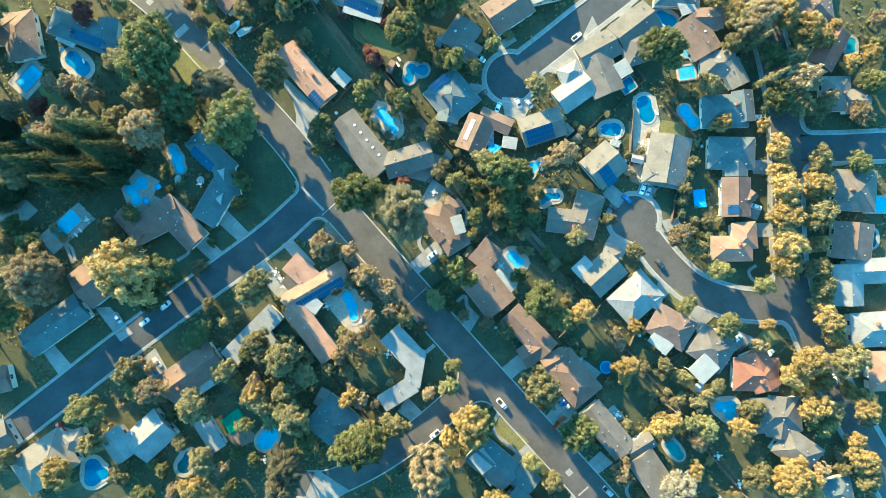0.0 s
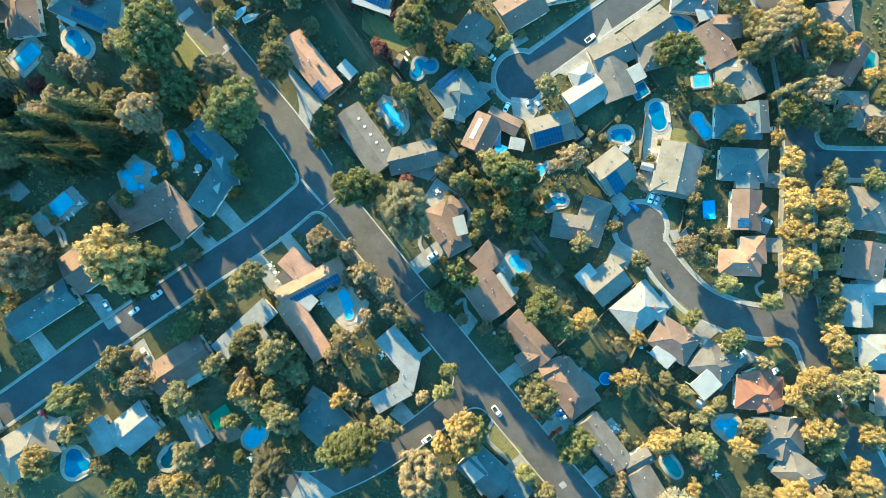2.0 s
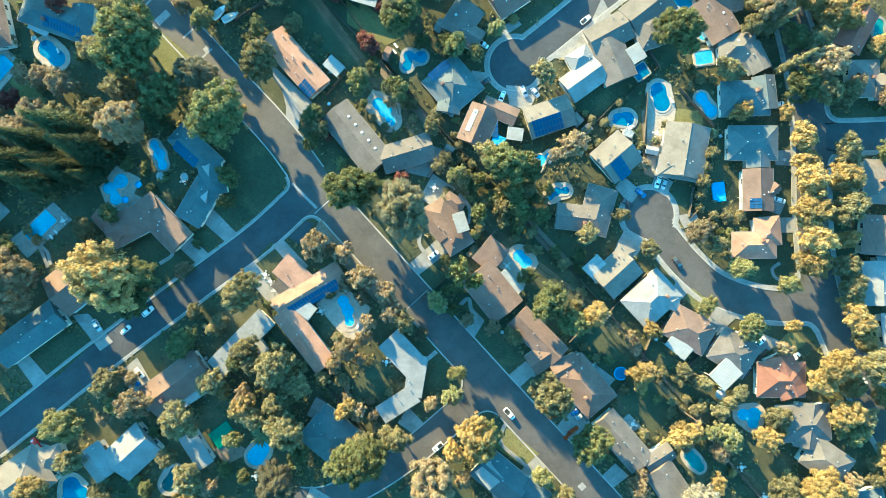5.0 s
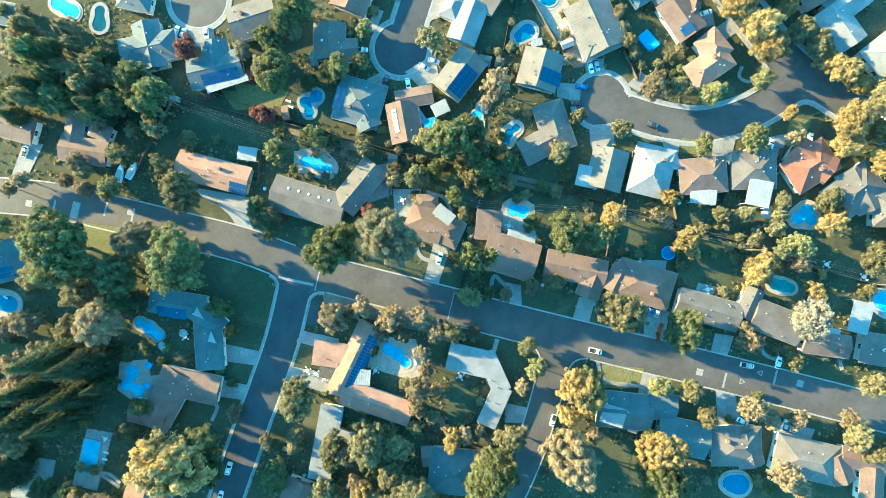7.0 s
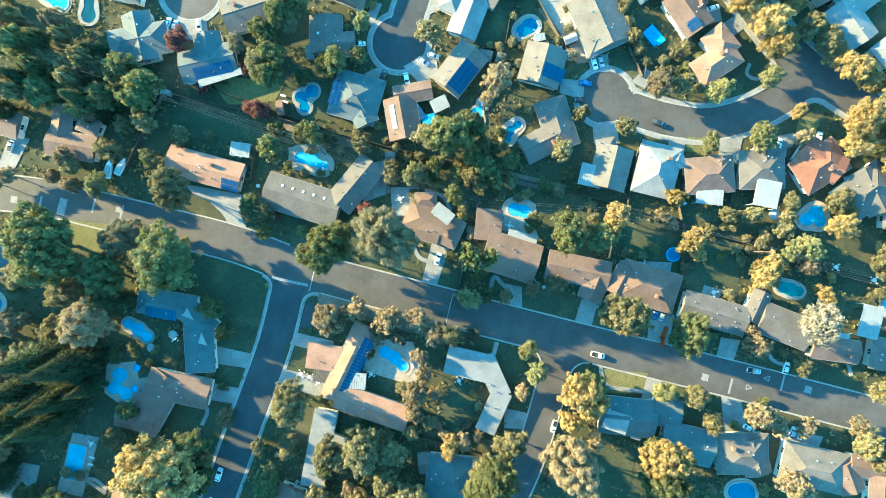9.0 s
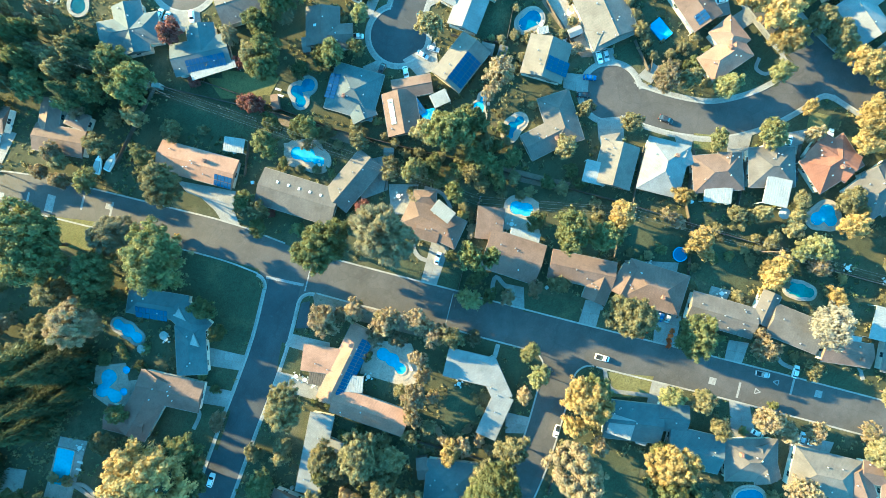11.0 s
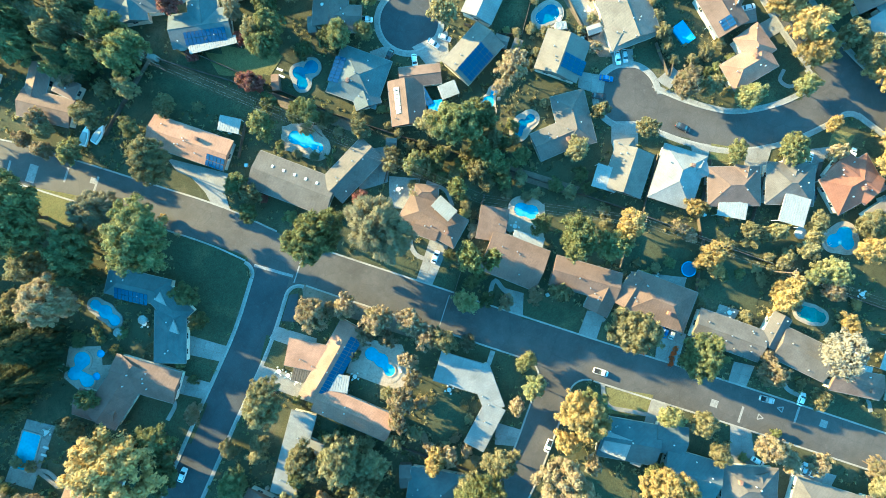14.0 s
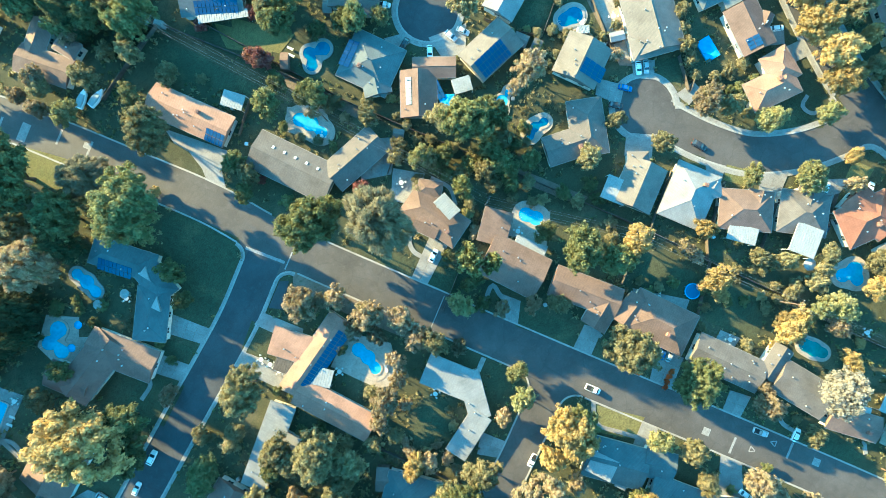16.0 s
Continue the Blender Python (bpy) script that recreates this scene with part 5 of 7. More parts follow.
paving("lawn", "mown green front lawn", ((-20.2, -32.8), (-15.0, -40.5), (-22.8, -48.7), (-29.4, -43.2)), LAWN, 0.03)
paving("lawn", "mown green front lawn", ((3.1, -71.3), (12.4, -81.7), (5.3, -89.2), (-2.2, -82.2)), LAWN, 0.03)

# ---- houses ----
house("long ranch house with a tan shingle roof", "tan", [(-45.2, 57.5, 22.5, 8.5, -49, "gable")], 1, chimney=True, vents=6, solar=[(-41.7, 49.3, 0, 5, 2, "blue")])
house("long ranch house with a grey shingle roof", "grey", [(-26.7, 34.1, 22.5, 10.4, -51, "gable"), (-11.3, 29.2, 16.3, 8.5, 16, "gable")], 2, skylights=5, vents=6, chimney=False)
house("house with brown hipped roofs round an entry court", "brown", [(0.9, 6.9, 16.9, 8.5, -59, "hip"), (2.9, 14.0, 6.3, 4.1, -35, "hip"), (-1.8, 5.8, 6.8, 5.2, -50, "gable")], 3, vents=5, chimney=True)
house("ranch house with a brown shingle roof", "brown", [(14.1, -13.4, 16.0, 11.4, -52, "gable"), (13.9, -2.1, 9.1, 7.5, 50, "flat")], 4, vents=6, chimney=False)
house("ranch house with a reddish brown roof", "brown", [(27.9, -27.2, 18.3, 8.1, -46, "gable"), (29.4, -33.5, 9.4, 6.8, 34, "gable")], 5, vents=5, chimney=False)
house("house with a dark brown hipped roof", "brown", [(41.9, -42.3, 17.0, 11.5, -51, "hip"), (36.4, -36.6, 8.7, 5.9, 28, "gable")], 6, vents=5, chimney=True)
house("long ranch house with a greyish brown gabled roof", "grey", [(53.2, -59.1, 19.0, 8.5, -50, "gable")], 7, vents=9, chimney=False)
house("ranch house with a greyish brown roof and a wing", "grey", [(67.8, -73.5, 15.1, 9.2, -56, "gable"), (64.1, -64.2, 9.5, 5.2, 32, "gable")], 8, vents=6, chimney=False)
house("low house with a brown roof beside a lawn", "brown", [(75.8, -86.8, 13.7, 6.7, -42, "gable")], 9, vents=4, chimney=True)
house("house with a greyish tan roof", "grey", [(87.9, -97.0, 11.7, 9.1, -44, "hip")], 10, chimney=False)
house("house with a pale grey low roof beside a cul-de-sac", "beige", [(52.0, -8.1, 12.3, 10.4, 42, "gable"), (54.0, -3.2, 6.5, 5.5, 66, "hip")], 11, vents=4, chimney=False)
house("house with a white hipped roof", "white", [(62.5, -16.0, 14.9, 11.9, 42, "hip"), (68.1, -16.9, 5.5, 4.8, -14, "hip")], 12, vents=3, chimney=True)
house("house with a reddish brown cross-gabled roof", "brown", [(74.0, -25.6, 13.8, 10.4, -30, "hip"), (77.3, -25.5, 7.0, 6.4, 48, "gable")], 13, vents=5, chimney=False)
house("house with a brown and grey gabled roof", "grey", [(87.1, -32.6, 12.7, 11.1, -33, "hip"), (88.8, -31.0, 8.3, 6.7, 47, "gable")], 14, vents=5, chimney=False)
house("house with a clay red hipped roof", "red", [(101.2, -40.9, 14.5, 10.7, -1, "hip"), (102.7, -39.6, 13.4, 8.5, -68, "gable")], 15, vents=6, chimney=True)
house("house with a brownish grey roof beside a pool garden", "grey", [(108.1, -54.1, 15.2, 11.1, 3, "hip"), (109.3, -54.9, 13.5, 7.8, 82, "gable")], 16, vents=5, chimney=False)
house("house with a warm tan hipped roof on a street corner", "tan", [(93.5, -0.1, 13.4, 8.1, -0, "hip"), (97.6, 4.0, 8.8, 7.8, -85, "hip")], 18, vents=5, chimney=True)
house("house with a brown gabled roof and roof collectors", "brown", [(94.9, 16.6, 12.8, 9.2, 90, "gable"), (98.4, 15.7, 6.7, 3.0, 41, "gable")], 19, vents=5, solar=[(93.5, 12.5, 0, 3, 2, "blue")], chimney=False)
house("house with a bluish grey hipped roof", "slate", [(93.5, 30.8, 14.9, 10.4, -1, "hip"), (95.0, 27.9, 9.3, 7.0, 90, "gable")], 20, vents=5, chimney=False)
house("house with a dark slate roof", "slate", [(91.4, 44.4, 14.7, 10.7, 1, "hip"), (97.3, 46.0, 10.3, 6.7, -84, "gable")], 21, vents=4, chimney=True)
house("house with a greyish beige roof", "beige", [(89.2, 59.7, 11.3, 8.9, 3, "hip"), (94.6, 56.7, 9.0, 6.3, -64, "gable")], 22, vents=4, skylights=1, chimney=False)
house("house with a dark reddish brown roof", "brown", [(82.7, 68.9, 13.7, 10.0, -60, "gable"), (85.9, 74.5, 10.0, 7.0, 2, "gable")], 23, vents=5, skylights=1, chimney=False)
house("house with a dark roof at the edge of the block", "slate", [(76.1, 82.6, 14.4, 8.2, -4, "hip")], 24, chimney=True)
house("house with a grey hipped roof", "grey", [(62.4, 72.0, 14.6, 10.7, 37, "gable"), (62.6, 65.2, 10.5, 8.5, -72, "hip")], 25, vents=4, chimney=False)
house("large house with a grey roof round a pool corner", "grey", [(50.4, 64.6, 13.2, 9.2, 28, "gable"), (51.8, 56.6, 13.5, 10.0, -68, "gable")], 26, vents=5, chimney=False)
house("house with a cream white low roof", "white", [(42.7, 51.0, 12.7, 8.7, 35, "gable"), (41.6, 57.3, 7.7, 5.9, 31, "hip")], 27, vents=2, chimney=False)
house("house with a beige roof and a large solar array", "beige", [(32.2, 39.7, 14.3, 9.6, 18, "gable")], 28, vents=3, chimney=False, solar=[(31.5, 37.1, 0, 9, 3, "blue")])
house("house with a brown roof and pale roof collectors", "brown", [(10.6, 37.3, 12.2, 9.4, 66, "gable"), (17.1, 41.7, 11.2, 5.4, -24, "gable")], 29, vents=3, chimney=False, solar=[(8.5, 38.8, 0, 7, 1, "grey"), (15.6, 36.1, 0, 2, 3, "blue")])
house("house with a bluish slate hipped roof and dark collectors", "slate", [(2.9, 49.7, 14.0, 13.4, -50, "hip"), (1.9, 44.7, 6.9, 7.0, 78, "gable")], 30, vents=6, solar=[(-1.2, 54.2, 0, 7, 2, "blue")], chimney=True)
house("house with a grey gabled roof", "grey", [(5.8, 69.7, 11.0, 9.4, 56, "gable"), (8.1, 64.8, 7.8, 6.7, -32, "gable")], 31, vents=4, skylights=1, chimney=False)
house("house with a dark brown roof", "brown", [(21.2, 78.3, 14.6, 11.1, 33, "gable")], 32, vents=4, chimney=False)
house("house with a bluish roof at the end of a street", "white", [(32.9, 86.2, 11.4, 11.3, -77, "gable")], 33, chimney=True)
house("house with a beige roof and blue solar panels", "beige", [(52.3, 27.2, 11.4, 11.8, 40, "gable")], 34, vents=3, solar=[(53.4, 23.5, 0, 4, 4, "blue")], chimney=False)
house("house with a pale grey gabled roof", "beige", [(72.9, 28.8, 16.0, 13.3, 80, "gable"), (71.1, 23.5, 12.6, 6.7, -10, "hip")], 35, vents=7, chimney=False)
house("house with a grey hipped roof beside a pool", "grey", [(39.7, 8.9, 12.0, 7.8, -7, "gable"), (46.3, 11.0, 14.6, 9.1, 74, "hip")], 36, vents=7, chimney=True)
house("house with a slate grey hipped roof on a court", "slate", [(-40.3, 99.1, 17.4, 8.7, -24, "hip"), (-39.3, 99.6, 14.5, 8.4, 68, "gable")], 37, vents=5, chimney=False)
# the 11 x 2 blue panels are added to stand for a dark navy slope
house("house with a dark flat roof and a white terrace roof", "slate", [(-27.1, 82.4, 16.4, 9.1, -22, "gable"), (-24.3, 86.2, 7.9, 8.0, 65, "gable")], 38, vents=4, chimney=False, solar=[(-27.0, 79.4, 0, 11, 2, "blue")])
house("house with a beige and dark roof", "grey", [(-9.2, 88.3, 14.2, 10.4, -17, "gable")], 39, vents=3, chimney=True)
house("house with a pinkish brown roof", "brown", [(-73.8, 85.1, 14.7, 7.7, -44, "gable"), (-71.9, 92.5, 9.3, 6.0, 46, "gable"), (-66.3, 86.9, 6.6, 4.7, -56, "hip")], 40, vents=4, chimney=False)
house("ranch house with a brown roof", "brown", [(-88.1, 103.9, 15.1, 7.7, -50, "gable")], 41, chimney=False)
house("house with a blue-grey roof at the edge of the block", "slate", [(-72.1, 134.6, 12.6, 6.9, -45, "hip")], 42, chimney=True)
house("house with a dark roof beside a court", "slate", [(-35.1, 113.8, 10.3, 7.2, -46, "hip")], 43, chimney=False)
house("house with a light brown roof", "brown", [(-140.1, 71.0, 15.7, 11.1, -79, "hip"), (-147.0, 73.3, 15.2, 10.7, 1, "hip")], 44, chimney=False)
house("house with a blue-grey roof and dark collectors", "slate", [(-119.9, 72.5, 21.4, 9.2, -21, "hip"), (-111.2, 71.3, 10.5, 6.7, 84, "gable")], 45, vents=3, solar=[(-117.0, 69.3, 0, 12, 2, "blue")], chimney=True)
house("angled house with a blue-grey roof under tall trees", "slate", [(-76.5, 31.2, 17.1, 7.4, -43, "hip"), (-71.6, 23.2, 12.3, 7.1, -77, "hip"), (-75.7, 15.2, 14.1, 8.6, 59, "hip")], 46, vents=8, solar=[(-79.3, 29.8, 0, 9, 2, "blue")], facets=[((-73.7, 25.5), (-71.4, 26.7), (-71.8, 22.6)), ((-74.5, 16.5), (-72.0, 18.5), (-72.8, 14.5))], chimney=False)
house("sprawling house with a brown gabled roof", "brown", [(-87.3, 8.9, 18.4, 8.7, -46, "gable"), (-95.5, 9.4, 18.2, 9.7, 27, "gable"), (-102.6, 8.9, 11.5, 7.3, -48, "gable")], 47, vents=6, chimney=False)
house("house with a brown roof half hidden by a tree", "brown", [(-114.5, -9.5, 15.5, 13.8, 38, "gable")], 48, vents=3, chimney=True)
house("house with a bluish shingle roof", "slate", [(-129.0, -25.1, 23.3, 9.7, 35, "gable")], 49, vents=6, chimney=False)
house("house with a white flat roof", "white", [(-63.0, -28.4, 22.8, 6.8, 45, "flat"), (-58.9, -29.5, 7.3, 5.5, -52, "flat")], 50, vents=3, chimney=False)
house("house with a brown roof and a white eave", "brown", [(-83.4, -40.7, 21.1, 10.7, 35, "gable")], 51, vents=3, chimney=True)
house("house with a pale gabled roof", "white", [(-97.0, -61.5, 14.1, 11.8, 42, "gable"), (-107.8, -64.7, 11.0, 8.1, -54, "gable")], 52, vents=3, chimney=False)
house("house with a tan hipped roof beside a pool", "beige", [(-132.6, -70.4, 20.2, 14.0, 34, "hip"), (-122.5, -63.1, 7.7, 6.3, 20, "hip")], 53, vents=4, chimney=False)
house("small outbuilding with a white metal roof", "white", [(-77.3, -61.1, 11.8, 5.7, -58, "gable")], 54, vents=0, chimney=False)
# the 17 x 2 blue panels are added to imitate the south-east slope's shade
house("courtyard house with an orange tan roof", "tan", [(-41.8, -12.4, 23.4, 7.0, 30, "gable"), (-43.5, -27.1, 21.8, 7.4, -53, "gable"), (-46.2, -7.9, 12.1, 7.4, -42, "flat")], 55, vents=8, chimney=False, solar=[(-40.3, -14.6, 0, 17, 2, "blue")])
house("angled modern house with a white metal roof", "white", [(-13.4, -32.1, 13.1, 8.1, -47, "flat"), (-9.4, -39.0, 12.6, 5.5, 80, "flat"), (-15.0, -47.5, 12.7, 5.8, 32, "flat")], 56, vents=3, chimney=False)
house("house with a very dark roof under trees", "slate", [(-36.0, -57.0, 14.7, 13.5, -40, "hip")], 57, vents=4, chimney=True)
house("house with a dark grey roof", "slate", [(16.2, -70.1, 16.0, 10.7, -40, "gable")], 58, vents=6, chimney=False)
house("house with a dark brown roof and a hedge", "slate", [(26.0, -75.4, 8.3, 7.7, -41, "gable"), (25.9, -86.0, 15.4, 10.4, -46, "gable")], 59, vents=4, chimney=False)
house("house with a grey hipped roof and a white edge", "grey", [(37.4, -97.0, 14.5, 11.7, -34, "hip"), (39.7, -99.6, 10.7, 7.4, 70, "gable")], 60, vents=4, chimney=True)
house("house with a beige grey gabled roof", "beige", [(52.0, -111.4, 18.5, 11.7, -47, "hip")], 61, vents=5, chimney=False)
house("house with a brown roof round a paved court", "brown", [(65.8, -121.1, 14.0, 6.0, -46, "gable"), (58.5, -119.4, 8.8, 6.7, 76, "gable"), (63.5, -128.1, 10.7, 7.0, 53, "gable")], 62, vents=3, chimney=False)
house("house with a pale blue-grey roof", "beige", [(127.0, 49.8, 11.1, 9.2, 90, "hip"), (133.7, 47.4, 7.6, 7.8, 2, "gable")], 63, vents=4, chimney=True)
house("house with a clay red roof", "red", [(124.8, 64.7, 13.6, 8.5, 62, "gable")], 64, vents=3, chimney=False)
house("house with a brown roof among street trees", "brown", [(120.2, 78.2, 11.0, 10.4, 9, "hip")], 65, chimney=False)
house("house with a grey roof and a covered terrace", "grey", [(133.1, 18.5, 13.3, 13.3, 87, "hip")], 66, vents=4, chimney=True)
house("house with a dark brown roof", "brown", [(132.3, 2.2, 12.1, 12.6, 84, "gable")], 67, vents=4, chimney=False)
house("house with a white L-shaped roof", "white", [(130.8, -12.0, 13.5, 9.6, -89, "gable"), (136.8, -7.5, 13.3, 8.1, 3, "gable")], 68, vents=3, chimney=False)
house("house with a white hipped roof", "white", [(140.4, -26.2, 17.7, 11.1, 4, "hip")], 69, vents=3, chimney=True)
house("house with a pinkish tan roof", "tan", [(143.3, -39.7, 12.8, 11.8, -88, "hip")], 70, chimney=False)
house("house with a pale grey hipped roof", "beige", [(114.6, -65.6, 14.1, 10.0, -35, "hip")], 71, vents=4, chimney=False)
house("house with a blue-grey roof", "slate", [(126.5, -79.1, 11.2, 8.8, 12, "hip")], 72, chimney=True)
house("house with a grey brown roof at the edge of the block", "grey", [(-150.4, -64.4, 15.4, 10.0, 30, "gable")], 73, chimney=False)
house("house with a brown roof beside a street", "brown", [(-150.1, -43.7, 12.3, 8.8, 13, "gable")], 74, chimney=False)
house("ranch house with a brown roof at the end of the row", "brown", [(99.6, -107.4, 13.2, 8.4, -45, "gable")], 75, chimney=True)
house("house with a grey roof beyond the street", "grey", [(80.2, -133.3, 16.7, 8.4, -48, "gable")], 76, chimney=False)
house("house with a brown hipped roof beside the tree-lined street", "brown", [(117.1, 89.5, 15.0, 9.0, -6, "hip")], 91, vents=4, chimney=False)

# ---- patio covers, sheds, garden things ----
canopy("white corrugated patio cover behind a house", -33.5, 56.3, 5.9, 4.1, -42, WHITE, 2.6)
canopy("white sheet-metal patio cover by a pool", 20.0, -10.5, 8.5, 3.1, -46, WHITE, 2.6)
canopy("white sail-like patio cover between roofs", 4.8, 7.8, 6.1, 3.8, -73, WHITE, 4.6)
canopy("white patio cover behind a house", 46.0, -6.8, 6.6, 6.3, -47, WHITE, 3.0)
canopy("white patio cover behind a brown house", 70.5, -30.7, 7.7, 4.4, -40, WHITE, 3.0)
canopy("white sheet-metal awning behind a house", 84.1, -38.9, 7.0, 7.7, -46, WHITE, 3.6)
canopy("pale pergola beside a house", 91.4, 12.6, 4.1, 3.1, -90, WHITE, 2.6)
canopy("white patio cover over a terrace", 12.5, -68.8, 7.0, 5.6, -51, WHITE, 4.2)
canopy("white patio cover behind a house", -42.8, -18.2, 5.3, 4.7, -39, WHITE, 3.0)
canopy("pale blue patio cover beside a house", 77.9, -84.4, 7.1, 3.6, -44, WHITE, 2.6)
canopy("grey-white sheet-metal carport roof", 88.2, -85.6, 9.3, 6.0, 42, WHITE, 3.0)
canopy("white patio cover beside a pool", -124.8, 69.5, 6.9, 3.1, -27, WHITE, 2.6)
canopy("white patio cover beside a brown house", -115.7, -3.0, 5.2, 2.6, 39, WHITE, 3.0)
canopy("pale terrace roof behind a dark house", -26.5, 76.8, 13.1, 2.2, -17, WHITE, 2.9)
canopy("white roof over a garden terrace", 58.5, 58.4, 5.3, 4.6, -59, WHITE, 3.2)
canopy("white roof panel beside a house", 79.0, 78.4, 5.0, 5.0, -69, WHITE, 3.0)
canopy("white shelter beside a house", -81.0, -46.4, 15.9, 3.3, 33, WHITE, 2.5)
canopy("pale patio cover by a terrace", 21.7, 34.6, 4.9, 3.9, -9, WHITE, 2.8)
canopy("dark trellis pergola over a patio", -50.2, -11.5, 5.8, 4.1, -43, WOOD, 2.5)
shed("small wooden garden shed by a pool", -17.2, 60.0, 2.1, 4.4, -25, "brown")
shed("wooden garden shed by a fence", 40.5, 38.9, 3.8, 3.4, -48, "grey")
shed("small grey shed behind a house", 43.7, 36.0, 2.4, 3.1, -51, "grey")
shed("pale shed beside a yard", 63.4, 29.1, 3.9, 2.5, -12, "white")
shed("grey shed beside a house", -0.9, 68.4, 2.4, 4.4, -27, "beige")
shed("small blue-grey shed under trees", -40.2, -48.9, 3.4, 6.3, -28, "grey")
shed("white shed in a back garden", 15.5, -75.9, 2.9, 3.2, -51, "white")
shed("grey shed under trees", 1.5, 30.3, 2.9, 2.6, -35, "grey")
tarp_cover("bright blue rectangular pool cover", 84.4, 16.4, 6.0, 3.9, -84, TARP, 0.5)
tarp_cover("blue tarpaulin over a terrace", 16.6, 32.8, 3.9, 2.9, -22, TARP, 2.6)
tarp_cover("green tarpaulin over a court", -70.2, -57.6, 7.2, 5.8, 37, GREEN_TARP, 0.3)
tarp_cover("white picnic canopy on a lawn", -42.6, 83.0, 2.1, 1.4, -44, WHITE, 2.4)
tarp_cover("white garden canopy beside a pool", 56.3, 34.3, 2.9, 2.1, -22, WHITE, 2.4)
trampoline(53.6, -39.2, 2.1)
parasol(-94.7, 20.8, 1.1, TARP, "round blue parasol beside a pool")
parasol(-98.8, 16.1, 1.1, TARP, "round blue parasol beside a pool")
parasol(-80.4, 23.0, 1.3, WHITE, "pale parasol on a terrace")
parasol(-87.9, 23.4, 1.3, WHITE, "pale parasol on a terrace")
parasol(83.3, -45.4, 1.7, WHITE, "white garden parasol on a pole")
parasol(-126.8, 66.6, 1.0, WHITE, "white garden parasol on a pole")

# ---- pools ----
pool("angular swimming pool with bright blue water", lambda g: blob([(-32.0, -16.1, 1.79), (-30.6, -19.0, 1.86), (-30.1, -22.4, 1.56)], 72, g), POOL, 0.40, 1.5, PAVER)
pool("oval swimming pool with bright blue water", lambda g: blob([(22.8, -2.6, 1.86), (24.9, -4.7, 1.86)], 72, g), POOL, 0.40, 1.3, PAVER)
pool("kidney-shaped swimming pool with bright blue water", lambda g: blob([(-20.4, 45.3, 1.79), (-18.2, 43.1, 2.08), (-16.5, 39.7, 1.49)], 72, g), POOL, 0.45, 1.5, PAVER)
pool("kidney-shaped pool with deep blue water and a white rim", lambda g: blob([(-6.9, 59.5, 1.86), (-10.7, 60.0, 1.64), (-11.3, 56.8, 1.56)], 72, g), POOL_DEEP, 0.90, 0.0, CONCRETE)
pool("kidney-shaped swimming pool with bright blue water", lambda g: blob([(-90.7, 33.3, 1.49), (-89.2, 30.3, 1.86), (-88.2, 27.0, 1.49)], 72, g), POOL, 0.80, 0.0, CONCRETE_OLD)
pool("lobed swimming pool with bright blue water", lambda g: blob([(-101.4, 22.2, 2.23), (-105.3, 20.1, 1.79), (-103.0, 16.7, 1.93)], 72, g), POOL, 0.60, 0.0, PAVER)
pool("long rectangular swimming pool with bright blue water", lambda g: rect(-127.3, 8.2, 5.0, 10.4, -46, 0.5, g), POOL, 0.40, 0.0, KERB)
pool("kidney-shaped swimming pool with bright blue water", lambda g: blob([(94.6, -52.2, 2.08), (91.1, -52.3, 1.79), (94.1, -54.9, 1.64)], 72, g), POOL, 0.45, 0.9, PAVER)
pool("leaf-shaped swimming pool with blue water", lambda g: blob([(32.5, 28.9, 1.04), (29.8, 27.1, 1.56), (28.9, 24.5, 1.26)], 72, g), POOL, 0.50, 0.0, PAVER)
pool("kidney-shaped pool with a pale slide", lambda g: blob([(37.4, 17.4, 1.19), (34.7, 17.2, 1.34), (32.7, 15.7, 1.19)], 72, g), POOL_DEEP, 0.50, 0.8, PAVER)
pool("rounded pool with murky teal water", lambda g: blob([(74.4, -64.6, 1.64), (76.1, -66.6, 1.93), (77.8, -68.5, 1.34)], 72, g), POOL_TEAL, 0.45, 0.4, KERB)
pool("rounded pool with deep blue water", lambda g: blob([(32.2, -108.7, 2.99), (30.1, -106.7, 2.05), (31.2, -107.7, 1.81)], 72, g), POOL_DEEP, 0.50, 0.6, KERB)
pool("kidney-shaped swimming pool with bright blue water", lambda g: blob([(-56.0, 128.2, 2.20), (-54.1, 123.5, 2.36), (-55.0, 125.9, 1.64)], 72, g), POOL, 0.45, 0.6, KERB)
pool("narrow kidney-shaped pool with a pale rim", lambda g: blob([(-46.7, 118.8, 1.57), (-49.2, 115.5, 2.20), (-47.9, 117.2, 1.35)], 72, g), POOL_DARK, 1.00, 0.0, CONCRETE)
pool("kidney-shaped pool with a broad stone rim", lambda g: blob([(-124.6, 64.2, 2.60), (-121.1, 60.9, 2.60), (-122.8, 62.5, 1.86)], 72, g), POOL_DEEP, 1.50, 0.0, PAVER)
pool("angular swimming pool with bright blue water", lambda g: rect(-139.5, 57.9, 8.2, 5.0, 47, 0.4, g), POOL, 0.45, 1.6, CONCRETE_OLD)
pool("kidney-shaped pool with deep blue water", lambda g: blob([(66.3, 48.0, 2.42), (67.4, 43.9, 2.42), (66.8, 46.0, 1.74)], 72, g), POOL_DEEP, 0.50, 0.8, KERB)
pool("long rounded swimming pool with blue water", lambda g: blob([(79.5, 45.5, 1.73), (82.4, 41.4, 1.90), (80.9, 43.4, 1.30)], 72, g), POOL, 0.45, 0.4, KERB)
pool("square pool set in the corner of a house", lambda g: rect(61.0, 53.9, 4.4, 4.1, 33, 0.5, g), POOL_DEEP, 0.45, 0.0, KERB)
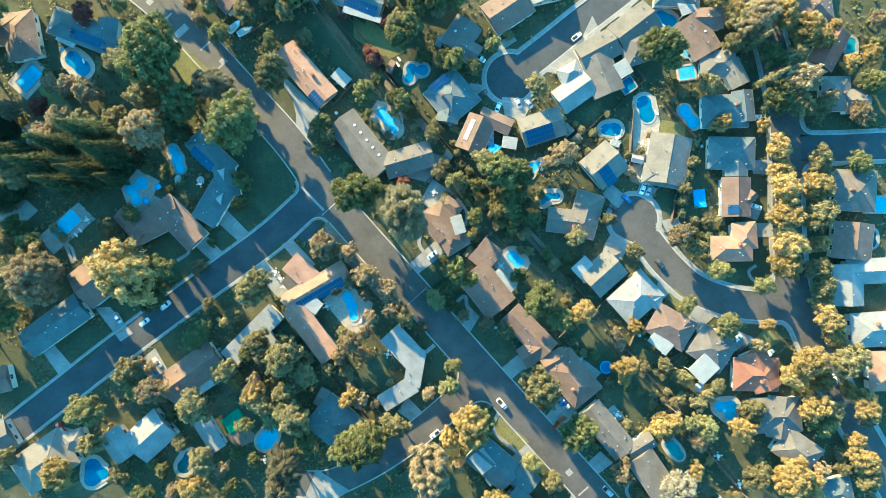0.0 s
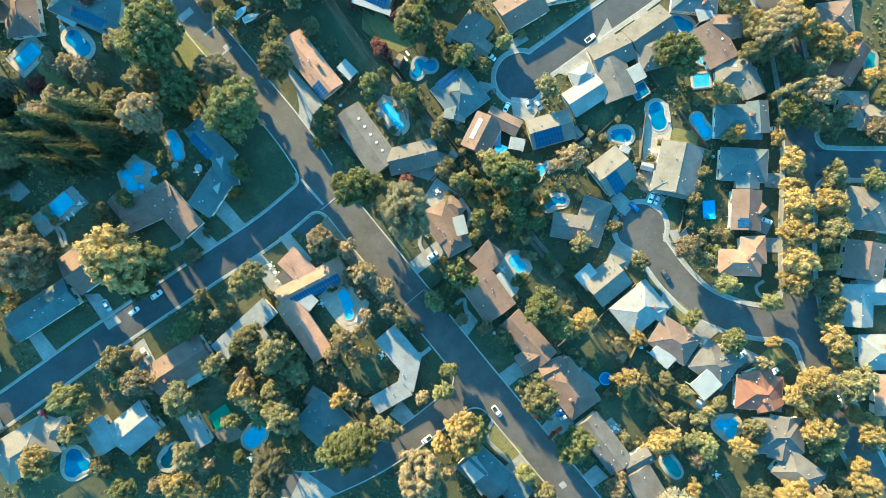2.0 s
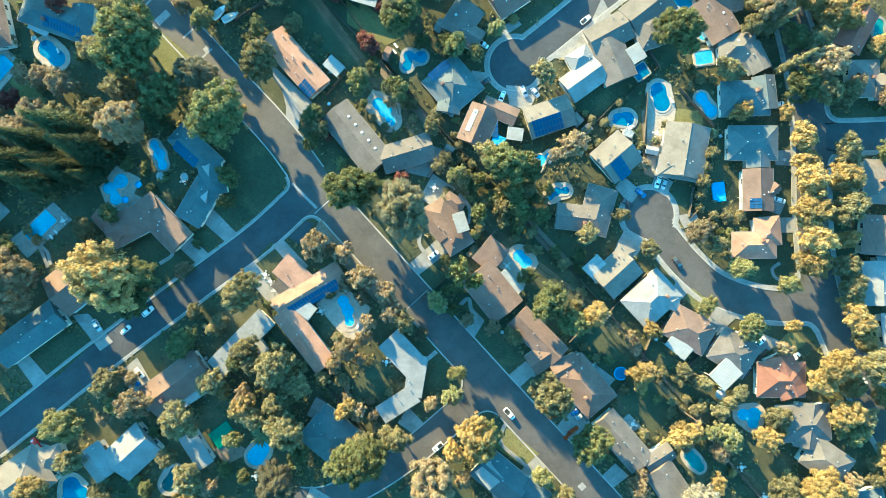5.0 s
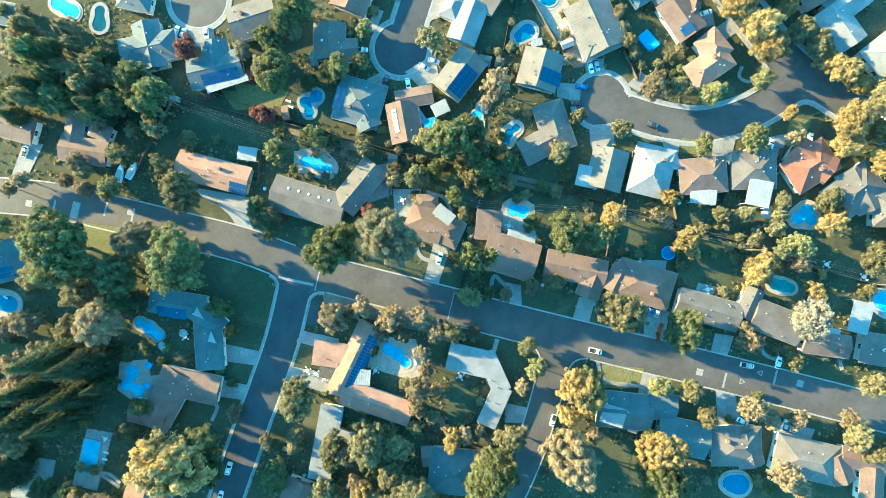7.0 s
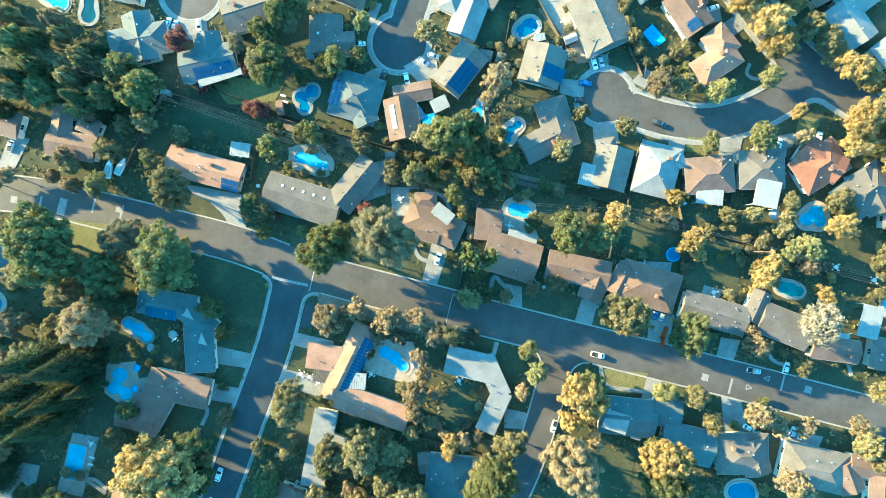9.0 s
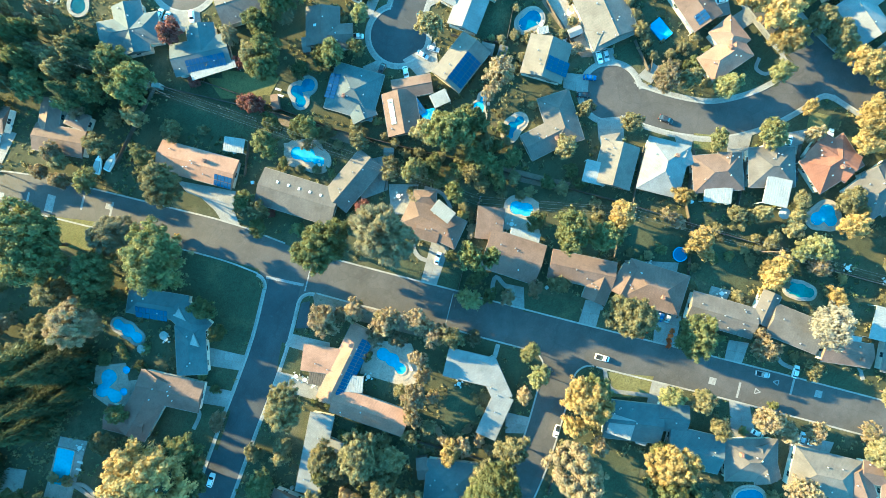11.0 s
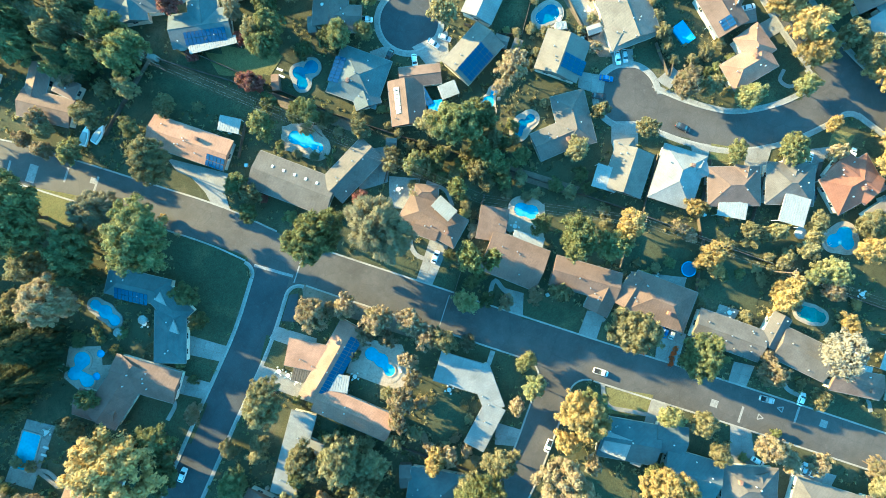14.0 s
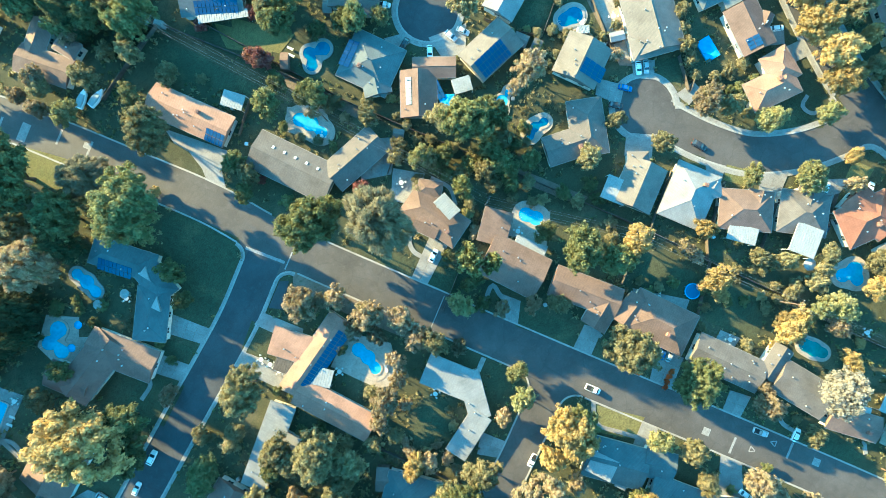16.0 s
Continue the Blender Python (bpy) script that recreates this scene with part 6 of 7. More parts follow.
pool("lozenge-shaped pool with dark blue water", lambda g: blob([(56.6, 39.3, 2.20), (53.7, 39.3, 1.73), (55.2, 39.3, 1.41)], 72, g), POOL_DEEP, 0.60, 0.6, CONCRETE)
pool("rounded swimming pool with deep blue water", lambda g: blob([(71.7, 76.5, 2.08), (75.0, 75.0, 2.08), (73.4, 75.8, 1.49)], 72, g), POOL_DEEP, 0.50, 0.6, KERB)
pool("narrow swimming pool with blue water", lambda g: blob([(78.4, 68.3, 1.73), (80.6, 64.9, 1.73), (79.5, 66.6, 1.24)], 72, g), POOL, 0.45, 0.3, KERB)
pool("rectangular swimming pool with blue water", lambda g: rect(80.4, 58.0, 5.2, 4.1, 8, 0.5, g), POOL, 0.45, 0.3, KERB)
pool("rounded swimming pool under a palm", lambda g: blob([(-60.0, -64.5, 2.60), (-57.9, -61.9, 2.25), (-58.9, -63.2, 1.74)], 72, g), POOL, 0.45, 0.6, KERB)
pool("angular swimming pool with deep blue water", lambda g: blob([(-118.1, -73.1, 2.77), (-118.7, -77.3, 2.42), (-114.6, -75.4, 1.90), (-118.4, -75.2, 1.86), (-116.6, -76.4, 1.55)], 72, g), POOL_DEEP, 0.50, 0.8, PAVER)
pool("drained kidney-shaped pool with a white rim", lambda g: blob([(-85.4, -69.2, 1.73), (-87.3, -73.0, 2.25), (-86.4, -71.1, 1.43)], 72, g), POOL_DARK, 1.30, 0.0, CONCRETE)
pool("small teal pool with a white rim", lambda g: blob([(133.8, 67.4, 1.56), (133.8, 64.3, 1.56), (133.8, 65.8, 1.12)], 72, g), POOL_TEAL, 0.80, 0.0, CONCRETE)
pool("rectangular swimming pool beside a house", lambda g: rect(142.2, 14.2, 7.7, 4.6, -0, 0.5, g), POOL, 0.45, 0.3, KERB)
pool("rounded swimming pool with blue water", lambda g: blob([(97.9, -86.6, 2.52), (98.7, -89.8, 2.20), (98.3, -88.2, 1.69)], 72, g), POOL, 0.45, 0.8, KERB)
pool("small round garden pool with a pale rim", lambda g: blob([(140.4, 4.5, 1.56), (140.4, 1.7, 1.56), (140.4, 3.1, 1.12)], 72, g), POOL_DARK, 0.80, 0.0, CONCRETE)

# ---- trees and shrubs ----
tree("dark", -110.2, 36.8, 5.2, 26.0)
tree("dark", -104.3, 30.9, 5.0, 23.0)
tree("dark", -120.6, 33.1, 4.2, 23.6)
tree("dark", -113.6, 24.7, 3.9, 21.9)
tree("dark", -106.9, 23.1, 2.7, 14.9)
tree("dark", -72.2, 105.5, 4.6, 15.0)
tree("green", -69.7, 100.5, 4.8, 11.3)
tree("dark", -61.9, 91.3, 4.6, 15.0)
tree("green", -56.3, 89.4, 4.6, 10.9)
tree("dark", -49.9, 85.8, 3.9, 12.6)
tree("green", -79.3, 109.1, 4.3, 10.0)
tree("olive", -59.9, 100.3, 4.6, 10.9)
tree("olive", -63.9, 105.9, 3.9, 9.2)
tree("green", -64.7, 112.6, 3.9, 9.2)
tree("dark", -52.1, 102.3, 3.3, 10.3)
tree("tan", -71.3, 121.3, 5.1, 9.7)
tree("tan", -65.8, 119.4, 4.4, 8.4)
tree("green", -48.2, 92.4, 4.9, 11.7)
tree("olive", -53.9, 97.1, 3.6, 8.3)
tree("dark", -84.2, 104.2, 3.3, 10.3)
tree("gold", 107.7, 74.2, 5.1, 10.9)
tree("olive", 97.5, 72.7, 5.8, 12.4)
tree("olive", 94.0, 66.1, 4.0, 7.9)
tree("green", 105.0, 61.7, 4.4, 8.5)
tree("gold", 113.9, 68.8, 5.1, 10.9)
tree("gold", 120.9, 67.2, 4.0, 7.9)
tree("olive", 112.2, 60.9, 4.4, 8.5)
tree("gold", 119.4, 73.0, 3.1, 6.1)
tree("gold", 126.3, 71.9, 2.4, 4.7)
tree("tan", 139.8, 72.8, 4.0, 7.9)
tree("green", 140.8, 66.2, 2.6, 5.0)
tree("tan", 113.5, 53.4, 5.6, 12.0)
tree("green", 105.7, 47.1, 5.4, 11.7)
tree("olive", 113.6, 46.1, 4.6, 8.9)
tree("olive", 120.5, 44.7, 4.0, 7.9)
tree("tan", 124.4, 47.9, 3.1, 6.1)
tree("green", 137.3, 53.0, 4.4, 8.5)
tree("gold", 130.6, 59.5, 3.1, 6.1)
tree("gold", 137.2, 61.9, 3.3, 6.5)
tree("tan", 133.3, 43.2, 4.0, 7.9)
tree("lime", 137.3, 41.0, 2.2, 3.2)
tree("gold", 103.7, 39.9, 2.4, 4.7)
tree("gold", 107.0, 32.1, 4.4, 8.5)
tree("olive", 120.0, 27.8, 4.6, 8.9)
tree("green", 133.1, 27.3, 3.9, 7.5)
tree("gold", 108.2, 25.0, 3.7, 7.2)
tree("gold", 108.4, 18.5, 5.2, 11.3)
tree("gold", 117.6, 19.6, 5.1, 10.9)
tree("gold", 107.5, 9.6, 5.4, 11.7)
tree("olive", 118.9, 11.3, 5.4, 11.7)
tree("gold", 109.2, 1.7, 5.6, 12.0)
tree("gold", 120.3, 1.3, 3.3, 6.5)
tree("gold", 109.0, -5.7, 4.9, 9.6)
tree("olive", 119.7, -6.3, 4.0, 7.9)
tree("olive", 121.2, -12.8, 4.4, 8.5)
tree("gold", 121.1, -18.0, 3.1, 6.1)
tree("gold", 122.5, -22.8, 4.9, 9.6)
tree("lime", 103.0, -12.1, 3.3, 6.5)
tree("lime", 88.6, -6.6, 3.1, 6.1)
tree("lime", 91.8, -25.1, 3.9, 7.5)
tree("gold", 104.7, -24.8, 2.4, 4.7)
tree("gold", 125.3, -29.2, 3.7, 7.2)
tree("gold", 115.4, -35.8, 5.4, 11.7)
tree("gold", 111.5, -41.0, 4.2, 8.2)
tree("gold", 121.7, -43.0, 3.7, 7.2)
tree("olive", 127.5, -35.8, 5.6, 12.0)
tree("gold", 117.9, -50.5, 4.9, 9.6)
tree("olive", 124.1, -52.0, 3.9, 7.5)
tree("lime", 122.1, -56.2, 4.0, 7.9)
tree("lime", 119.3, -56.4, 2.6, 5.0)
tree("gold", 130.1, -45.6, 3.1, 6.1)
tree("gold", 134.4, -50.5, 4.7, 9.2)
tree("tan", 136.3, -56.0, 2.6, 5.0)
tree("gold", 131.5, -61.9, 3.5, 6.8)
tree("olive", 128.4, -66.3, 2.6, 5.0)
tree("gold", 133.1, -67.5, 4.9, 9.6)
tree("olive", 135.4, -73.7, 4.4, 8.5)
tree("olive", 128.7, -71.0, 2.6, 5.0)
tree("gold", 109.4, -72.1, 6.1, 13.1)
tree("gold", 116.5, -76.2, 4.7, 9.2)
tree("tan", 121.4, -71.9, 3.1, 6.1)
tree("olive", 100.3, -72.8, 4.6, 8.9)
tree("gold", 103.3, -70.9, 2.2, 3.2)
tree("gold", 95.6, -57.8, 4.0, 7.9)
tree("gold", 99.7, -56.4, 2.8, 5.4)
tree("lime", 84.4, -57.5, 4.0, 7.9)
tree("lime", 80.5, -56.3, 3.3, 6.5)
tree("olive", 99.1, -51.7, 3.7, 7.2)
tree("olive", 88.4, -44.8, 2.8, 5.4)
tree("olive", 85.7, -47.8, 2.4, 4.7)
tree("olive", 82.2, -49.9, 2.8, 5.4)
tree("olive", 75.5, -40.9, 2.4, 4.7)
tree("tan", 82.0, -62.6, 3.1, 6.1)
tree("gold", 81.3, -71.7, 3.1, 6.1)
tree("gold", 87.0, -69.7, 1.5, 2.2)
tree("gold", 70.8, -55.3, 3.1, 6.1)
tree("olive", 77.7, -49.0, 2.2, 3.2)
tree("olive", 95.3, -37.1, 1.5, 2.2)
tree("tan", -129.5, 54.9, 3.1, 6.1)
tree("tan", -123.2, 53.8, 3.9, 7.5)
tree("tan", -117.3, 52.2, 4.2, 8.2)
tree("tan", -114.4, 51.0, 3.1, 6.1)
tree("red", -133.3, 47.1, 3.1, 6.1)
tree("tan", -131.3, 36.9, 4.9, 9.6)
tree("tan", -124.4, 41.5, 5.1, 10.9)
tree("olive", -119.1, 41.8, 4.4, 8.5)
tree("tan", -142.3, 45.7, 4.0, 7.9)
tree("olive", -107.1, 43.7, 3.9, 7.5)
tree("tan", -94.3, 38.2, 7.0, 17.5)
tree("tan", -94.9, 36.3, 3.7, 7.2)
tree("green", -90.4, 60.8, 10.4, 22.4)
tree("olive", -103.9, 60.7, 5.1, 10.9)
tree("olive", -96.9, 49.3, 5.1, 10.9)
tree("green", -83.7, 46.2, 6.6, 14.2)
tree("sage", -73.9, 52.8, 5.9, 12.8)
tree("green", -65.8, 39.9, 9.0, 19.3)
tree("gold", -70.9, 47.6, 2.4, 4.7)
tree("gold", -68.3, 46.8, 2.0, 3.0)
tree("lime", -119.9, 35.5, 1.5, 2.2)
tree("olive", -140.5, 23.4, 4.4, 8.5)
tree("dark", -116.0, 26.5, 4.5, 20.9)
tree("dark", -126.4, 26.7, 5.2, 23.9)
tree("dark", -121.4, 21.3, 4.5, 20.9)
tree("dark", -107.0, 31.2, 5.0, 22.0)
tree("dark", -136.4, 30.9, 4.5, 20.9)
tree("dark", -87.2, 39.6, 3.2, 14.8)
tree("olive", -120.3, 19.1, 2.6, 5.0)
tree("olive", -132.0, 59.4, 1.7, 2.4)
tree("green", -111.8, 60.9, 2.2, 3.2)
tree("gold", -99.0, -7.1, 10.1, 21.7)
tree("gold", -107.5, -5.1, 5.4, 11.7)
tree("green", -93.5, -14.3, 5.4, 11.7)
tree("green", -91.6, -6.6, 5.1, 10.9)
tree("tan", -128.9, -8.5, 8.8, 18.9)
tree("gold", -142.4, -14.5, 3.7, 7.2)
tree("tan", -127.5, -6.6, 5.1, 10.9)
tree("olive", -64.8, 128.5, 2.5, 6.0)
tree("tan", -55.7, 116.7, 3.0, 7.2)
tree("green", -44.2, 84.7, 4.5, 13.5)
tree("green", -64.2, 90.4, 3.2, 9.4)
tree("tan", -64.0, 88.7, 3.0, 7.2)
tree("red", -30.5, 91.3, 3.3, 8.0)
tree("green", -8.7, 79.1, 4.1, 10.0)
tree("sage", -1.9, 78.2, 3.0, 7.2)
tree("green", -10.4, 72.2, 4.3, 10.4)
tree("green", -14.4, 68.0, 4.1, 10.0)
tree("sage", -17.0, 81.8, 2.7, 6.4)
tree("red", -19.4, 75.0, 2.2, 3.2)
tree("red", -33.3, 77.9, 1.7, 2.5)
tree("green", -1.4, 80.4, 4.9, 12.0)
tree("red", -22.2, 61.7, 3.3, 8.0)
tree("red", -24.7, 65.3, 2.0, 3.0)
tree("olive", -45.2, 69.8, 2.3, 4.9)
tree("olive", -38.9, 65.3, 1.5, 2.2)
tree("olive", -51.1, 76.6, 3.2, 9.4)
tree("olive", -58.0, 81.3, 2.3, 4.9)
tree("olive", -64.2, 76.4, 3.6, 8.8)
tree("lime", -56.2, 68.0, 3.0, 7.2)
tree("tan", -76.3, 81.8, 3.3, 8.0)
tree("green", -25.7, 50.5, 3.6, 8.8)
tree("green", -21.1, 55.1, 2.7, 6.4)
tree("green", -15.6, 49.1, 3.3, 8.0)
tree("green", -48.2, 82.5, 4.5, 13.5)
tree("green", -6.3, 63.4, 2.3, 4.9)
tree("green", 3.9, 81.2, 4.3, 10.4)
tree("green", 3.7, 60.8, 3.6, 8.8)
tree("green", 0.4, 62.6, 2.7, 6.4)
tree("lime", 16.0, 66.0, 2.7, 6.4)
tree("olive", 11.5, 69.2, 1.5, 2.2)
tree("olive", 11.5, 72.1, 1.9, 2.7)
tree("lime", 10.1, 58.9, 2.7, 6.4)
tree("lime", 21.6, 70.3, 1.7, 2.5)
tree("olive", 30.1, 52.4, 3.6, 8.8)
tree("green", -13.5, 47.5, 3.6, 8.8)
tree("olive", -10.0, 44.6, 2.3, 4.9)
tree("olive", -3.8, 37.1, 2.8, 6.8)
tree("olive", -2.2, 41.6, 1.9, 2.7)
tree("lime", 3.7, 39.7, 1.4, 2.0)
tree("tan", 38.3, 30.2, 4.6, 11.2)
tree("tan", 34.0, 28.2, 2.5, 6.0)
tree("green", 18.1, 24.6, 6.4, 16.8)
tree("olive", 13.7, 27.9, 4.3, 10.4)
tree("green", 25.2, 23.4, 4.6, 11.2)
tree("green", 20.8, 16.0, 3.3, 8.0)
tree("olive", 25.0, 17.2, 2.8, 6.8)
tree("green", 27.2, 15.2, 2.3, 4.9)
tree("green", 31.9, 18.0, 1.9, 2.7)
tree("olive", 53.8, 44.2, 1.5, 2.2)
tree("tan", 61.0, 25.3, 2.2, 3.2)
tree("green", 43.7, 35.4, 1.9, 2.7)
tree("olive", 42.8, 3.8, 3.2, 7.6)
tree("olive", 46.6, 4.8, 2.0, 3.0)
tree("lime", 4.2, 22.0, 3.3, 8.0)
tree("olive", 0.5, 27.1, 2.5, 6.0)
tree("lime", 43.5, 40.9, 1.2, 1.7)
tree("olive", 53.3, 9.5, 2.5, 6.0)
tree("green", 10.1, 20.4, 2.7, 6.4)
tree("green", 14.7, 15.3, 2.3, 4.9)
tree("green", 28.9, 9.5, 2.7, 6.4)
tree("olive", 80.7, 28.2, 2.3, 4.9)
tree("olive", 79.6, 23.9, 2.2, 3.2)
tree("olive", 78.5, 19.2, 2.3, 4.9)
tree("olive", 78.0, 15.6, 2.0, 3.0)
tree("olive", 78.1, 11.6, 1.5, 2.2)
tree("olive", 86.1, 8.9, 2.0, 3.0)
tree("olive", 82.4, 9.2, 1.7, 2.5)
tree("olive", 90.4, 9.1, 1.7, 2.5)
tree("tan", 75.2, 4.4, 4.3, 10.4)
tree("olive", 81.2, 0.4, 3.0, 7.2)
tree("olive", 79.7, 6.5, 1.5, 2.2)
tree("olive", 86.5, -3.4, 1.7, 2.5)
tree("lime", 88.1, -7.4, 3.6, 8.8)
tree("lime", 91.1, -23.6, 3.3, 8.0)
tree("lime", 78.9, -17.9, 2.7, 6.4)
tree("olive", 61.5, -1.0, 3.0, 7.2)
tree("tan", 101.2, -31.3, 2.7, 6.4)
tree("lime", -72.9, 70.3, 3.3, 8.0)
tree("olive", -54.3, 56.0, 5.8, 15.0)
tree("tan", -93.6, 87.6, 3.0, 7.2)
tree("tan", -83.5, 80.8, 2.3, 4.9)
tree("tan", -79.3, 74.8, 2.8, 6.8)
tree("olive", -76.3, 79.4, 3.0, 7.2)
tree("gold", -62.1, 43.9, 1.5, 2.2)
tree("green", -65.3, 22.4, 3.3, 8.0)
tree("green", -66.3, 14.8, 2.7, 6.4)
tree("green", -39.6, 41.4, 2.8, 6.8)
tree("olive", -37.5, 36.9, 3.0, 7.2)
tree("green", -40.4, 32.8, 2.8, 6.8)
tree("red", -35.9, 34.9, 1.5, 2.2)
tree("green", -31.9, 26.6, 2.2, 3.2)
tree("green", -26.7, 17.4, 7.4, 22.0)
tree("sage", -11.4, 10.7, 8.0, 27.4)
tree("red", -13.5, 21.5, 2.3, 4.9)
tree("green", -17.2, 20.4, 2.2, 3.2)
tree("olive", -1.6, 24.9, 2.3, 4.9)
tree("olive", 5.1, 21.4, 3.0, 7.2)
tree("olive", 0.2, 14.9, 2.2, 3.2)
tree("green", 10.0, 9.9, 2.7, 14.8)
tree("olive", 10.5, 6.2, 1.9, 2.7)
tree("olive", 17.6, 12.2, 3.0, 7.2)
tree("green", 21.7, 12.3, 3.3, 8.0)
tree("green", 23.0, 9.2, 2.7, 6.4)
tree("tan", 8.6, -1.1, 1.9, 2.7)
tree("lime", 9.1, 4.1, 1.7, 2.5)
tree("green", 3.7, -6.2, 3.4, 22.8)
tree("green", 8.3, -9.4, 2.7, 20.5)
tree("green", 24.5, -8.6, 2.8, 6.8)
tree("green", 30.5, -15.8, 5.5, 14.2)
tree("green", 37.2, -22.4, 4.6, 11.2)
tree("olive", 40.3, -17.3, 1.7, 2.5)
tree("gold", 44.2, -20.3, 4.4, 10.8)
tree("lime", -2.8, -16.1, 3.3, 8.0)
tree("green", 2.5, -19.0, 2.2, 3.2)
tree("tan", 6.5, -22.0, 2.3, 4.9)
tree("tan", 13.9, -24.0, 2.5, 8.0)
tree("olive", 20.2, -26.8, 2.8, 6.8)
tree("tan", -38.7, 1.2, 4.9, 12.0)
tree("tan", -30.8, -1.1, 3.3, 8.0)
tree("tan", -24.9, -8.2, 4.6, 11.2)
tree("tan", -17.8, -13.2, 4.0, 9.6)
tree("tan", -16.3, -18.9, 3.6, 8.8)
tree("olive", -12.7, -21.9, 3.6, 8.8)
tree("tan", -34.5, -0.2, 2.7, 6.4)
tree("tan", -25.4, -14.4, 2.8, 6.8)
tree("sage", -7.6, -26.2, 2.3, 4.9)
tree("green", -35.8, -13.5, 2.0, 3.0)
tree("tan", -30.4, -10.6, 2.7, 6.4)
tree("olive", 30.5, -43.3, 6.4, 17.1)
tree("gold", 61.9, -25.3, 2.8, 6.8)
tree("tan", 56.2, -28.3, 2.3, 4.9)
tree("tan", 57.9, -31.0, 2.2, 3.2)
tree("olive", 71.5, -37.8, 2.5, 6.0)
tree("olive", 72.1, -41.7, 1.5, 2.2)
tree("olive", 77.3, -41.4, 2.5, 6.0)
tree("gold", 58.3, -37.8, 3.6, 8.8)
tree("gold", 58.9, -42.2, 2.3, 4.9)
tree("olive", 66.0, -38.9, 1.5, 2.2)
tree("olive", 72.3, -50.3, 1.5, 2.2)
tree("olive", 75.6, -50.6, 2.2, 3.2)
tree("gold", 69.2, -57.1, 3.6, 8.8)
tree("gold", 74.3, -55.7, 2.8, 6.8)
tree("silver", 73.2, -75.1, 5.5, 14.2)
tree("green", 42.4, -58.0, 5.8, 14.2)
tree("tan", 56.6, -72.2, 4.0, 9.6)
tree("tan", 59.1, -69.0, 2.3, 4.9)
tree("green", 56.4, -39.5, 1.9, 2.7)
tree("olive", 60.3, -57.3, 1.9, 2.7)
tree("olive", 95.7, -81.4, 1.9, 2.7)
tree("green", -102.5, 11.7, 2.8, 6.8)
tree("olive", -85.1, 8.5, 2.0, 3.0)
tree("olive", -109.5, 6.1, 2.8, 6.8)
tree("tan", -80.7, -4.8, 2.0, 3.0)
tree("olive", -60.0, -12.0, 6.1, 16.0)
tree("olive", -69.2, -21.6, 2.8, 4.8)
tree("olive", -71.7, -23.7, 2.3, 4.9)
tree("olive", -76.5, -20.0, 2.0, 3.0)
tree("green", -81.1, -28.6, 3.6, 8.8)
tree("olive", -50.5, -34.1, 6.1, 16.0)
tree("olive", -58.8, -33.8, 3.6, 8.8)
tree("green", -63.3, -33.7, 3.3, 8.0)
tree("olive", -45.2, -40.1, 4.3, 10.4)
tree("olive", -50.1, -45.0, 4.6, 11.2)
tree("olive", -70.7, -39.1, 4.3, 10.4)
tree("gold", -68.0, -42.4, 3.0, 7.2)
tree("tan", -61.3, -44.1, 3.3, 8.0)
tree("olive", -47.8, -53.2, 5.8, 15.0)
tree("olive", -59.1, -50.1, 4.0, 9.6)
tree("green", -24.3, -61.4, 7.3, 19.3)
tree("green", -30.6, -62.4, 5.8, 15.0)
tree("olive", -26.2, -57.8, 3.6, 8.8)
tree("olive", -15.7, -56.8, 4.4, 10.8)
tree("tan", -4.4, -68.9, 7.9, 21.0)
tree("gold", 8.7, -55.4, 6.1, 16.0)
tree("gold", 1.6, -61.2, 3.3, 8.0)
tree("gold", 9.3, -61.1, 4.0, 9.6)
tree("green", 12.8, -55.9, 4.0, 9.6)
tree("lime", 3.1, -37.7, 2.8, 6.8)
tree("lime", 1.5, -44.5, 3.3, 8.0)
tree("tan", -4.8, -47.3, 2.3, 4.9)
tree("tan", -25.1, -26.7, 2.8, 6.8)
tree("tan", -30.3, -30.2, 4.3, 10.4)
tree("tan", -23.6, -22.2, 3.0, 7.2)
tree("tan", -34.1, -34.8, 3.0, 7.2)
tree("olive", -33.5, -27.4, 1.9, 2.7)
tree("gold", -30.8, -48.4, 3.3, 8.0)
tree("tan", -27.0, -49.3, 2.8, 6.8)
tree("olive", -38.0, -39.6, 2.3, 4.9)
tree("tan", -27.0, -33.8, 2.0, 3.0)
tree("tan", 4.6, -70.1, 3.0, 7.2)
tree("green", -36.0, -10.9, 2.0, 3.0)
tree("green", 8.7, -92.7, 3.6, 8.8)
tree("gold", 17.2, -82.2, 6.4, 16.8)
tree("green", 13.9, -87.8, 6.7, 17.6)
tree("green", 18.2, -80.0, 2.3, 4.9)
tree("lime", 28.4, -69.3, 3.3, 8.0)
tree("olive", 34.9, -74.5, 3.6, 8.8)
tree("olive", 34.9, -83.7, 3.2, 7.6)
tree("tan", 46.4, -88.2, 4.4, 10.8)
tree("tan", 49.5, -95.0, 3.0, 7.2)
tree("tan", 55.5, -98.9, 3.3, 8.0)
tree("tan", 43.1, -109.4, 4.6, 11.2)
tree("tan", 45.0, -115.7, 3.3, 8.0)
tree("olive", 66.9, -111.7, 4.0, 9.6)
tree("olive", 69.3, -118.9, 4.3, 10.4)
tree("tan", 68.2, -107.7, 2.8, 6.8)
tree("olive", 79.0, -102.6, 3.8, 9.2)
tree("olive", 64.5, -84.9, 2.7, 6.4)
tree("olive", 63.8, -80.7, 1.4, 2.0)
tree("olive", 78.4, -93.0, 1.4, 2.0)
tree("olive", 74.1, -90.5, 1.4, 2.0)
tree("red", 38.6, -78.4, 1.0, 1.5)
tree("green", 25.6, -83.6, 1.7, 2.5)
tree("red", -117.2, 77.1, 3.5, 8.3)
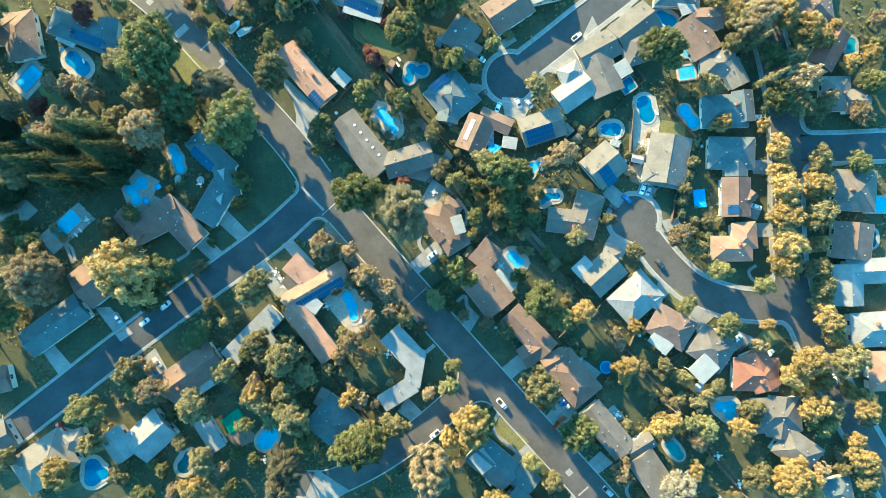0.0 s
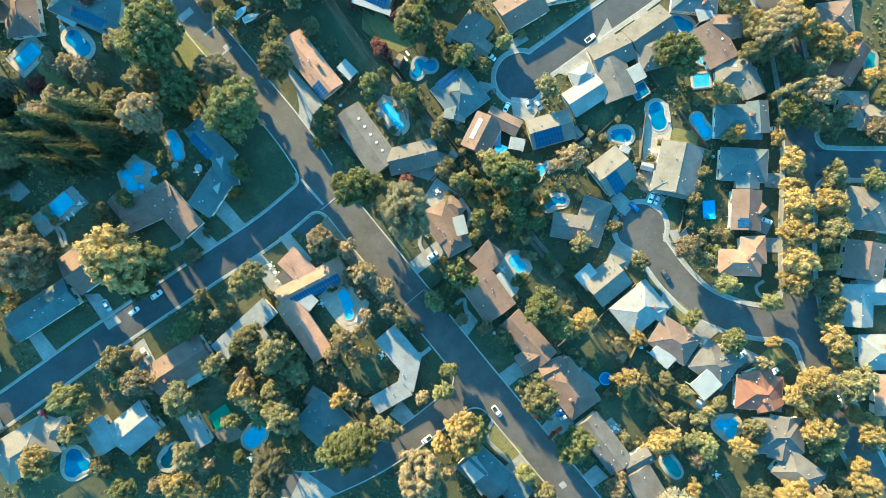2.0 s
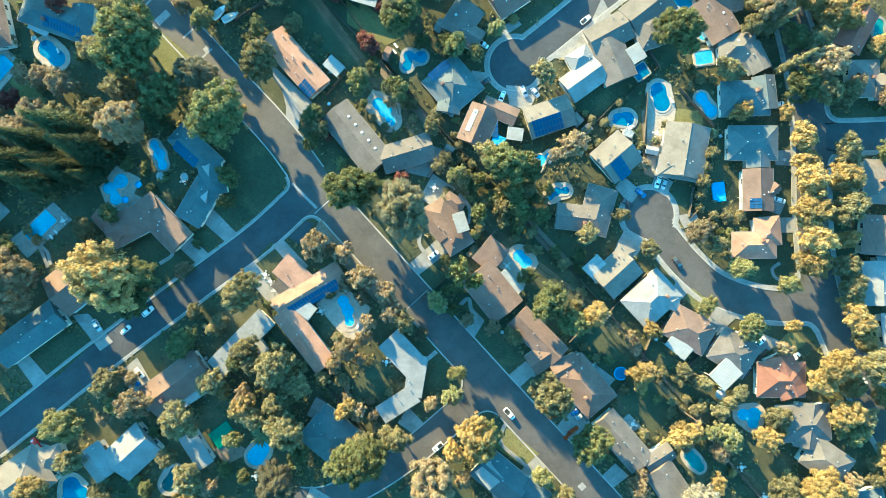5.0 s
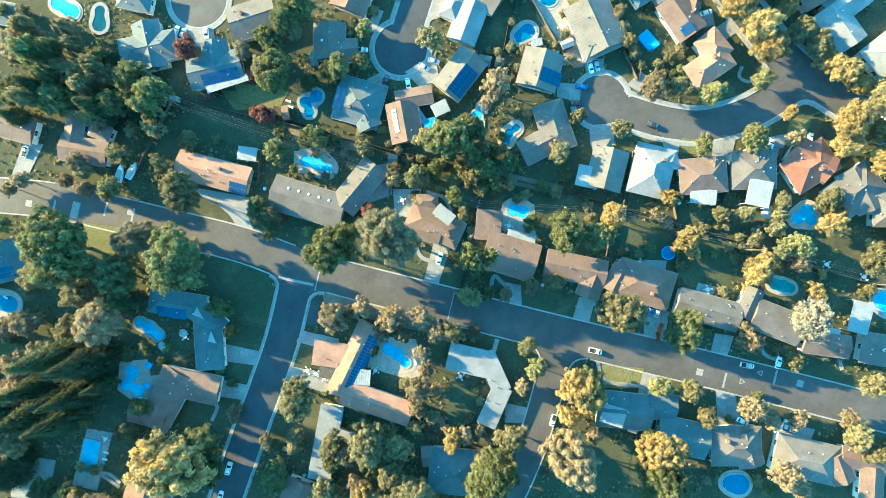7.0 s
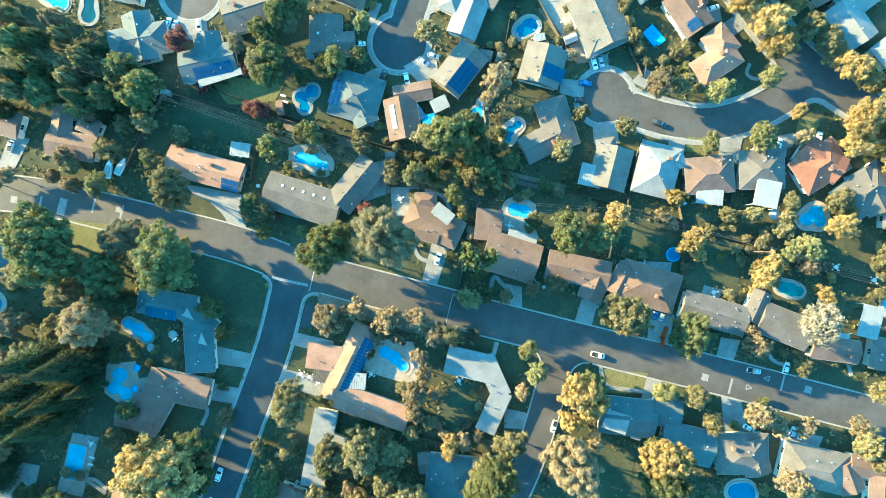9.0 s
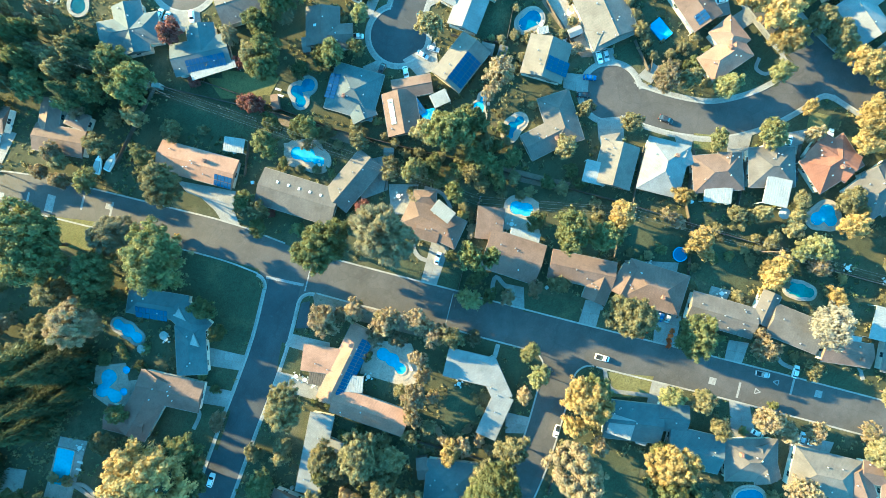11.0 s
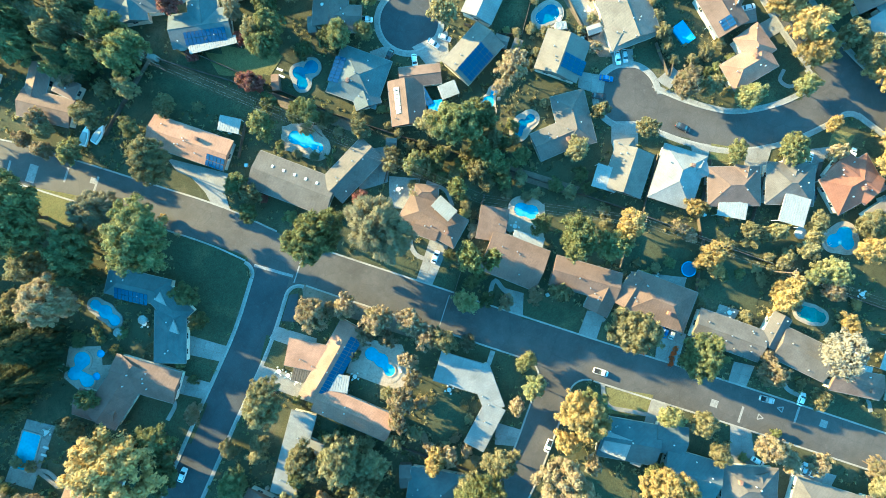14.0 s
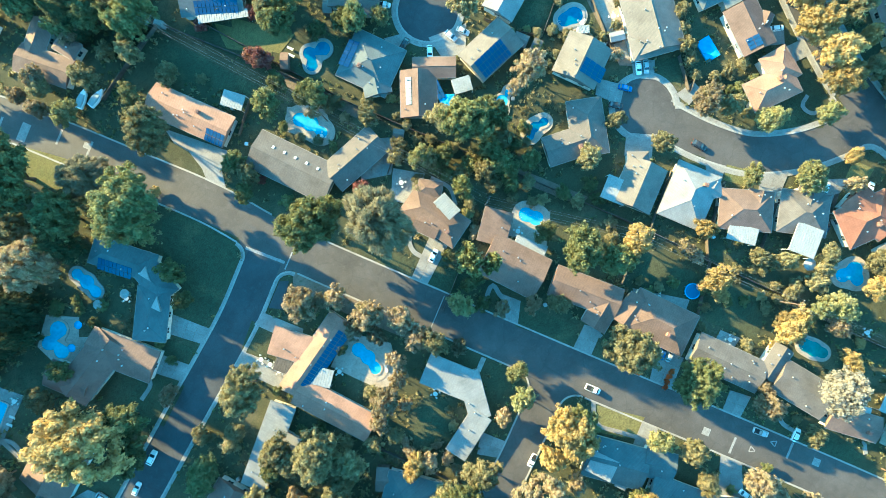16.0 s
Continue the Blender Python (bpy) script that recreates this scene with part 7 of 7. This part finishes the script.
tree("lime", -105.9, 80.4, 2.6, 6.2)
tree("green", -134.6, 2.3, 4.0, 9.7)
tree("olive", -110.3, 7.8, 3.1, 7.5)
tree("tan", -80.9, -6.2, 2.4, 5.7)
tree("olive", -77.2, -18.3, 2.4, 5.7)
tree("green", -80.3, -27.7, 4.6, 8.0)
tree("green", -141.8, -21.5, 5.1, 12.3)
tree("olive", -142.1, 2.3, 4.0, 9.7)
tree("green", -139.7, 7.8, 3.7, 8.8)
tree("olive", -102.7, -39.1, 4.4, 10.6)
tree("tan", -96.4, -38.8, 2.4, 5.7)
tree("tan", -93.5, -45.2, 5.1, 12.3)
tree("green", -100.9, -45.9, 3.3, 7.9)
tree("lime", -114.4, -51.4, 5.4, 13.8)
tree("tan", -105.5, -51.0, 2.4, 5.7)
tree("olive", -114.5, -63.3, 3.8, 9.2)
tree("gold", -124.3, -71.8, 5.1, 12.3)
tree("olive", -79.6, -50.4, 5.4, 13.8)
tree("olive", -85.2, -62.6, 3.1, 7.5)
tree("gold", -61.8, -46.8, 4.0, 9.7)
tree("tan", -62.8, -42.8, 2.0, 3.0)
tree("lime", -64.7, -57.0, 3.1, 7.5)
tree("sage", -50.2, -68.8, 6.1, 15.7)
tree("sage", -51.1, -75.4, 6.1, 15.7)
tree("olive", -77.9, -68.3, 4.4, 10.6)
tree("tan", -72.3, -71.9, 2.9, 7.1)
tree("tan", -88.2, -78.5, 2.9, 7.1)
tree("gold", -80.4, -77.6, 4.7, 11.4)
tree("olive", -105.3, -73.5, 3.7, 8.8)
tree("green", -97.6, -79.7, 4.0, 9.7)
tree("green", -69.3, -77.2, 3.3, 7.9)
tree("olive", -143.2, -68.3, 3.3, 7.9)
tree("olive", -60.5, -29.4, 4.0, 9.7)
tree("green", -96.8, -71.0, 2.2, 3.3)
tree("green", -45.2, -62.4, 3.3, 7.9)
tree("green", -91.3, -56.1, 1.9, 2.7)
tree("tan", 98.2, 72.2, 6.1, 15.7)
tree("gold", 94.3, 66.6, 2.4, 5.7)
tree("gold", 89.2, 39.9, 3.1, 7.5)
tree("green", 68.2, 63.1, 6.4, 16.6)
tree("green", 72.9, 59.9, 3.3, 7.9)
tree("olive", 85.1, 52.3, 3.8, 9.2)
tree("gold", 93.4, 75.9, 3.7, 8.8)
tree("olive", -46.1, 68.7, 2.6, 6.2)
tree("olive", -15.3, 73.3, 3.7, 8.8)
tree("red", -17.5, 76.7, 1.7, 2.5)
tree("green", -26.8, 80.2, 2.2, 3.3)
tree("olive", -12.0, 43.9, 1.5, 2.2)
tree("olive", -9.3, 40.4, 1.5, 2.2)
tree("olive", -16.3, 45.1, 1.7, 2.5)
tree("olive", 3.4, 34.8, 1.4, 2.0)
tree("olive", 4.5, 31.9, 1.4, 2.0)
tree("olive", 5.4, 27.2, 1.5, 2.2)
tree("olive", 8.5, 25.6, 1.7, 2.5)
tree("olive", 12.6, 21.2, 1.7, 2.5)
tree("olive", 16.5, 16.4, 2.0, 3.0)
tree("lime", 5.8, 38.3, 1.2, 1.7)
tree("olive", 2.3, 43.8, 1.2, 1.7)
tree("olive", 24.2, 28.6, 1.5, 2.2)
tree("green", 5.1, 64.1, 2.2, 3.2)
tree("olive", 47.5, 31.9, 1.4, 2.0)
tree("olive", 44.2, 30.0, 1.7, 2.5)
tree("olive", 43.1, 32.9, 1.4, 2.0)
tree("olive", 64.8, 32.1, 1.5, 2.2)
tree("olive", 33.7, 22.1, 1.2, 1.7)
tree("olive", 30.8, 14.4, 1.5, 2.2)
tree("olive", 42.7, 18.9, 1.4, 2.0)
tree("green", 86.7, 3.6, 1.7, 2.5)
tree("green", 84.2, 4.3, 1.5, 2.2)
tree("green", 86.7, 0.6, 1.5, 2.2)
tree("green", 91.4, 4.5, 1.4, 2.0)
tree("olive", 82.5, 6.0, 1.4, 2.0)
tree("tan", -98.2, 87.7, 2.7, 6.4)
tree("green", -24.8, 44.9, 1.5, 2.2)
tree("olive", -21.9, 40.8, 1.4, 2.0)
tree("olive", -18.2, 37.9, 1.4, 2.0)
tree("green", -15.3, 34.6, 1.4, 2.0)
tree("green", 6.7, 18.4, 2.3, 4.9)
tree("green", 8.6, 15.3, 2.0, 3.0)
tree("olive", 12.3, 14.7, 2.2, 3.2)
tree("green", 18.1, 15.8, 2.2, 3.2)
tree("olive", 18.2, 8.5, 2.3, 4.9)
tree("green", 22.5, 6.0, 2.3, 4.9)
tree("olive", 26.8, 4.7, 2.2, 3.2)
tree("green", 33.7, -1.6, 2.2, 3.2)
tree("olive", 28.2, -0.8, 1.7, 2.5)
tree("olive", 21.7, 3.0, 1.9, 2.7)
tree("olive", 25.5, -0.4, 1.5, 2.2)
tree("green", 41.3, -6.8, 2.0, 3.0)
tree("green", 41.1, -2.6, 2.2, 3.2)
tree("olive", 36.2, -5.3, 2.0, 3.0)
tree("olive", 41.5, -14.0, 1.7, 2.5)
tree("green", 4.7, -11.3, 2.2, 3.2)
tree("green", 9.4, -13.5, 1.9, 2.7)
tree("green", 1.7, -12.7, 2.2, 3.2)
tree("green", -0.3, -3.8, 1.9, 2.7)
tree("olive", 1.1, 17.8, 1.5, 2.2)
tree("green", 60.6, -45.4, 1.4, 2.0)
tree("green", 64.5, -47.0, 1.5, 2.2)
tree("olive", 68.8, -51.0, 1.5, 2.2)
tree("olive", 54.4, -44.2, 1.5, 2.2)
tree("olive", 51.3, -48.2, 1.5, 2.2)
tree("olive", 65.4, -41.6, 1.0, 1.5)
tree("olive", 68.9, -48.0, 1.4, 2.0)
tree("olive", 73.5, -47.1, 1.4, 2.0)
tree("olive", 70.0, -40.6, 1.2, 1.7)
tree("green", 78.9, -57.9, 1.9, 2.7)
tree("olive", 93.4, -80.9, 1.5, 2.2)
tree("tan", 73.4, -61.6, 1.9, 2.7)
tree("gold", 66.2, -60.8, 1.5, 2.2)
tree("green", 42.9, -34.4, 1.5, 2.2)
tree("olive", 46.0, -34.4, 1.4, 2.0)
tree("green", 49.6, -34.8, 1.7, 2.5)
tree("olive", 42.3, -30.9, 1.4, 2.0)
tree("green", -98.3, 27.8, 1.9, 2.7)
tree("green", -93.5, 24.4, 1.5, 2.2)
tree("tan", -30.9, -45.6, 1.9, 2.7)
tree("tan", -23.6, -46.9, 1.5, 2.2)
tree("tan", -22.5, -51.2, 1.9, 2.7)
tree("tan", -21.9, -54.9, 1.5, 2.2)
tree("tan", -31.0, -42.6, 1.5, 2.2)
tree("olive", -27.2, -47.6, 1.5, 2.2)
tree("olive", -17.3, -40.6, 1.4, 2.0)
tree("olive", -17.8, -44.3, 1.4, 2.0)
tree("green", -53.8, -29.2, 1.9, 2.7)
tree("green", -49.3, -30.2, 1.7, 2.5)
tree("olive", -32.5, -40.3, 2.2, 3.2)
tree("olive", -44.9, -36.0, 2.2, 3.2)
tree("olive", -48.6, -35.8, 1.9, 2.7)
tree("tan", 30.2, -72.8, 1.0, 1.5)
tree("green", 51.3, -88.8, 1.5, 2.2)
tree("green", 40.5, -90.1, 1.4, 2.0)
tree("olive", 26.2, -81.5, 1.4, 2.0)
tree("olive", 29.2, -84.5, 1.4, 2.0)
tree("olive", 28.4, -100.2, 1.7, 2.5)
tree("olive", 37.0, -109.5, 1.9, 2.7)
tree("tan", 24.7, -101.4, 1.5, 2.2)
tree("green", 37.9, -114.1, 1.9, 2.7)
tree("olive", -91.3, -52.3, 1.9, 2.7)
tree("olive", -87.7, -54.7, 1.5, 2.2)
tree("green", -68.0, -66.7, 2.4, 5.7)
tree("green", -62.4, -68.9, 2.4, 5.7)
tree("green", -92.4, -72.7, 2.4, 5.7)
tree("tan", -100.8, -37.3, 1.7, 2.5)
tree("olive", -127.4, 4.2, 1.7, 2.5)
tree("olive", -130.2, 7.0, 1.7, 2.5)
tree("green", -77.9, 7.8, 1.7, 2.5)
tree("green", -77.1, 2.2, 1.5, 2.2)
tree("green", -91.1, 19.1, 1.9, 2.7)
tree("green", -87.4, 22.9, 1.7, 2.5)
tree("olive", -82.7, 15.3, 1.5, 2.2)
tree("green", -93.0, 26.7, 1.7, 2.5)
tree("olive", 79.6, 32.9, 1.7, 2.5)
tree("olive", 82.5, 34.2, 1.5, 2.2)
tree("olive", 67.8, 37.1, 1.3, 1.9)
tree("green", 76.0, 53.6, 1.7, 2.5)
tree("olive", 78.7, 50.8, 1.7, 2.5)
tree("olive", 75.1, 49.0, 1.5, 2.2)
tree("olive", 82.5, 50.8, 1.5, 2.2)
tree("olive", 49.3, 38.1, 1.5, 2.2)
tree("olive", 52.0, 35.2, 1.7, 2.5)
tree("olive", 45.6, 39.0, 1.5, 2.2)
tree("tan", 56.7, 32.5, 1.5, 2.2)
tree("olive", 60.4, 30.6, 1.5, 2.2)
tree("olive", 40.0, 32.6, 1.5, 2.2)
tree("green", -144.2, 64.6, 1.9, 2.7)
tree("olive", -134.8, 66.5, 1.7, 2.5)
tree("green", -132.0, 58.9, 1.7, 2.5)
tree("olive", -125.3, 51.3, 1.7, 2.5)
tree("green", -98.6, 26.7, 1.9, 2.7)
tree("green", -69.4, 132.9, 2.3, 4.9)
tree("green", -52.6, -19.8, 1.5, 2.2)
tree("green", -55.7, -16.7, 1.4, 2.0)
tree("olive", -50.3, -22.4, 1.4, 2.0)
tree("green", -147.4, 75.6, 7.1, 18.5)
tree("green", -150.6, 57.6, 7.4, 19.4)
tree("dark", -150.5, 40.8, 7.1, 18.0)
tree("dark", -147.8, 20.2, 7.1, 18.0)
tree("green", -150.7, 2.2, 7.7, 20.3)
tree("green", -150.5, -17.5, 7.1, 18.5)
tree("green", -133.3, 87.4, 6.7, 17.6)
tree("green", -119.6, 89.6, 6.1, 15.7)
tree("green", -149.4, 68.4, 4.7, 11.4)
tree("olive", -150.2, -32.1, 6.1, 15.7)
tree("orange", 33.4, -51.4, 1.2, 1.2)
tree("orange", 31.6, -52.2, 1.1, 1.0)
tree("orange", 34.6, -50.7, 1.1, 1.3)
tree("orange", 37.5, -57.8, 0.9, 1.2)
tree("orange", 38.6, -56.9, 0.8, 1.0)
tree("orange", 39.8, -56.0, 0.8, 1.0)
tree("orange", 36.7, -59.0, 0.8, 0.9)
tree("orange", 49.1, -63.1, 0.9, 1.1)
tree("green", 49.8, -65.1, 1.2, 1.8)
tree("olive", -65.0, 121.8, 2.8, 12.2)
tree("green", -67.3, 114.1, 3.5, 15.0)
tree("tan", -55.9, 115.0, 2.7, 11.5)
tree("olive", -57.0, 110.4, 2.3, 10.0)
tree("olive", -54.3, 99.8, 3.2, 13.6)
tree("green", -66.9, 105.8, 3.2, 13.6)
tree("olive", -76.0, 103.8, 3.3, 14.3)
tree("green", -62.7, 112.2, 2.8, 12.2)
tree("olive", -60.4, 97.3, 3.0, 12.9)
tree("gold", 89.4, 87.4, 3.6, 8.6)
tree("olive", 86.1, 82.4, 3.6, 8.6)
tree("gold", 103.6, 90.1, 3.6, 8.6)
tree("olive", 106.0, 84.9, 3.6, 8.6)
tree("gold", 104.0, 80.0, 3.6, 8.6)
tree("olive", 90.8, 92.2, 3.6, 8.6)
tree("green", 107.2, 92.4, 3.6, 8.6)
cypress(98.3, 64.7, 1.9, 16.1)
cypress(102.0, 53.0, 1.9, 18.0)
palm(-56.2, -56.1, 4.4, 5.5)

# ---- cars ----
car("white", 19.2, -51.4, -48, "pickup")
car("dark", 71.5, -5.4, -56)
car("white", -93.2, -18.7, 39)
car("white", -100.3, -24.4, 39)
car("silver", -109.3, -22.9, -58)
car("white", -3.7, -2.1, 39)
car("silver", 54.1, -80.2, -45, "pickup")
car("white", 62.2, -84.8, 39)
car("silver", 53.3, -101.4, 39)
car("white", 55.3, -103.1, 39)
car("white", 43.6, -93.4, -61)
car("silver", 41.2, -52.0, 39)
car("blue", 39.9, -50.5, 39)
car("white", 65.8, 19.6, -110)
car("silver", 67.7, 19.1, -110)
car("blue", 60.4, 16.4, -40)
car("white", 12.4, 63.1, -34, "pickup")
car("white", 10.5, 61.9, -34)
car("dark", 29.8, 57.2, -113)
car("white", 18.1, 46.7, -113)
car("dark", 12.9, 51.4, -146)
car("white", -31.0, 100.1, 34)
car("silver", -29.8, 98.2, 34)
car("white", -23.6, 94.4, -119)
car("white", -84.0, 99.1, 44)
car("white", -90.1, 96.6, 39, "pickup")
car("red", -129.0, -59.8, -51)
car("white", -96.1, -37.9, -50)
car("blue", -97.5, -40.3, -50)
car("white", 102.8, 43.1, 6)
car("dark", 115.7, -52.4, 51)
car("dark", 117.2, -51.6, 51)
car("white", 96.5, -29.8, 39)
car("white", 128.1, -43.1, -68)
car("white", -3.0, -61.6, -141, "pickup")
car("white", 44.1, 70.1, 39, "pickup")
car("dark", 30.2, 57.5, 51)
car("silver", 28.3, 48.0, -51)
car("white", 107.0, -34.7, 39)
car("silver", 24.9, 48.2, -65)
car("dark", 56.3, 13.3, -34)
car("dark", 92.2, -39.2, 39)
car("white", 92.9, -37.6, 39)
car("white", 102.9, 13.6, -18)
boat(-69.6, 74.1, 44)
boat(-66.1, 72.7, 27)

# ---- paths and garden furniture ----
path(1.2, (-5.0, 7.0), (-7.6, 4.7), (-8.0, 1.2), (-5.8, -2.0))
path(1.2, (3.0, -20.0), (5.2, -16.9), (7.2, -15.8), (7.8, -19.1), (9.1, -22.1))
path(1.1, (28.2, -33.2), (26.3, -35.4), (26.2, -38.0), (27.2, -40.1))
path(1.1, (18.1, -54.6), (16.6, -58.1), (16.9, -61.2), (20.2, -64.2), (24.3, -67.8))
path(1.1, (61.4, -76.7), (60.4, -80.4), (62.6, -84.3))
path(1.0, (103.0, -5.7), (100.6, -7.6), (101.9, -10.4), (105.3, -10.9))
path(1.1, (-128.2, 2.7), (-125.2, 0.4), (-124.0, -3.8))
path(1.1, (-128.1, 3.2), (-126.2, -1.2), (-124.9, -4.6))
path(1.3, (-3.1, -32.0), (-6.0, -34.5))
path(1.0, (4.4, 16.8), (7.6, 12.4), (7.3, 7.5))
path(1.1, (78.0, -88.0), (78.2, -92.2), (76.7, -97.3))
path(1.1, (-85.6, 1.9), (-85.6, -1.2), (-89.5, -3.8))
table_set(-81.3, 22.0, 60)
table_set(-3.2, 18.8, 34)
table_set(19.0, -5.7, 0)
table_set(-17.0, 38.7, 10)
table_set(57.1, -54.8, 20)
table_set(44.9, -36.8, 80)
table_set(65.5, 34.6, 25)
table_set(57.2, 36.5, 70)
table_set(-54.5, -9.7, 50)
table_set(-56.1, -7.5, 35)
table_set(-53.1, -12.3, 65)
table_set(-38.9, -19.1, 65)
table_set(-119.5, 10.0, 70)
table_set(90.2, -68.3, 50)
table_set(60.0, 28.9, 55)
table_set(-59.8, -70.2, 50)
table_set(-18.6, -35.0, 35)
table_set(97.1, -77.5, 55)
lounger(-14.6, 63.1, -51)
lounger(-15.1, 61.3, -51)
lounger(-106.6, 23.9, -46)
lounger(-107.8, 22.6, -46)
lounger(25.4, -6.9, -108)
lounger(25.4, -8.4, -108)
lounger(-120.7, 63.2, -64)
lounger(-121.9, 6.4, -46)
lounger(-123.4, 4.9, -46)
lounger(-27.5, -23.7, -104)
lounger(70.2, 44.8, -58)
air_unit(-35.6, 45.3, 60)
air_unit(17.3, -26.2, 0)
air_unit(64.6, -28.7, 0)
air_unit(74.7, -38.7, 69)
air_unit(-35.0, 55.3, 60)
air_unit(31.3, -41.9, 0)
air_unit(61.5, -70.7, 15)
air_unit(85.0, 33.5, 30)
air_unit(104.4, 26.0, 75)
air_unit(4.6, 35.3, 15)
air_unit(32.6, 26.3, 60)
air_unit(-75.0, -33.4, 0)

# ---- road markings ----
marking("bar", -43.8, 16.9, -46, 11.0, 0.80)
marking("bar", -37.5, 14.1, 42, 8.5, 0.35)
marking("bar", -9.2, -16.1, 42, 9.5, 0.25)
marking("bar", 46.2, -80.5, 42, 4.5, 0.60)
marking("bar", 59.2, -88.1, 42, 4.5, 0.60)
marking("triangle", 56.1, -84.4, 132, 1.5, 1.90)
marking("triangle", 50.4, -83.8, -48, 1.5, 1.90)
marking("bar", -92.6, 77.9, 44, 4.2, 0.60)
marking("bar", -79.8, 68.2, 42, 4.2, 0.60)
marking("bar", -73.9, 61.9, 42, 4.2, 0.60)
marking("bar", -98.6, 83.2, -43, 2.0, 2.00)
marking("bar", -87.8, 73.3, 42, 5.0, 2.40)
marking("bar", 41.5, -74.3, -48, 2.0, 2.00)
marking("bar", 64.2, -93.8, -48, 2.0, 2.00)
marking("bar", -74.2, 63.1, -48, 1.6, 1.60)

# ---- fences and power lines ----
fence((-43.7, 84.4), (-24.5, 63.7), (3.5, 32.0), (22.3, 11.4), (38.4, -6.8), (49.8, -19.9), (60.7, -33.5), (73.8, -49.7), (87.5, -67.8), (100.4, -83.3))
fence((-60.1, 74.4), (-43.8, 83.3))
fence((-36.2, 48.2), (-29.7, 55.5))
fence((3.2, 31.4), (-5.5, 22.4))
fence((16.2, 6.0), (-7.7, -16.3))
fence((23.0, -16.7), (14.6, -23.2))
fence((45.4, -22.2), (37.6, -29.7))
fence((51.5, -46.3), (61.1, -34.1))
fence((58.8, -71.2), (68.2, -59.7))
fence((73.2, -16.8), (64.3, -27.0))
fence((61.8, -8.2), (50.3, -20.0))
fence((83.1, -27.7), (73.7, -37.5))
fence((98.4, -32.2), (90.4, -40.4))
fence((66.0, 55.1), (53.8, 43.5))
fence((57.2, 70.9), (66.4, 54.9))
fence((62.7, 47.3), (61.0, 26.0))
fence((72.6, 48.2), (83.1, 36.4))
fence((-53.1, -21.0), (-38.3, -41.2), (-22.2, -59.9))
fence((-79.6, 124.3), (-61.2, 104.9), (-43.7, 84.4))
fence((60.5, -33.8), (64.9, -22.9))
fence((50.3, -20.0), (38.4, -6.8))
fence((77.9, 11.1), (75.1, 8.3))
fence((81.7, 61.4), (100.9, 53.5))
fence((-64.7, 71.7), (-47.6, 81.8))
fence((53.0, 44.5), (46.4, 37.8), (40.9, 41.6))
fence((76.5, 17.9), (74.9, 8.8))
fence((34.6, 48.4), (40.1, 41.9))
fence((-3.9, -66.0), (-15.0, -74.9))
fence((19.8, -88.0), (30.8, -98.5))
fence((-32.6, 78.8), (-0.8, 35.6))
utility_pole(-84.0, 135.4, -53)
utility_pole(-41.9, 79.2, -53)
utility_pole(-13.9, 41.8, -53)
utility_pole(14.2, 4.3, -46)
utility_pole(46.6, -21.0, -43)
utility_pole(72.3, -50.8, -49)
utility_pole(97.9, -80.5, -49)
wires((-84.0, 135.4), (-41.9, 79.2))
wires((-41.9, 79.2), (-13.9, 41.8))
wires((-13.9, 41.8), (14.2, 4.3))
wires((14.2, 4.3), (46.6, -21.0))
wires((46.6, -21.0), (72.3, -50.8))
wires((72.3, -50.8), (97.9, -80.5))

# ---- undergrowth ----
COVER = built_cover()
undergrowth(COVER, "green", 3, 0.12, 2)
undergrowth(COVER, "olive", 8, 0.16, 2)
undergrowth(COVER, "olive", 15, 0.3, 2)
